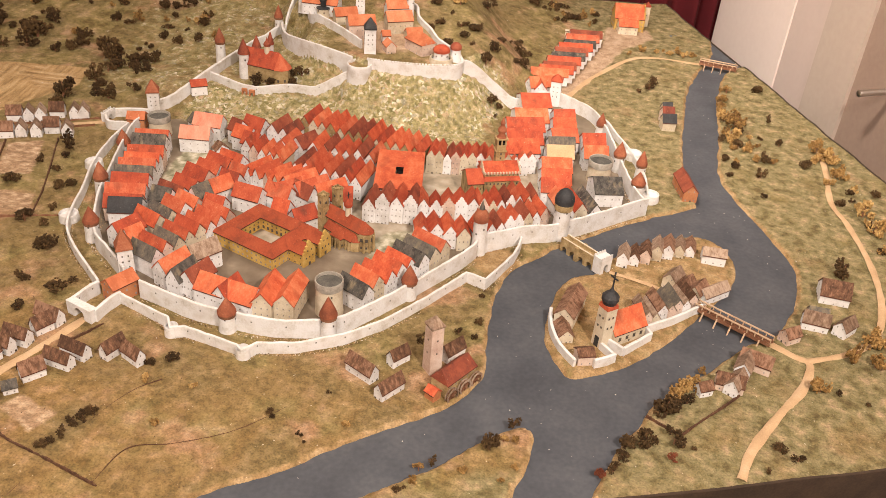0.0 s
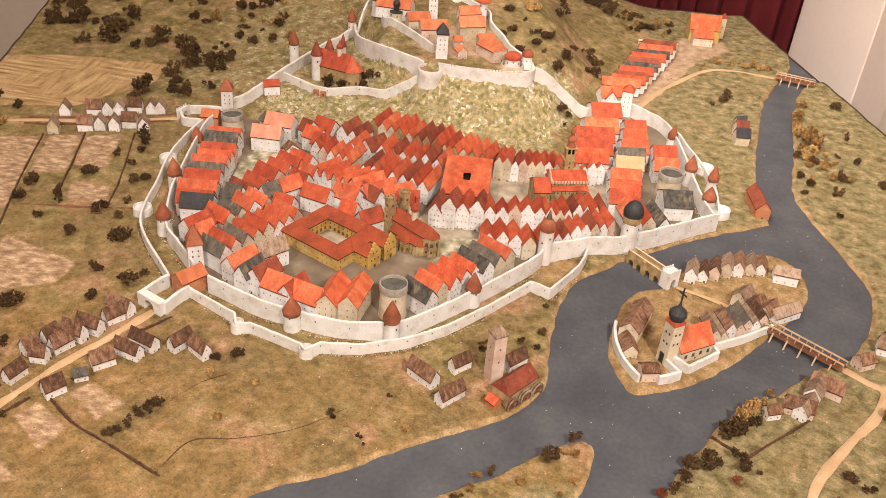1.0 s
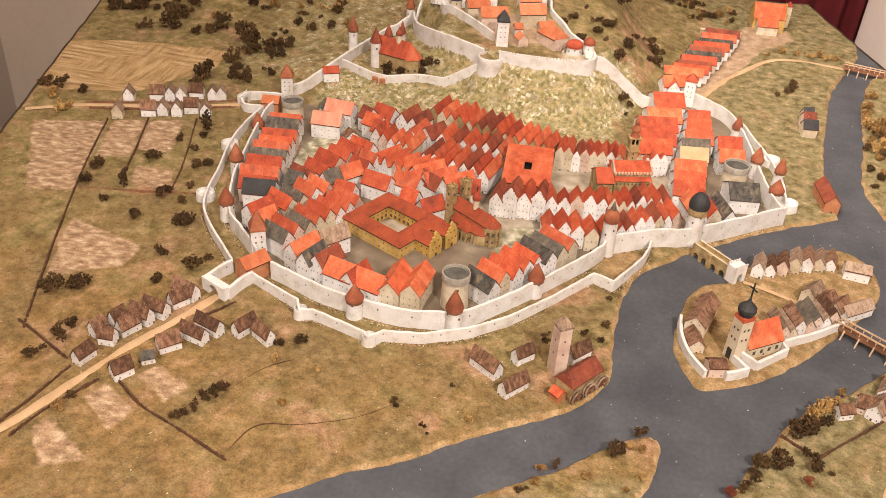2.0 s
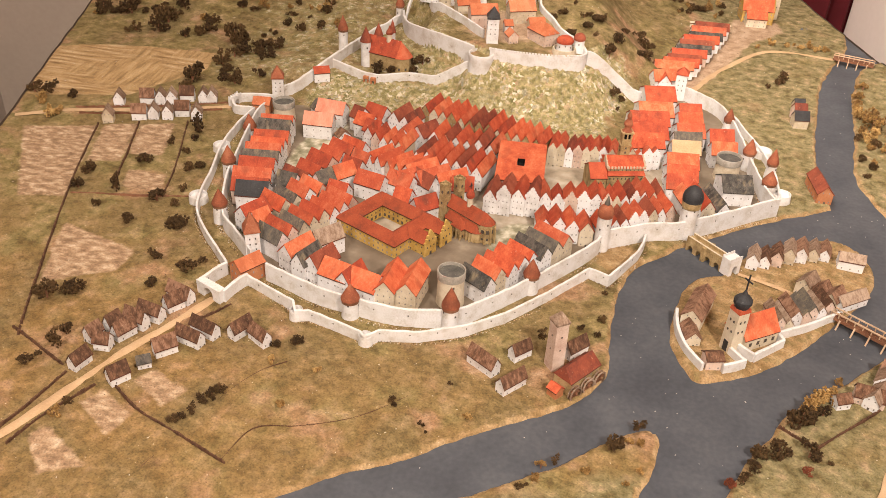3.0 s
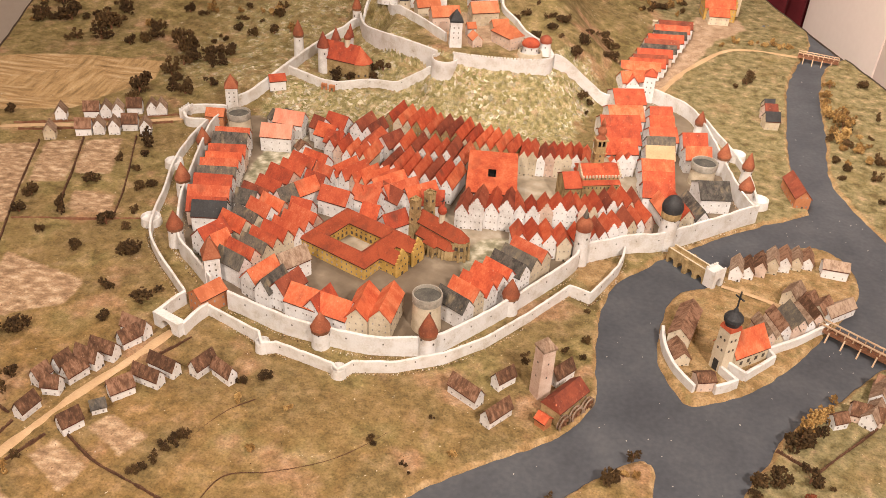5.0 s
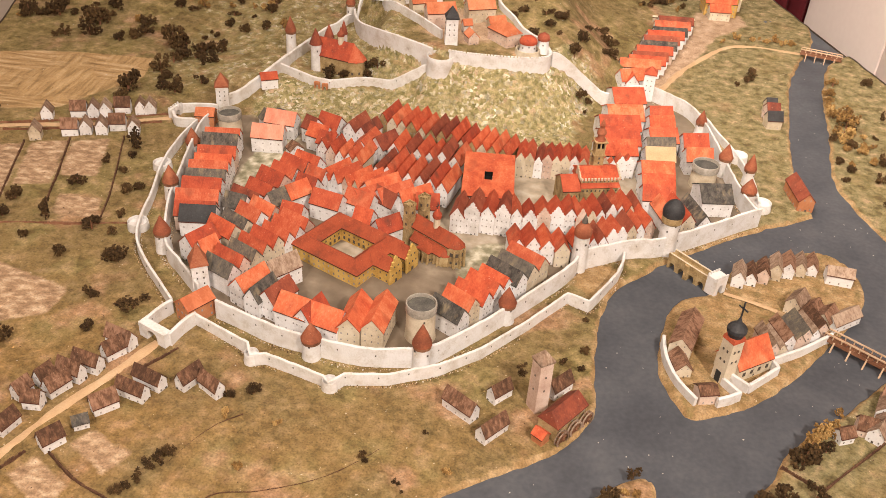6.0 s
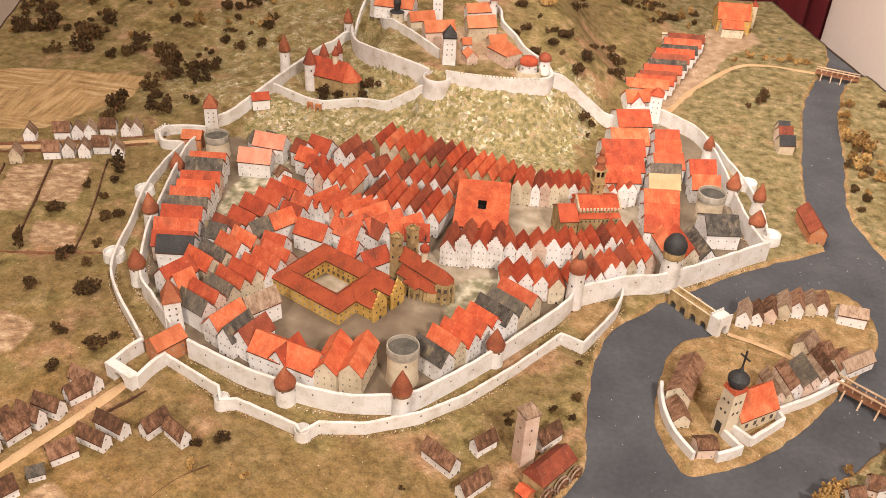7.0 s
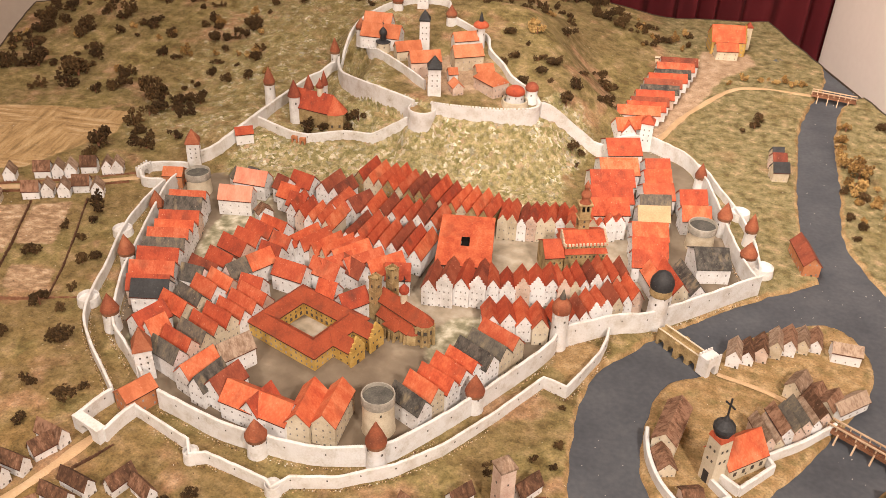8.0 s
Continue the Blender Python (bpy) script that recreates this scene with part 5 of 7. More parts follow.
def arch_gate(x, y, turn, w, d, h, label, name="arched_gate", mat=WALLWHITE, opening=0.4, teeth=True):
    """A gate block whose arched passage runs right through along x."""
    ob = thing(name, x, y, at(x, y) - 0.002, turn, label, "gate")
    o, n = w * opening / 2, 8
    arc = [(o * math.cos(math.pi * k / n), h * 0.42 + o * math.sin(math.pi * k / n)) for k in range(n + 1)]
    prof = [(o, 0)] + arc + [(-o, 0), (-w / 2, 0), (-w / 2, h), (w / 2, h), (w / 2, 0)]
    s = Shape()
    for q, sign in ((d / 2, 1), (-d / 2, -1)):
        left = [(-o, 0)] + [p for p in reversed(arc) if p[0] <= 0.00001] + [(0, h), (-w / 2, h), (-w / 2, 0)]
        right = [(w / 2, 0), (w / 2, h), (0, h)] + [p for p in reversed(arc) if p[0] >= -0.00001] + [(o, 0)]
        for f in (left, right):
            pts = [(q, y0, z0) for y0, z0 in f]
            s.face(pts if sign < 0 else pts[::-1])
    for (y0, z0), (y1, z1) in zip(prof, prof[1:] + prof[:1]):
        s.face([(-d / 2, y0, z0), (d / 2, y0, z0), (d / 2, y1, z1), (-d / 2, y1, z1)])
    part("gate_block", s, mat, ob)
    if teeth:
        k = 4
        for i in range(k + 1):
            for q in (d / 2 - 0.001, -d / 2 + 0.001):
                t = Shape()
                yy = -w / 2 + 0.0015 + i * (w - 0.003) / k
                t.box(q - 0.001, q + 0.001, yy - 0.0015, yy + 0.0015, h - 0.0005, h + 0.0032)
                part("merlon", t, mat, ob)
    return ob


arch_gate(-0.6515, 1.427, -2.02, 0.046, 0.012, 0.024, "white barbican gate with arched doorway on the road", teeth=False)
town_wall("barbican", [(-0.800, 1.988), (-0.838, 1.986), (-0.856, 2.012)], 0.018, 0.005, "white wall of the upper barbican", 0, side=-1)
town_wall("barbican", [(-0.785, 2.050), (-0.820, 2.048), (-0.852, 2.036)], 0.018, 0.005, "white wall of the upper barbican", 0)
arch_gate(-0.855, 2.022, 2.9, 0.030, 0.010, 0.020, "small white upper gate with arched doorway")
by_ridge((-0.806, 2.000), (-0.774, 2.004), 0.028, 0.024, 0.034, ORANGE, TILE, "orange plastered upper gatehouse with low roof", "", "all", name="gatehouse", size=1.4)
by_ridge((-0.045, 2.330), (0.006, 2.350), 0.034, 0.028, 0.046, WHITE, BRIGHT, "white house with red roof beside the upper gate", name="gatehouse")
by_ridge((-0.022, 2.345), (-0.018, 2.315), 0.026, 0.028, 0.045, WHITE, BRIGHT, "white gabled porch house with red roof", name="gatehouse", windows="both")
by_ridge((-0.734, 2.150), (-0.706, 2.164), 0.022, 0.020, 0.030, WHITE, RED, "small white house with red roof on the slope")
for a, b in (((-0.668, 2.035), (-0.652, 2.030)), ((-0.690, 2.030), (-0.680, 2.020))):
    by_ridge(a, b, 0.026, 0.018, 0.032, WHITE, GREY, "pale house with grey roof below the hill")
by_ridge((-0.612, 1.93), (-0.600, 1.915), 0.024, 0.018, 0.028, WHITE, BROWN, "small pale house with brown roof")
for x, y in ((-0.628, 2.170), (-0.612, 2.167)):
    arch_gate(x, y, -1.6, 0.011, 0.009, 0.013, "small brick-red arched gate in the court wall", "court_gate", ORANGE, 0.5, False)

# suburb and lone houses to the north-east
row((0.142, 2.706), (0.045, 2.425), (-0.080, -0.006), 10, 0.036, "row of the northern suburb", (2, 5), [(RED, "red"), (DARKRED, "dull red"), (BRIGHT, "orange-red")], [(WHITE, "white"), (WHITE, "white"), (PINKISH, "rosy")], "both", 0.012, name="suburb_house", noun="suburb house", wide=1.02)
by_ridge((0.185, 2.875), (0.262, 2.880), 0.062, 0.034, 0.064, YELLOW, BRIGHT, "ochre hospital chapel with steep orange roof and stepped gable", name="hospital_chapel", size=1.5, crest=True)
by_ridge((0.195, 2.830), (0.245, 2.835), 0.034, 0.022, 0.036, CREAM, BRIGHT, "cream annexe of the chapel with orange roof", name="annexe", size=1.2)
square_tower(0.275, 2.905, 0.1, 0.014, 0.014, 0.058, 0.012, CREAM, RED, "slim cream stair turret of the chapel", "turret", 1)
by_ridge((0.150, 2.742), (0.052, 2.742), 0.004, 0.018, 0.020, CREAM, CREAM, "low cream garden wall", name="garden_wall", windows="none")
by_ridge((0.236, 2.238), (0.264, 2.242), 0.024, 0.020, 0.034, CREAM, BLACK, "pale cottage with dark roof in the meadow", name="cottage")
by_ridge((0.240, 2.272), (0.264, 2.275), 0.030, 0.022, 0.036, PINKISH, DARKRED, "rosy cottage with red roof in the meadow", name="cottage")
by_ridge((0.244, 2.300), (0.264, 2.303), 0.022, 0.020, 0.034, CREAM, BLACK, "pale cottage with dark roof in the meadow", name="cottage")
by_ridge((0.242, 2.000), (0.250, 1.928), 0.026, 0.020, 0.034, ORANGE, DARKRED, "long orange boathouse with dark red roof", name="boathouse", size=1.3)

# ---- castle ----
C = "castle buildings"
square_tower(-0.382, 2.238, 0.2, 0.0225, 0.0225, 0.054, 0.022, WHITE, BLACK, "white castle gate tower with dark pyramid roof", "gate_tower")
square_tower(-0.433, 2.432, 0.1, 0.019, 0.019, 0.062, 0.020, WHITE, BLACK, "tall white keep with dark pyramid roof", "keep")
square_tower(-0.466, 2.605, 0.1, 0.022, 0.022, 0.040, 0.018, WHITE, BLACK, "white back gate tower of the castle", "gate_tower")
ob, roof = round_tower(-0.324, 2.455, 0.0085, 0.046, 0.012, "slim white tower with bulging red cap", WHITE, RED, "ball", "castle_tower", 4, 1.75)
s = Shape()
s.lathe([(0.005, 0.057), (0.004, 0.064), (0.0004, 0.076)], 8)
part("lantern", s, BLACK, roof)
round_tower(-0.234, 2.228, 0.023, 0.013, 0, "low round cream gallery of the castle tower", CREAM, CREAM, "flat", "castle_tower", 0, 1.0)
round_tower(-0.234, 2.229, 0.0155, 0.024, 0.015, "squat round castle tower with red domed roof", WHITE, RED, "ball", "castle_tower", 8, 1.08)
round_tower(-0.206, 2.248, 0.0105, 0.026, 0.015, "round white castle tower with red roof", WHITE, DARKRED, "ball", "castle_tower", 3, 1.12)
round_tower(-0.518, 2.590, 0.011, 0.022, 0.020, CONE)
round_tower(-0.395, 2.540, 0.0105, 0.024, 0.020, CONE)
round_tower(-0.566, 2.448, 0.010, 0.040, 0.018, CONE)
for a, b, w, e, r, wall, top, lab in [((-0.558, 2.436), (-0.480, 2.430), 0.044, 0.026, 0.046, WHITE, TILE, "great white castle hall with orange roof"),
                                 ((-0.562, 2.474), (-0.506, 2.470), 0.036, 0.028, 0.050, WHITE, TILE, "white castle hall with red roof"),
                                 ((-0.482, 2.380), (-0.437, 2.402), 0.028, 0.020, 0.034, CREAM, TILE, "cream castle house with orange roof"),
                                 ((-0.442, 2.318), (-0.388, 2.338), 0.036, 0.030, 0.046, PINKISH, TILE, "rosy castle house with orange roof"),
                                 ((-0.376, 2.436), (-0.332, 2.456), 0.026, 0.020, 0.034, WHITE, TILE, "white castle chapel house with orange roof"),
                                 ((-0.366, 2.360), (-0.314, 2.382), 0.036, 0.028, 0.045, CREAM, TILE, "cream castle house with orange roof"),
                                 ((-0.318, 2.328), (-0.287, 2.342), 0.022, 0.016, 0.026, CREAM, TILE, "low cream castle house with orange roof"),
                                 ((-0.302, 2.290), (-0.262, 2.250), 0.036, 0.025, 0.042, PINKISH, TILE, "rosy palace with hipped red roof"),
                                 ((-0.350, 2.264), (-0.338, 2.240), 0.020, 0.016, 0.026, PINKISH, TILE, "small rosy house with red roof"),
                                 ((-0.366, 2.300), (-0.350, 2.306), 0.018, 0.018, 0.027, WHITE, TILE, "small white house with red roof")]:
    by_ridge(a, b, w, e, r, wall, top, lab, C, name="castle_house", hip=0.7 if "hipped" in lab else 0)
ob, roof = round_tower(-0.512, 2.408, 0.0135, 0.024, 0.005, "round castle oratory with dark onion dome", CREAM, BLACK, "ball", "oratory", 6, 1.08)
s = Shape()
s.lathe([(0.006, 0.027), (0.006, 0.038), (0.008, 0.041), (0.0078, 0.046), (0.0035, 0.052), (0.0006, 0.055)], 12)
s.box(-0.0005, 0.0005, -0.0005, 0.0005, 0.054, 0.068)
s.box(-0.0005, 0.0005, -0.0045, 0.0045, 0.062, 0.063)
part("onion_dome", s, BLACK, roof, "", True)

# hill chapel in its walled court
hc = thing("hill_chapel", -0.600, 2.246, at(-0.62, 2.25) - 0.003, -0.28, "ochre hill chapel with red roof and round tower", "chapel")
wing(hc, (-0.045, 0), (0.030, 0), 0.042, 0.036, 0.064, STONE, RED, "nave", 1.8, rows=1, gap=0.013)
s = Shape()
s.prism([(0.030 + 0.024 * math.sin(math.pi * k / 5), -0.0215 * math.cos(math.pi * k / 5)) for k in range(6)], 0, 0.034)
ap = part("apse", s, STONE, hc)
s = Shape()
s.prism([(0.030 + 0.027 * math.sin(math.pi * k / 5), -0.024 * math.cos(math.pi * k / 5)) for k in range(6)], 0.034, 0.065, 0, [(0.030 + 0.0008 * math.sin(math.pi * k / 5), -0.0004 * math.cos(math.pi * k / 5)) for k in range(6)])
part("apse_roof", s, RED, ap)
for k in range(5):
    a = math.pi * (k + 0.5) / 5
    pane(ap, 0.030 + 0.0229 * math.sin(a), -0.0205 * math.cos(a), 0.008, math.atan2(-math.cos(a), math.sin(a)), 2.0, GLASS)
for x, y, r, h, rh in ((-0.044, -0.018, 0.0105, 0.056, 0.032), (-0.038, 0.024, 0.0085, 0.056, 0.028), (-0.010, 0.034, 0.0065, 0.066, 0.028)):
    s = Shape()
    s.lathe([(r * 1.05, 0), (r, h)], 16, 0, x, y)
    t = part("round_turret", s, WHITE, hc, smooth=True)
    s = Shape()
    s.lathe([(r * 1.25, h), (r * 0.7, h + rh * 0.5), (0.0003, h + rh)], 16, 0, x, y)
    part("turret_roof", s, DARKRED, t, smooth=True)
    pane(t, x + r * 0.7, y - r * 0.72, h * 0.75, -0.8, 1.4, GLASS)
s = Shape()
s.lathe([(0.006, 0.054), (0.006, 0.074), (0.0072, 0.075)], 8, 0, 0.002, 0)
t = part("ridge_turret", s, CREAM, hc)
s = Shape()
s.lathe([(0.0072, 0.075), (0.0075, 0.080), (0.003, 0.086), (0.0004, 0.094)], 10, 0, 0.002, 0)
part("turret_cap", s, DARKRED, t)
wing(hc, (-0.01, 0.030), (0.015, 0.030), 0.024, 0.026, 0.040, CREAM, BRIGHT, "sacristy", 1.3, rows=1, gap=0.012)

# ---- island ----
IS = "island cottages"
OLD = [(TAN, "pale brown"), (TAN, "pale brown"), (TAN, "pale brown"), (BROWN, "brown")]
PALE = [(WHITE, "white"), (CREAM, "cream"), (PINKISH, "rosy")]
row((0.106, 1.690), (0.220, 1.741), (0.006, 0.034), 7, 0.027, IS, (), OLD, PALE, "front", 0.0115, name="cottage", noun="island cottage")
row((0.128, 1.534), (0.202, 1.590), (-0.012, 0.040), 7, 0.029, IS, (3, 4), OLD, PALE, "front", 0.011, name="cottage", noun="island cottage")
row((0.172, 1.640), (0.205, 1.612), (0.018, 0.026), 3, 0.027, IS, (), OLD, PALE, "front", 0.011, name="cottage", noun="island cottage")
by_ridge((0.218, 1.616), (0.260, 1.648), 0.021, 0.014, 0.024, WHITE, TAN, "long white island cottage with brown roof", IS, name="cottage")
by_ridge((0.240, 1.738), (0.277, 1.734), 0.023, 0.017, 0.026, WHITE, TAN, "white island cottage with brown roof", IS, name="cottage")
by_ridge((0.006, 1.514), (0.029, 1.582), 0.028, 0.023, 0.036, CREAM, BROWN, "long cream barn with reddish-brown roof", IS, name="barn", windows="both")
by_ridge((0.003, 1.512), (0.010, 1.480), 0.020, 0.014, 0.024, CREAM, BROWN, "small cottage with mossy brown roof", IS, name="cottage", windows="both")
by_ridge((0.022, 1.444), (0.044, 1.450), 0.020, 0.017, 0.023, PINKISH, BROWN, "small rosy wall house with brown roof", IS, name="cottage")
arch_gate(0.073, 1.676, -0.86, 0.023, 0.018, 0.029, "white bridge gate with arched passage and battlements", "bridge_gate")
town_wall("island_wall", [(-0.010, 1.545), (-0.011, 1.520), (-0.009, 1.496), (0.001, 1.462), (0.020, 1.432)], 0.014, 0.0045, "low white wall round the island tip", 0, side=1)
town_wall("island_wall", [(0.046, 1.436), (0.062, 1.444), (0.076, 1.454)], 0.014, 0.0045, "low white wall round the island tip", 0)
town_wall("island_wall", [(0.076, 1.454), (0.067, 1.466), (0.058, 1.478)], 0.012, 0.0045, "low white wall beside the church", 0)
town_wall("island_wall", [(0.064, 1.490), (0.076, 1.478), (0.088, 1.468)], 0.014, 0.0045, "low white churchyard wall", 0)
town_wall("island_wall", [(0.088, 1.468), (0.110, 1.489), (0.131, 1.509)], 0.014, 0.0045, "low white churchyard wall", 0)
town_wall("island_wall", [(0.131, 1.509), (0.125, 1.523), (0.168, 1.552), (0.216, 1.592)], 0.014, 0.0045, "low white wall along the island shore", 0)
ic = thing("island_church", 0.060, 1.489, at(0.06, 1.489) - 0.001, 0.62, "cream island church with tall tower, black onion dome and red roof", "church")
s = Shape()
a = 0.0090
s.prism([(-a * 1.1, -a * 1.1), (a * 1.1, -a * 1.1), (a * 1.1, a * 1.1), (-a * 1.1, a * 1.1)], 0, 0.066, 0, [(-a, -a), (a, -a), (a, a), (-a, a)])
tw = part("tower", s, CREAM, ic)
s = Shape()
s.prism([(-a * 1.1, -a * 1.1), (a * 1.1, -a * 1.1), (a * 1.1, a * 1.1), (-a * 1.1, a * 1.1)], 0.0662, 0.0720, 0, [(-a * 0.98, -a * 0.98), (a * 0.98, -a * 0.98), (a * 0.98, a * 0.98), (-a * 0.98, a * 0.98)])
part("cornice", s, RED, tw, "brick-red skirt roof")
s = Shape()
s.lathe([(0.0090, 0.0716), (0.0102, 0.0750), (0.0124, 0.0795), (0.0122, 0.0840), (0.0092, 0.0880), (0.0040, 0.0920), (0.0014, 0.0985)], 12)
part("onion_dome", s, BLACK, tw, "black onion dome")
s = Shape()
s.box(-0.0008, 0.0008, -0.0008, 0.0008, 0.0980, 0.1230)
s.box(-0.0007, 0.0007, -0.0072, 0.0072, 0.1125, 0.1142)
part("cross", s, BLACK, tw, "thin black cross")
for z in (0.034, 0.050):
    for turn in range(4):
        for c in (-0.0034, 0.0034):
            off = Vector((a * (1.06 if z < 0.05 else 1.035), c))
            off.rotate(Matrix.Rotation(turn * math.pi / 2, 2))
            pane(tw, off.x, off.y, z, turn * math.pi / 2, 1.2, GLASS)
# black panel stands in for the arch and shadow low on this side
s = Shape()
s.box(-a * 1.16, -a * 1.08, -0.004, 0.004, 0.0, 0.018)
part("side_door", s, BLACK, tw, "black panel standing for the arch and shadow on the tower side")
nave = wing(ic, (0.010, 0.006), (0.068, 0.006), 0.040, 0.022, 0.046, CREAM, BRIGHT, "nave", 1.0, rows=1, gap=0.2)
for k in range(4):
    pane(nave, -0.018 + k * 0.013, -0.020, 0.008, math.pi / 2, 2.2, GLASS)

# ---- villages ----


def cottages(rows_, group, t, e=0.019, r=0.034, w=0.026, roofs=(BROWN,), label="whitewashed cottage with brown thatched roof", walls=(WHITE,), name="cottage", windows="all", trim=1.0):
    for k, (a, b) in enumerate(rows_):
        a, b = Vector(a), Vector(b)
        a, b = a.lerp(b, (1 - trim) / 2), b.lerp(a, (1 - trim) / 2)
        by_ridge(a, b, w * rng.uniform(0.92, 1.08), e * rng.uniform(0.93, 1.07), r * rng.uniform(0.96, 1.04), walls[k % len(walls)], roofs[k % len(roofs)], label, group, windows, name=name)


cottages([((-0.757, 1.238), (-0.747, 1.270)), ((-0.767, 1.294), (-0.757, 1.318)), ((-0.752, 1.318), (-0.742, 1.342)), ((-0.754, 1.292), (-0.728, 1.293)), ((-0.735, 1.304), (-0.719, 1.336)), ((-0.741, 1.351), (-0.702, 1.339)), ((-0.731, 1.369), (-0.688, 1.358)), ((-0.699, 1.376), (-0.681, 1.402)), ((-0.712, 1.419), (-0.667, 1.403)), ((-0.704, 1.229), (-0.685, 1.254)), ((-0.675, 1.290), (-0.649, 1.315)), ((-0.661, 1.334), (-0.616, 1.320)), ((-0.650, 1.357), (-0.604, 1.340)), ((-0.592, 1.342), (-0.573, 1.377)), ((-0.570, 1.363), (-0.536, 1.341))], "cottages on the gate road", 3.5, 0.0150, 0.0275, 0.0150, trim=0.8)
by_ridge((-0.683, 1.268), (-0.669, 1.277), 0.014, 0.011, 0.018, WHITE, GREY, "small shed with slate-grey roof", "cottages on the gate road", name="shed")
cottages([((-0.280, 1.387), (-0.238, 1.357)), ((-0.227, 1.391), (-0.204, 1.415)), ((-0.234, 1.324), (-0.205, 1.359)), ((-0.158, 1.412), (-0.132, 1.442))], "cottages by the mill", 3.5, 0.0150, 0.0275, 0.0155, trim=0.85)
for k, (x, y) in enumerate([(-1.052, 1.879), (-1.002, 1.905), (-0.978, 1.914), (-0.953, 1.921), (-0.932, 1.941), (-0.900, 1.933), (-1.068, 1.952), (-1.019, 1.973), (-0.995, 1.980), (-0.975, 1.986), (-0.951, 2.005), (-0.918, 2.007), (-0.902, 2.011)]):
    flat = k in (1, 4, 7, 10)
    house(x, y + 0.010, (0.25 if flat else -1.25), 0.027 if flat else 0.022, 0.019, 0.017, 0.031, WHITE if k else CREAM, BROWN if flat else TAN, f"whitewashed hamlet house with {'brown' if flat else 'pale brown'} roof", "hamlet on the far road", "all", name="cottage")
cottages([((0.409, 1.666), (0.452, 1.658))], "eastern farm", 0, 0.018, 0.034, 0.036, (BROWN,), "large barn with red-brown roof", (WHITE,), "barn")
cottages([((0.363, 1.586), (0.399, 1.577)), ((0.410, 1.563), (0.434, 1.585))], "eastern farm", 0, 0.015, 0.028, 0.021, (TAN,), "whitewashed farmhouse with brown roof", (WHITE,), "farmhouse")
cottages([((0.324, 1.537), (0.346, 1.550)), ((0.376, 1.604), (0.404, 1.600))], "eastern farm", 0, 0.013, 0.024, 0.020, (BROWN, GREY), "low pale farm shed with brown roof", (PINKISH,), "shed")
cottages([((0.252, 1.483), (0.291, 1.465)), ((0.246, 1.446), (0.261, 1.480)), ((0.208, 1.427), (0.244, 1.420)), ((0.224, 1.408), (0.243, 1.438))], "riverside farm", 0, 0.014, 0.026, 0.020, (BROWN, TAN), "pale riverside cottage with brown roof", (PINKISH, WHITE), "cottage")
by_ridge((0.180, 1.404), (0.198, 1.412), 0.016, 0.012, 0.020, WHITE, BROWN, "small white shed with brown roof", "riverside farm", name="shed")

# the watermill
by_ridge((-0.157, 1.352), (-0.123, 1.398), 0.027, 0.021, 0.036, STONE, DARKRED, "brown watermill with dull red half-hipped roof on the bank", "", "sides", 0.3, "watermill")
by_ridge((-0.170, 1.347), (-0.158, 1.338), 0.014, 0.012, 0.018, ORANGE, BRIGHT, "small orange shed beside the mill", name="shed", windows="none")
d = Vector((0.042, 0.053)).normalized()
turn = math.atan2(d.y, d.x)
for k, off in enumerate((-0.022, 0.002, 0.024)):
    c = Vector((-0.1405, 1.374)) + d * off + Vector((d.y, -d.x)) * 0.0185
    wh = thing("water_wheel", c.x, c.y, 0.0045, turn, "dark red wooden undershot mill wheel beside the mill", "mill wheel", "mill wheels")
    R = 0.0110
    s = Shape()
    n = 20
    for y0 in (-0.0025, 0.0015):
        for i in range(n):
            a, b = math.tau * i / n, math.tau * (i + 1) / n
            q = [(r * math.cos(t), r * math.sin(t)) for r, t in ((R, a), (R, b), (R * 0.78, b), (R * 0.78, a))]
            s.face([(x, y0, z) for x, z in q])
            s.face([(x, y0 + 0.001, z) for x, z in reversed(q)])
            s.face([(q[0][0], y0, q[0][1]), (q[0][0], y0 + 0.001, q[0][1]), (q[1][0], y0 + 0.001, q[1][1]), (q[1][0], y0, q[1][1])])
    part("rim", s, TAN, wh, "pale wooden wheel rim")
    for i in range(8):
        s = Shape()
        s.box(-0.0006, 0.0006, -0.0012, 0.0012, 0.0, R * 0.9)
        sp = part("spoke", s, WOOD, wh)
        sp.matrix_local = Matrix.Rotation(math.tau * i / 8, 4, "Y")
    s = Shape()
    s.box(-0.0012, 0.0012, -0.004, 0.006, -0.0012, 0.0012)
    part("axle", s, WOOD, wh)

# ---- bridges ----


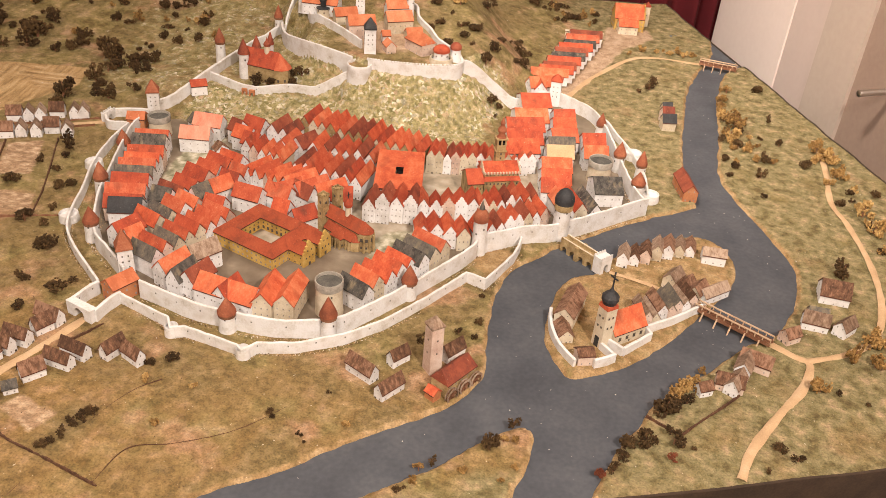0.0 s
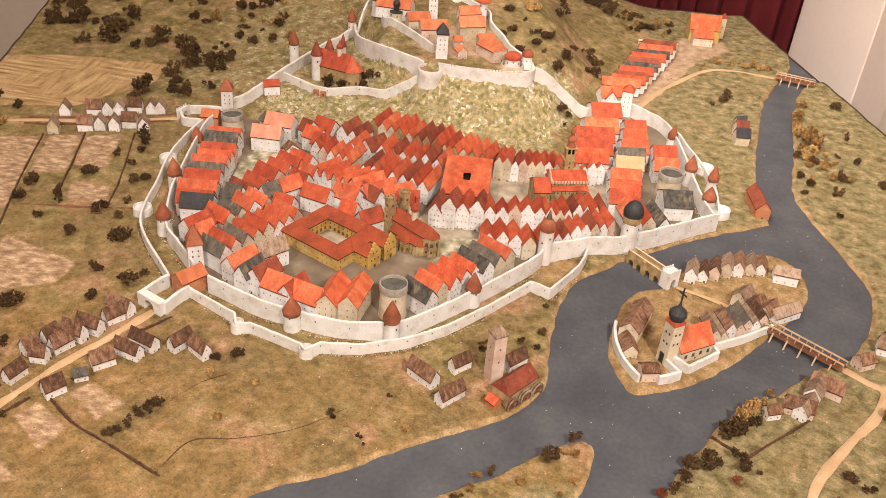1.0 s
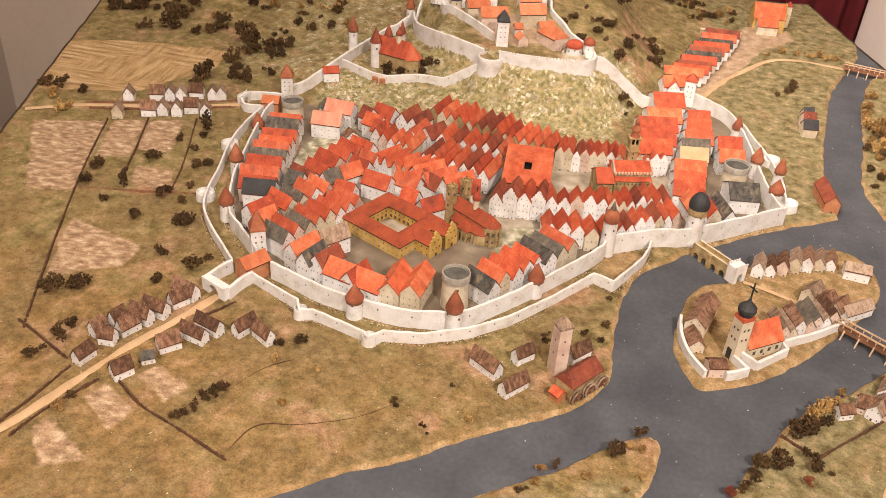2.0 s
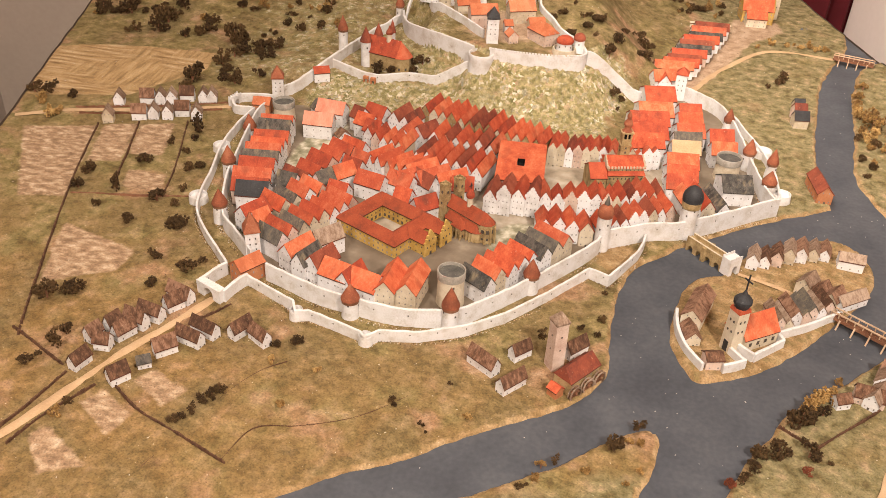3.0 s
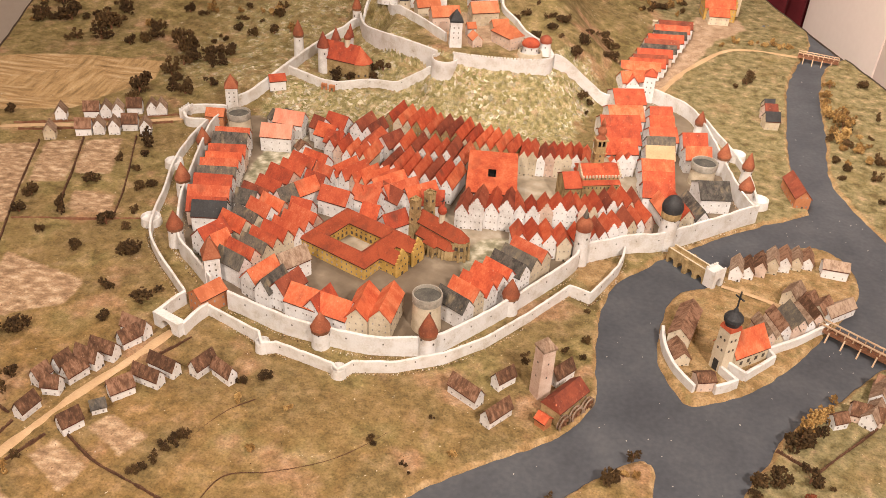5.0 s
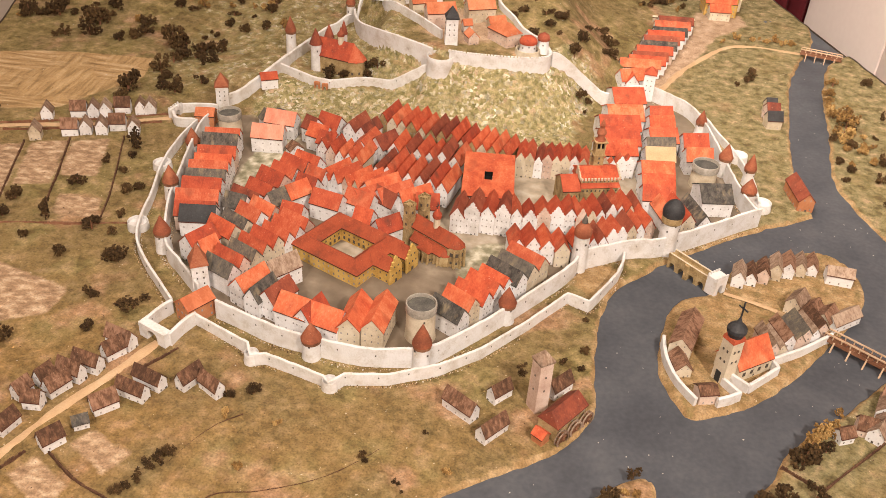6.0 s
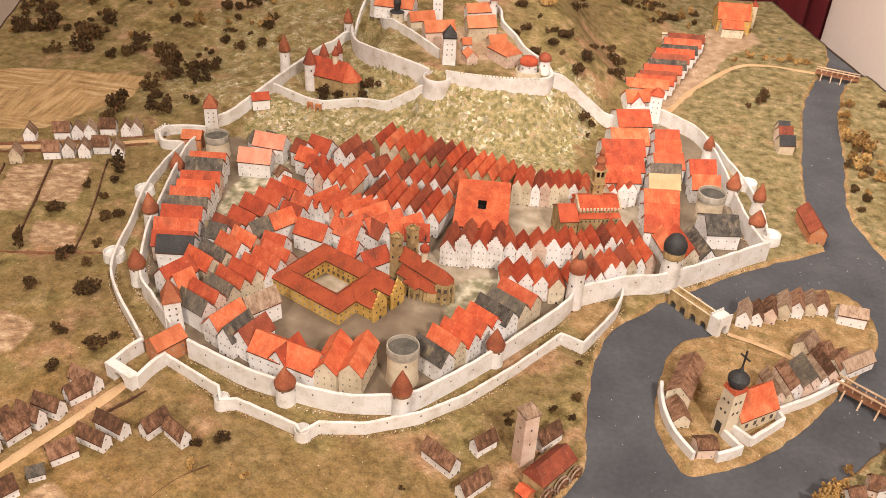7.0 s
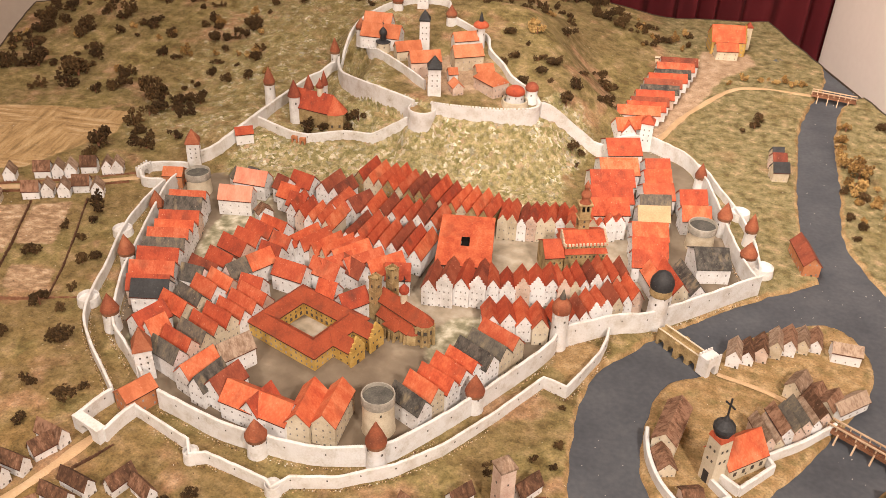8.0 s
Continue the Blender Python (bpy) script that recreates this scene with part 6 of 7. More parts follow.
def stone_bridge(a, b, w, label):
    a, b = Vector(a), Vector(b)
    d, L = b - a, (b - a).length
    ob = thing("stone_bridge", a.x, a.y, 0, math.atan2(d.y, d.x), label, "bridge")
    z, low, n = 0.016, -0.012, 4
    for s_ in (-1, 1):
        for i in range(n):
            s = Shape()
            x0, x1 = L * i / n, L * (i + 1) / n
            m, r = (x0 + x1) / 2, L / n * 0.30
            arc = [(m - r * math.cos(math.pi * k / 6), 0.001 + r * math.sin(math.pi * k / 6)) for k in range(7)]
            prof = [(x0, low), (m - r, low)] + arc + [(m + r, low), (x1, low), (x1, z + 0.005), (x0, z + 0.005)]
            ya, yb = s_ * w / 2, s_ * (w / 2 - 0.003)
            for y in (ya, yb):
                s.face([(x0, y, low), (m - r, y, low)] + [(x, y, h) for x, h in arc[:4]] + [(m, y, z + 0.005), (x0, y, z + 0.005)])
                s.face([(m, y, z + 0.005)] + [(x, y, h) for x, h in arc[3:]] + [(m + r, y, low), (x1, y, low), (x1, y, z + 0.005)])
            for k, ((xa, za), (xb, zb)) in enumerate(zip(prof, prof[1:] + prof[:1])):
                deep = 0 if 0 < k < 9 else yb
                s.face([(xa, ya, za), (xb, ya, zb), (xb, deep, zb), (xa, deep, za)], 1 if k == len(prof) - 2 else 0)
            part("arch_bay", s, [STONE, CREAM], ob)
        bay = [(L * 0.44, s_ * w * 0.505), (L * 0.56, s_ * w * 0.505), (L * 0.54, s_ * w * 0.72), (L * 0.46, s_ * w * 0.72)]
        s = Shape()
        s.prism(bay if s_ < 0 else bay[::-1], low, z + 0.004)
        part("pier_bay", s, STONE, ob)
    s = Shape()
    s.box(-0.002, L + 0.002, -w / 2 + 0.0031, w / 2 - 0.0031, z - 0.004, z)
    part("deck", s, STONE, ob)


stone_bridge((0.016, 1.735), (0.066, 1.684), 0.017, "ochre stone bridge with arches over the river")


def timber_bridge(a, b, w, z, posts, label, deck=WOOD):
    a, b = Vector(a), Vector(b)
    d, L = b - a, (b - a).length
    ob = thing("timber_bridge", a.x, a.y, 0, math.atan2(d.y, d.x), label, "bridge")
    n = max(8, int(L / 0.005))
    for i in range(n):
        s = Shape()
        s.box(L * i / n + 0.0004, L * (i + 1) / n - 0.0004, -w / 2, w / 2, z - 0.0018, z + rng.uniform(-0.0003, 0.0003))
        part("plank", s, deck, ob)
    for y in (-w / 2, w / 2):
        s = Shape()
        s.box(0, L, y - 0.001, y + 0.001, z + 0.0045, z + 0.0062)
        part("rail", s, PALEWOOD, ob)
        s = Shape()
        s.box(0, L, y - 0.0012, y + 0.0012, z - 0.0065, z - 0.0019)
        part("beam", s, WOOD, ob)
        for i in range(posts * 2 + 1):
            s = Shape()
            x = L * i / (posts * 2)
            s.box(max(x - 0.0007, 0), min(x + 0.0007, L), y - 0.0007, y + 0.0007, z - 0.001, z + 0.0046)
            part("rail_post", s, PALEWOOD, ob)
    for i in range(posts):
        x = L * (i + 0.7) / (posts + 0.4)
        for y in (-1, 1):
            s = Shape()
            y0, y1 = y * w * 0.5, y * (w * 0.5 + 0.008)
            s.prism([(x - 0.001, y1 - 0.001), (x + 0.001, y1 - 0.001), (x + 0.001, y1 + 0.001), (x - 0.001, y1 + 0.001)], -0.008, z - 0.002, 0, [(x - 0.001, y0 - 0.001), (x + 0.001, y0 - 0.001), (x + 0.001, y0 + 0.001), (x - 0.001, y0 + 0.001)])
            part("strut", s, PALEWOOD, ob)


timber_bridge((0.208, 1.592), (0.303, 1.520), 0.012, 0.012, 5, "brown timber bridge with pale rails and struts")
timber_bridge((0.380, 2.632), (0.466, 2.606), 0.014, 0.014, 4, "reddish timber bridge over the upper river")

# ---- the room ----
N, D = Vector((0.963, 0.27)), Vector((-0.27, 0.963))
FLOOR_Z, CEIL_Z = -0.85, 1.8


def panel(name, p, along, out, length, z0, z1, thick, mat, label, category, shift=0.0):
    """An upright slab from p along a direction; out is the side of its back."""
    p, along, out = Vector(p), Vector(along), Vector(out)
    a = p + out * shift
    ring = [a, a + along * length, a + along * length + out * thick, a + out * thick]
    s = Shape()
    if (ring[1] - ring[0]).cross(ring[2] - ring[1]) < 0:
        ring.reverse()
    s.prism([tuple(q) for q in ring], z0, z1)
    return tagged(new(name, s.data(name, mat)), label, category, kind="structure")


WALL_FOOT = Vector((0.86, 2.12))
panel("wall_east", WALL_FOOT + D * 0.785, D, N, 0.375, FLOOR_Z, CEIL_Z, 0.1, PLASTER, "pale rosy plaster wall beside the curtain", "wall")
panel("wall_east", WALL_FOOT + D * 0.633, D, N, 0.150, FLOOR_Z, CEIL_Z, 0.1, FRAMEPAINT, "grey-rose painted door reveal", "wall", 0.004)
panel("trim", WALL_FOOT + D * 0.47, D, N, 0.161, FLOOR_Z, 1.35, 0.1, GREIGE, "greige painted door frame", "door frame", -0.006)
panel("wall_east", WALL_FOOT + D * -2.6, D, N, 3.068, FLOOR_Z, CEIL_Z, 0.1, PLASTER, "pale plaster wall", "wall", 0.03)
door = panel("door_1", WALL_FOOT + D * -0.45, D, N, 0.918, FLOOR_Z, 1.25, 0.027, TAUPE, "closed taupe door with steel lever handle", "door", 0.002)
s = Shape()
h = Vector((0.776, 2.428))
handle = new("door_handle")
handle.parent = door
handle.matrix_local = Matrix.Translation((h.x, h.y, 0.062)) @ Matrix.Rotation(math.atan2(N.y, N.x), 4, "Z")
rose = Shape()
rose.lathe([(0.022, 0), (0.022, 0.006), (0.018, 0.008)], 20)
o = part("rose", rose, CHROME, handle, smooth=True)
o.matrix_local = Matrix.Rotation(-math.pi / 2, 4, "Y")
lever = Shape()
lever.lathe([(0.0085, 0.0), (0.0085, 0.02), (0.0075, 0.03), (0.0078, 0.085), (0.0085, 0.092), (0.0075, 0.097), (0.003, 0.0985)], 16)
o = part("lever", lever, CHROME, handle, smooth=True)
o.matrix_local = Matrix.Rotation(-math.pi / 2 - 0.05, 4, "Y")
# curtain: long folds of dark red cloth
s = Shape()
start, run, k = Vector((0.565, 3.225)), Vector((-0.987, -0.16)), 180
pts = []
for i in range(k + 1):
    u = 0.95 * i / k
    pts.append(start + run * u + D * (0.022 * math.sin(u * 88 + 1.6 * math.sin(u * 17)) + 0.008 * math.sin(u * 41)))
for a, b in zip(pts, pts[1:]):
    s.face([(*a, FLOOR_Z + 0.02), (*b, FLOOR_Z + 0.02), (*b, 1.7), (*a, 1.7)])
    s.face([(*(a + D * 0.003), FLOOR_Z + 0.02), (*(a + D * 0.003), 1.7), (*(b + D * 0.003), 1.7), (*(b + D * 0.003), FLOOR_Z + 0.02)])
tagged(new("curtain", s.data("curtain", CURTAIN, True)), "dark red velvet curtain hanging in folds", "curtain")
s = Shape()
s.box(-0.012, 0.012, -0.012, 0.012, 0, 2.0)
rod = new("curtain_rod", s.data("curtain_rod", WOOD))
rod.matrix_world = Matrix.Translation((*(start - run * 0.04), 1.712)) @ (run.to_3d().to_track_quat("Z", "Y").to_matrix().to_4x4())
tagged(rod, "dark wooden curtain rod under the ceiling", "curtain rod")
panel("wall_north", start - run * 0.6 + Vector((-0.16, 0.987)) * 0.1, run, Vector((-0.16, 0.987)), 3.6, FLOOR_Z, CEIL_Z, 0.1, GREIGE, "greige painted wall behind the curtain", "wall")
panel("wall_west", Vector((-1.75, 1.78)) - D * 3.1, D, -N, 4.7, FLOOR_Z, CEIL_Z, 0.1, GREIGE, "greige painted wall", "wall")
panel("wall_south", Vector((-1.30, -1.15)), Vector((0.963, 0.27)), -D, 3.2, FLOOR_Z, CEIL_Z, 0.1, GREIGE, "greige painted wall", "wall")
for nm, z0, z1, mat, lab in (("floor", FLOOR_Z - 0.1, FLOOR_Z, FLOOR, "dark wooden floor"), ("ceiling", CEIL_Z, CEIL_Z + 0.1, GREIGE, "greige painted ceiling")):
    s = Shape()
    s.prism([(-3.2, -2.2), (3.2, -2.2), (3.2, 4.6), (-3.2, 4.6)], z0, z1)
    tagged(new(nm, s.data(nm, mat)), lab, nm, kind="structure")

# ---- hedges and fences ----


def hedge(pts, label="low dark brown hedge across the field", w=0.003, h=0.0038, mat=HEDGE):
    line = smooth_line(pts, 0.004)
    r = random.Random(len(line))
    s = Shape()
    for a, b in zip(line, line[1:]):
        d = (b - a).normalized()
        side = Vector((-d.y, d.x)) * w / 2 * r.uniform(0.7, 1.25)
        m = (a + b) / 2
        e = d * 0.0026
        z = at(*m)
        top = [tuple(m + (q - m) * 0.6) for q in (m - e - side, m + e - side, m + e + side, m - e + side)]
        s.prism([tuple(m - e - side), tuple(m + e - side), tuple(m + e + side), tuple(m - e + side)], z - 0.002, z + h * r.uniform(0.7, 1.2), 0, top)
    tagged(new("hedge", s.data("hedge", mat)), label, "hedge", "field hedges", "stuff")


for line in ([(-0.692, 1.229), (-0.644, 1.196), (-0.580, 1.170), (-0.516, 1.143)], [(-1.065, 1.872), (-1.011, 1.698), (-0.943, 1.505), (-0.872, 1.318), (-0.86, 1.29)], [(-0.997, 1.900), (-0.964, 1.793), (-0.932, 1.680)],
             [(-0.911, 1.925), (-0.859, 1.758), (-0.835, 1.658)], [(-0.875, 1.302), (-0.857, 1.293), (-0.773, 1.249)], [(-0.79, 1.13), (-0.778, 1.167), (-0.762, 1.238)], [(0.108, 1.350), (0.148, 1.321)], [(0.148, 1.321), (0.190, 1.362), (0.238, 1.409)],
             [(-0.765, 1.115), (-0.748, 1.165), (-0.717, 1.226)], [(-0.648, 1.373), (-0.632, 1.395), (-0.618, 1.415)]):
    hedge(line)
hedge([(-0.983, 1.632), (-0.90, 1.648), (-0.794, 1.669)], "faint reddish furrow across the field", 0.005, 0.002, WOOD)
for line in ([(-0.604, 1.118), (-0.562, 1.241), (-0.534, 1.296), (-0.506, 1.323)], [(-0.524, 1.144), (-0.505, 1.202), (-0.455, 1.218), (-0.401, 1.243), (-0.363, 1.274), (-0.341, 1.298)]):
    hedge(line, "thin dark crack in the painted ground", 0.0007, 0.0002)
hedge([(-1.14, 1.924), (-0.98, 1.975), (-0.87, 2.022)], "low brown fence along the far road", 0.003, 0.004, WOOD)
hedge([(-1.12, 1.902), (-0.98, 1.944), (-0.87, 1.992)], "low brown fence along the far road", 0.003, 0.004, WOOD)

# ---- bushes and trees ----
KINDS = {"d": (LEAFDARK, "dark brown"), "o": (LEAFGOLD, "golden brown"), "r": (LEAFRED, "reddish brown")}


def bush_meshes(kind, count=6):
    """Trunk with forked limbs, and a loose crown of many small clumps."""
    out = []
    mat = KINDS[kind][0]
    for v in range(count):
        r = random.Random(v * 17 + ord(kind))
        crown, trunk = Shape(), Shape()
        trunk.lathe([(0.10, -0.15), (0.075, 0.35), (0.03, 0.9)], 6)
        lobes = []
        for i in range(r.randint(5, 8)):
            a, q = r.uniform(0, math.tau), r.uniform(0.25, 0.85)
            lobes.append((q * math.cos(a), q * math.sin(a) * r.uniform(0.6, 1), r.uniform(0.35, 1.15) * (1.1 - 0.4 * q), r.uniform(0.28, 0.45)))
        for lx, ly, lz, lr in lobes:
            tip = Vector((lx, ly, lz))
            side = Vector((-ly, lx, 0)).normalized() * 0.03
            base = Vector((0, 0, 0.2))
            trunk.face([base - side, base + side, tip + side * 0.3, tip - side * 0.3])
            trunk.face([base + Vector((0, 0, -0.04)), base + Vector((0, 0, 0.04)), tip + Vector((0, 0, 0.01)), tip - Vector((0, 0, 0.01))])
            for j in range(30):
                u = Vector((r.gauss(0, 1), r.gauss(0, 1), r.gauss(0, 0.8))).normalized() * lr * r.uniform(0.55, 1.08)
                p = tip + u
                if p.z < 0.02:
                    p.z = 0.02 + r.uniform(0, 0.1)
                g = r.uniform(0.08, 0.16)
                ax = Vector((r.gauss(0, 1), r.gauss(0, 1), r.gauss(0, 1))).normalized()
                e1 = ax.orthogonal().normalized()
                e2 = ax.cross(e1)
                ring = [p + (e1 * math.cos(t) + e2 * math.sin(t)) * g * r.uniform(0.8, 1.2) for t in (0, 1.57, 3.14, 4.71)]
                up, dn = p + ax * g * 0.9, p - ax * g * 0.7
                for c, e in zip(ring, ring[1:] + ring[:1]):
                    crown.face([c, e, up])
                    crown.face([e, c, dn])
        out.append((trunk.data("trunk", WOOD), crown.data("crown", mat)))
    return out


BUSH = {k: bush_meshes(k) for k in KINDS}
planted = 0


def plant(items, where, squash=0.85):
    """Bushes from place, half width and kind."""
    global planted
    for x, y, size, kind in items:
        planted += 1
        tone = KINDS[kind][1]
        big = size > 0.0095
        ob = thing("shrub" if not big else "tree", x, y, at(x, y) - 0.0004, rng.uniform(0, 6.28), f"{tone} {'bushy tree' if big else 'small shrub'} of dried moss {where}", "tree" if big else "shrub", "model trees " + where)
        k = size * rng.uniform(1.25, 1.5)
        ob.scale = (k, k * rng.uniform(0.8, 1.0), k * squash * rng.uniform(0.95, 1.5))
        trunk, crown = BUSH[kind][planted % len(BUSH[kind])]
        part("trunk", trunk, None, ob)
        part("crown", crown, None, ob)


plant([(-0.988, 1.701, 0.012, "d"), (-0.979, 1.649, 0.010, "d"), (-0.915, 1.760, 0.011, "d"), (-0.919, 1.665, 0.013, "d"), (-0.924, 1.606, 0.008, "d"), (-0.839, 1.646, 0.012, "d"),
       (-0.805, 1.640, 0.009, "d"), (-0.853, 1.574, 0.007, "d"), (-0.770, 1.582, 0.015, "d"), (-0.878, 1.896, 0.015, "d"), (-0.870, 1.859, 0.010, "d"), (-0.903, 1.837, 0.007, "d"),
       (-0.862, 1.810, 0.008, "d"), (-0.831, 1.752, 0.007, "d"), (-0.815, 1.766, 0.007, "d"), (-0.811, 1.684, 0.006, "d"), (-0.767, 1.496, 0.010, "d"), (-0.706, 1.483, 0.013, "d"),
       (-0.744, 1.432, 0.008, "d"), (-0.867, 1.370, 0.014, "d"), (-0.836, 1.391, 0.013, "d"), (-0.803, 1.284, 0.010, "d"), (-0.803, 1.307, 0.008, "d"), (-0.818, 1.248, 0.010, "d")], "on the fields")
plant([(-0.529, 1.346, 0.006, "d"), (-0.504, 1.358, 0.008, "d"), (-0.523, 1.320, 0.007, "o"), (-0.462, 1.312, 0.005, "o"), (-0.485, 1.241, 0.006, "o"), (-0.571, 1.238, 0.008, "d"), (-0.566, 1.250, 0.007, "d"), (-0.600, 1.190, 0.006, "d"), (-0.593, 1.199, 0.006, "d"),
       (-0.585, 1.210, 0.006, "d"), (-0.579, 1.230, 0.007, "d"), (-0.736, 1.167, 0.007, "o"), (-0.733, 1.190, 0.006, "d"), (-0.358, 1.282, 0.004, "d"), (-0.353, 1.277, 0.003, "d"),
       (-0.315, 1.252, 0.004, "d"), (-0.308, 1.241, 0.003, "d"), (-0.294, 1.329, 0.003, "d"), (-0.263, 1.277, 0.005, "o"), (-1.210, 1.928, 0.012, "o"), (-1.168, 1.877, 0.012, "o"),
       (-1.155, 1.892, 0.009, "o"), (-1.253, 1.969, 0.015, "d"), (-1.223, 1.978, 0.012, "d"), (-1.169, 1.967, 0.011, "d")], "on the fields")
plant([(-0.111, 1.569, 0.004, "d"), (-0.113, 1.505, 0.005, "d"), (-0.140, 1.478, 0.005, "d"), (-0.118, 1.470, 0.006, "d"), (-0.191, 1.462, 0.005, "d"), (-0.190, 1.448, 0.005, "d"),
       (-0.088, 1.265, 0.010, "d"), (-0.072, 1.277, 0.006, "o"), (-0.060, 1.307, 0.007, "d"), (-0.057, 1.281, 0.005, "o"), (-0.118, 1.223, 0.005, "o"), (-0.074, 1.216, 0.004, "o"),
       (-0.057, 1.237, 0.004, "o"), (-0.169, 1.219, 0.006, "o"), (-0.154, 1.230, 0.005, "d"), (-0.174, 1.199, 0.006, "o"), (-0.188, 1.184, 0.005, "d")], "by the lower river")
plant([(0.134, 1.358, 0.017, "d"), (0.159, 1.399, 0.012, "o"), (0.177, 1.418, 0.011, "o"), (0.146, 1.381, 0.011, "o"), (0.165, 1.383, 0.009, "d"), (0.194, 1.449, 0.006, "o"),
       (0.079, 1.295, 0.010, "d"), (0.101, 1.300, 0.010, "d"), (0.070, 1.272, 0.007, "d"), (0.058, 1.250, 0.007, "d"), (0.042, 1.239, 0.006, "r"), (0.138, 1.308, 0.010, "d"),
       (0.132, 1.279, 0.006, "r"), (0.161, 1.300, 0.003, "d"), (0.269, 1.314, 0.008, "d"), (0.287, 1.299, 0.007, "d"), (0.247, 1.275, 0.004, "d"), (0.350, 1.435, 0.012, "o"),
       (0.375, 1.433, 0.004, "d"), (0.409, 1.417, 0.003, "d"), (0.452, 1.554, 0.018, "o"), (0.418, 1.510, 0.014, "o"), (0.467, 1.731, 0.016, "d"), (0.566, 1.881, 0.015, "o")], "on the eastern shore")
plant([(0.564, 1.939, 0.014, "o"), (0.447, 1.503, 0.011, "o")], "on the eastern shore")
plant([(0.417, 2.468, 0.011, "o"), (0.384, 2.353, 0.012, "o"), (0.382, 2.309, 0.012, "o"), (0.399, 2.270, 0.020, "o"), (0.376, 2.211, 0.015, "o"), (0.395, 2.416, 0.011, "o"),
       (0.493, 2.487, 0.011, "d"), (0.480, 2.324, 0.007, "d"), (0.444, 2.232, 0.006, "d"), (0.477, 2.207, 0.008, "d"), (0.363, 2.087, 0.008, "d"), (0.348, 2.114, 0.007, "d"),
       (0.345, 2.050, 0.006, "d"), (0.406, 2.056, 0.009, "d"), (0.394, 1.976, 0.007, "d"), (0.547, 2.197, 0.015, "o"), (0.568, 2.151, 0.017, "o"), (0.532, 2.144, 0.010, "o"),
       (0.561, 2.089, 0.015, "o"), (0.534, 2.049, 0.009, "o"), (0.564, 2.023, 0.009, "d"), (0.236, 2.446, 0.011, "d"), (0.249, 2.482, 0.011, "d"), (0.210, 2.424, 0.005, "d")], "on the eastern meadow")
plant([(0.215, 2.670, 0.007, "o"), (0.246, 2.697, 0.009, "o"), (0.281, 2.695, 0.008, "o"), (0.317, 2.692, 0.008, "o"), (0.340, 2.705, 0.009, "o"), (0.374, 2.693, 0.009, "o"),
       (0.306, 2.716, 0.006, "o"), (0.351, 2.683, 0.008, "o")], "on the eastern meadow")
plant([(-1.365, 2.596, 0.021, "d"), (-1.336, 2.506, 0.017, "d"), (-1.378, 2.660, 0.018, "d"), (-1.316, 2.623, 0.013, "d"), (-1.241, 2.586, 0.014, "d"), (-1.170, 2.659, 0.020, "d"),
       (-1.160, 2.578, 0.014, "d"), (-1.094, 2.630, 0.013, "d"), (-1.341, 2.411, 0.019, "d"), (-1.277, 2.424, 0.019, "d"), (-1.171, 2.396, 0.024, "d"), (-1.167, 2.340, 0.018, "d"),
       (-1.098, 2.326, 0.011, "d"), (-1.059, 2.374, 0.017, "d"), (-1.070, 2.345, 0.013, "d"), (-0.975, 2.323, 0.020, "d"), (-0.937, 2.278, 0.017, "d"), (-0.952, 2.196, 0.016, "d"),
       (-0.981, 2.105, 0.020, "d"), (-0.947, 2.248, 0.012, "d"), (-0.932, 2.176, 0.011, "d"), (-0.892, 2.112, 0.011, "d"), (-0.981, 2.071, 0.011, "d"), (-1.218, 2.329, 0.012, "d")], "on the wooded slope")
plant([(-1.236, 2.317, 0.008, "d"), (-0.904, 2.298, 0.014, "d"), (-0.897, 2.325, 0.012, "d"), (-0.867, 2.312, 0.011, "d"), (-1.110, 2.734, 0.013, "d"), (-1.160, 2.749, 0.012, "d"),
       (-1.211, 2.781, 0.014, "d"), (-0.894, 2.480, 0.010, "d"), (-0.904, 2.389, 0.006, "d"), (-0.877, 2.351, 0.007, "d"), (-0.892, 2.441, 0.008, "d"), (-0.819, 2.525, 0.013, "o"),
       (-0.766, 2.421, 0.011, "o"), (-0.857, 2.160, 0.010, "d"), (-0.844, 2.748, 0.010, "d"), (-0.773, 2.748, 0.010, "d")], "on the wooded slope")
plant([(-0.267, 2.517, 0.011, "d"), (-0.215, 2.528, 0.013, "o"), (-0.228, 2.476, 0.005, "d"), (-0.223, 2.554, 0.012, "o"), (-0.271, 2.394, 0.010, "d"), (-0.226, 2.316, 0.009, "d"),
       (-0.193, 2.375, 0.009, "d"), (-0.161, 2.441, 0.008, "d"), (-0.174, 2.338, 0.007, "d"), (-0.142, 2.296, 0.015, "d"), (-0.127, 2.361, 0.011, "d"), (-0.182, 2.238, 0.008, "d"),
       (-0.069, 2.604, 0.009, "d"), (-0.062, 2.528, 0.017, "d"), (-0.087, 2.584, 0.006, "d"), (-0.023, 2.904, 0.017, "d"), (-0.029, 2.983, 0.015, "d"), (0.033, 2.897, 0.007, "d"),
       (0.102, 2.896, 0.012, "o"), (0.133, 2.949, 0.012, "o"), (-0.183, 2.893, 0.009, "d"), (-0.152, 2.651, 0.013, "d"), (-0.252, 2.422, 0.011, "d"), (-0.122, 2.227, 0.011, "d")], "behind the castle")
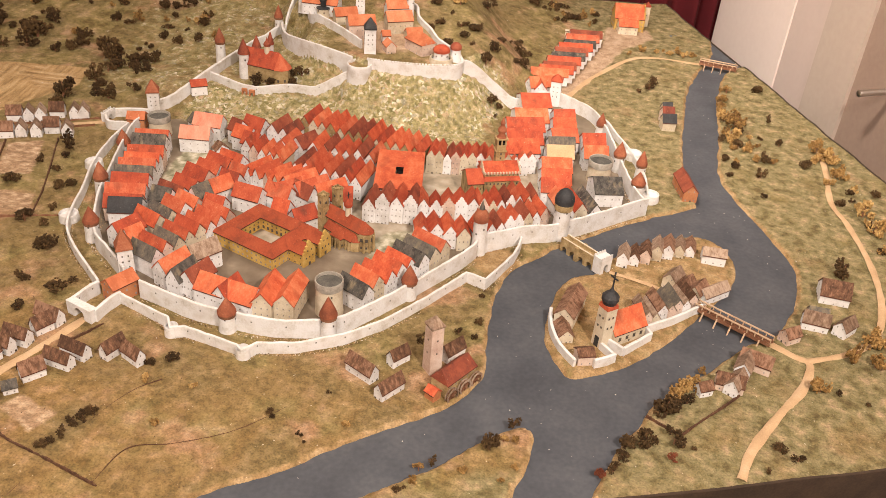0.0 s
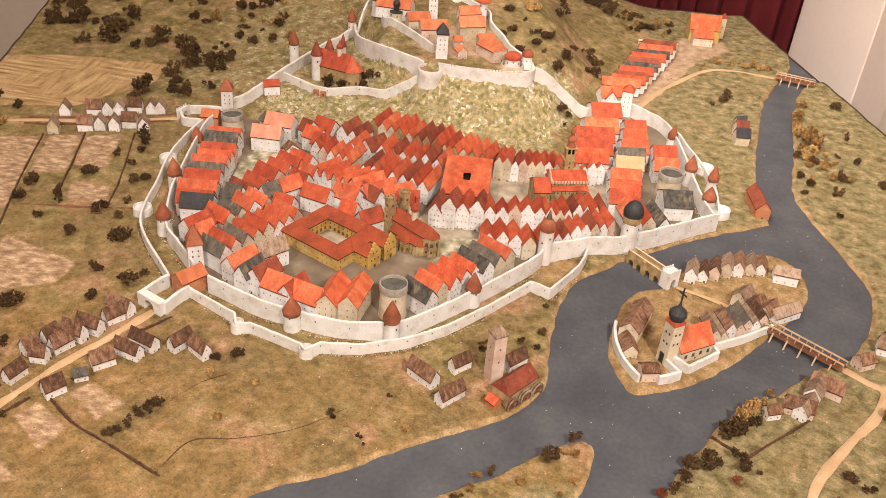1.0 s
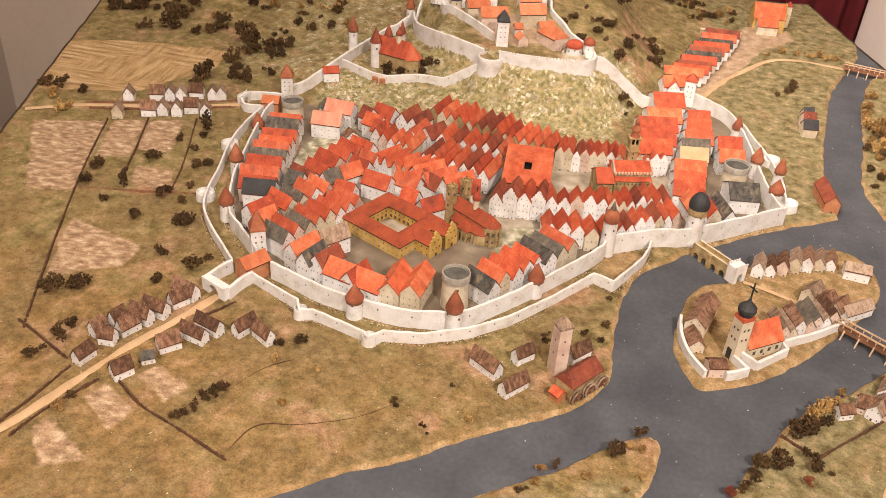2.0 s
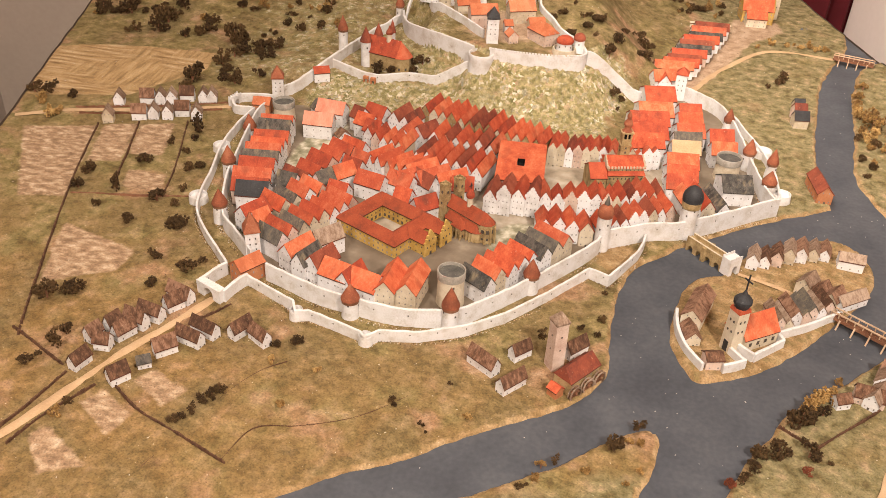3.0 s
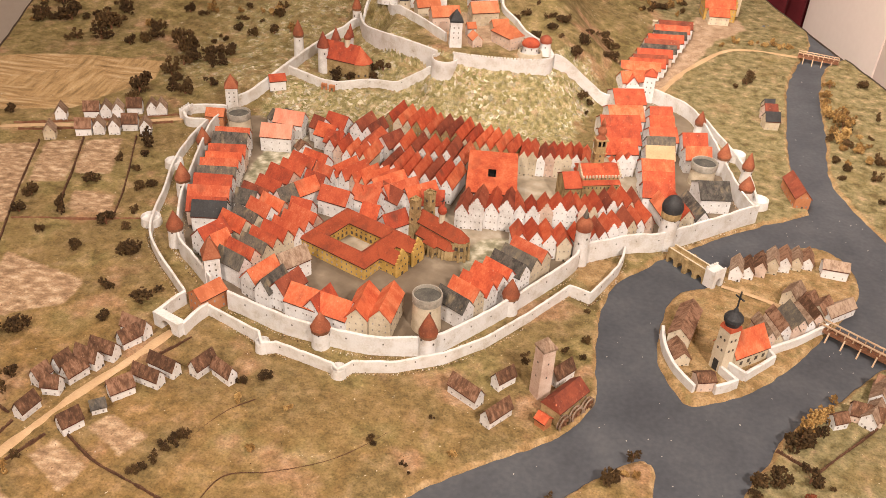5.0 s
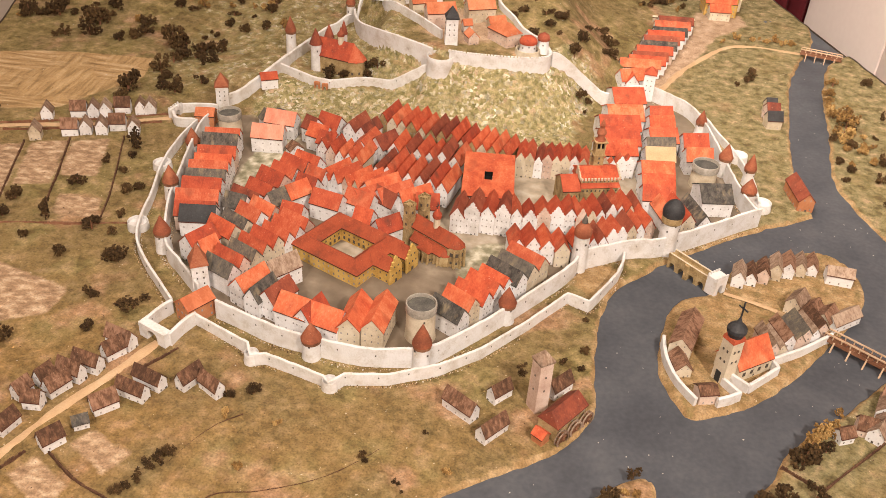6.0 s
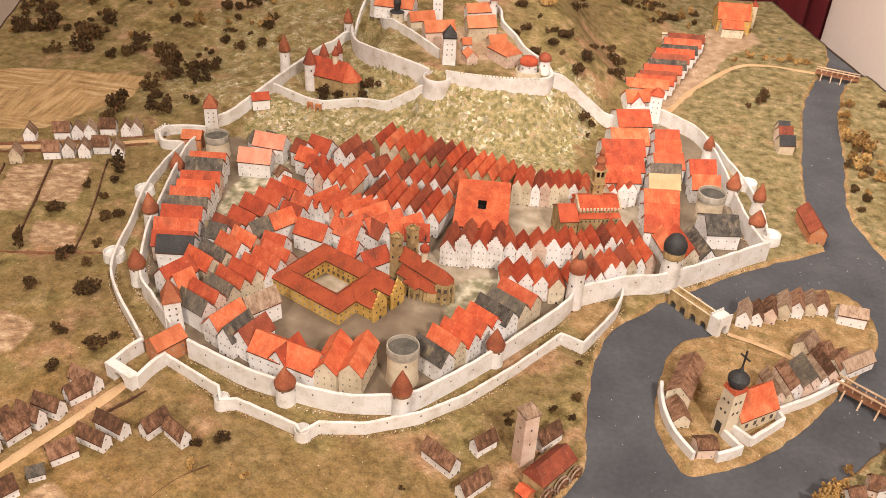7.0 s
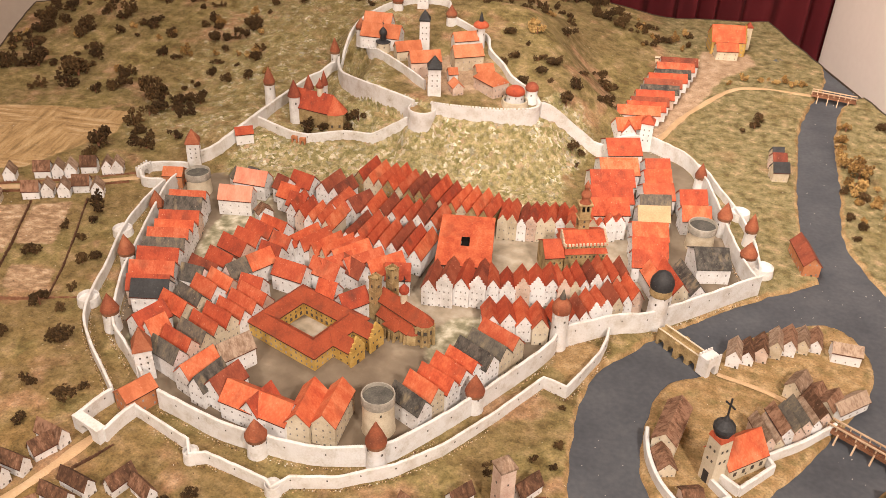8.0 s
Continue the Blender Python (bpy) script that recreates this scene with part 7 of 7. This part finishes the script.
plant([(-0.107, 2.235, 0.007, "d"), (-0.111, 2.199, 0.005, "d"), (-0.312, 2.665, 0.012, "d"), (-0.308, 2.973, 0.015, "d"), (-0.279, 2.971, 0.015, "d"), (-0.237, 2.973, 0.013, "d"),
       (-0.334, 2.641, 0.009, "d"), (-0.613, 2.204, 0.015, "d"), (-0.589, 2.216, 0.013, "d"), (-0.522, 2.228, 0.013, "d"), (-0.540, 2.222, 0.010, "d"), (-0.545, 2.238, 0.008, "d")], "behind the castle")


def thicket(n, x0, x1, y0, y1, sizes, kinds, where, seed, clear=()):
    """Loose clusters over a stretch of slope."""
    r = random.Random(seed)
    made = []
    while len(made) < n:
        cx, cy = r.uniform(x0, x1), r.uniform(y0, y1)
        for _ in range(r.randint(1, 6)):
            x, y = cx + r.gauss(0, 0.022), cy + r.gauss(0, 0.016)
            p = Vector((x, y)) - CORNER
            if not (0.02 < p.dot(ALONG) < BREADTH - 0.02 and 0.02 < p.dot(AWAY) < LENGTH * (1 - 0.111 * p.dot(ALONG) / BREADTH) - 0.02):
                continue
            size = r.uniform(*sizes)
            if away_from(np.array([x]), np.array([y]), WEST_BANK + EAST_BANK)[0] > -size * 0.6:
                continue
            made.append((x, y, size, r.choice(kinds)))
    plant(made[:n], where)


thicket(150, -1.45, -0.78, 2.40, 3.02, (0.005, 0.0125), "ddddddo", "on the wooded slope", 3)
thicket(14, -0.98, -0.86, 2.08, 2.34, (0.006, 0.012), "ddd", "on the wooded slope", 5)
thicket(60, -0.74, -0.08, 2.68, 2.98, (0.006, 0.013), "dddddo", "behind the castle", 8)
thicket(14, -0.20, -0.03, 2.36, 2.62, (0.005, 0.010), "dddd", "behind the castle", 9)
thicket(34, -0.74, -0.05, 2.90, 3.02, (0.008, 0.015), "dddddo", "behind the castle", 31)
thicket(16, 0.02, 0.16, 2.78, 2.98, (0.005, 0.010), "odod", "behind the castle", 32)
thicket(12, -0.05, 0.12, 2.75, 3.0, (0.004, 0.009), "ddo", "behind the castle", 12)
thicket(18, 0.37, 0.42, 2.12, 2.50, (0.005, 0.010), "odoodd", "on the eastern meadow", 14)
thicket(20, 0.53, 0.58, 1.80, 2.22, (0.005, 0.011), "oood", "on the eastern meadow", 15)

# ---- dust and crumbs ----
r = random.Random(21)
s = Shape()
made = 0
ring = [tuple(q) for q in smooth_line(WEST_BANK + EAST_BANK, 0.02, True)]
holes = [[tuple(q) for q in smooth_line(h, 0.02, True)] for h in (ISLAND, SPIT)]
xs, ys = np.random.RandomState(4).uniform([[-0.5], [1.1]], [[0.5], [2.7]], (2, 4000))
wet = (away_from(xs, ys, ring) > 0.012) & np.all([away_from(xs, ys, h) < -0.012 for h in holes], 0)


def fleck(s, x, y, z, k, slot=0):
    a = r.uniform(0, 6.28)
    s.prism([(x + k * math.cos(a + t) * q, y + k * math.sin(a + t) * q) for t, q in ((0, 1.0), (1.5, 0.7), (3.0, 1.3), (4.6, 0.8))], z - 0.0006, z + k * 0.6, slot)


for x, y in list(zip(xs[wet], ys[wet]))[:80]:
    fleck(s, x, y, -0.0044, r.uniform(0.00025, 0.0007) * (1.6 if r.random() < 0.12 else 1))
tagged(new("dust_flecks", s.data("dust_flecks", PALEWHITE)), "pale dust flecks lying on the river", "dust", kind="stuff")
s = Shape()
xs, ys = np.random.RandomState(9).uniform([[-1.35], [0.95]], [[0.65], [3.0]], (2, 2600))
u, v = (xs - CORNER.x) * ALONG.x + (ys - CORNER.y) * ALONG.y, (xs - CORNER.x) * AWAY.x + (ys - CORNER.y) * AWAY.y
dry = (u > 0.02) & (u < BREADTH - 0.02) & (v > 0.02) & (v < LENGTH * (1 - 0.111 * u / BREADTH) - 0.02) & (away_from(xs, ys, TOWN) < -0.01)
dry &= (away_from(xs, ys, ring) < -0.008) | np.any([away_from(xs, ys, h) > 0.008 for h in holes], 0)
for x, y in zip(xs[dry], ys[dry]):
    fleck(s, x, y, at(x, y), r.uniform(0.0003, 0.0008), 0 if r.random() < 0.2 else 1)
tagged(new("ground_crumbs", s.data("ground_crumbs", [PALEWHITE, HEDGE])), "pale and dark crumbs scattered over the flocked ground", "crumbs", kind="stuff")

# rubble along the foot of the walls
s = Shape()
for line, reach in ((OUTER_WEST, 0.0045), (INNER_WEST, 0.0065), (OUTER_SOUTH, 0.0045), (INNER_SOUTH, 0.0065), (EAST_WALL, 0.006), (EAST_OUTER, 0.005)):
    walk_line = smooth_line(line, 0.0035)
    for a, b in zip(walk_line, walk_line[1:]):
        d = (b - a).normalized()
        side = Vector((-d.y, d.x))
        for q in (-1, 1):
            for _ in range(r.randint(1, 3)):
                p = a + d * r.uniform(0, 0.0035) + side * q * (reach + abs(r.gauss(0, 0.0022)) - 0.0015)
                fleck(s, p.x, p.y, at(*p), r.uniform(0.0003, 0.0010), 0 if r.random() < 0.22 else 1 if r.random() < 0.75 else 2)
tagged(new("wall_rubble", s.data("wall_rubble", [PALEWHITE, SAND, HEDGE])), "pale rubble and sand crumbs along the foot of the town walls", "rubble", kind="stuff")

# unseen housings for the lamps above; the last two lamps are added fills
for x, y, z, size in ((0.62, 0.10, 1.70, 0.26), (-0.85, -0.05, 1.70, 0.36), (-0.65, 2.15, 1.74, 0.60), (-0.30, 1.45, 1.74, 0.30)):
    lamp = thing("unseen_lamp", x, y, 1.8, 0, "unseen round white ceiling lamp housing added above the model", "ceiling lamp")
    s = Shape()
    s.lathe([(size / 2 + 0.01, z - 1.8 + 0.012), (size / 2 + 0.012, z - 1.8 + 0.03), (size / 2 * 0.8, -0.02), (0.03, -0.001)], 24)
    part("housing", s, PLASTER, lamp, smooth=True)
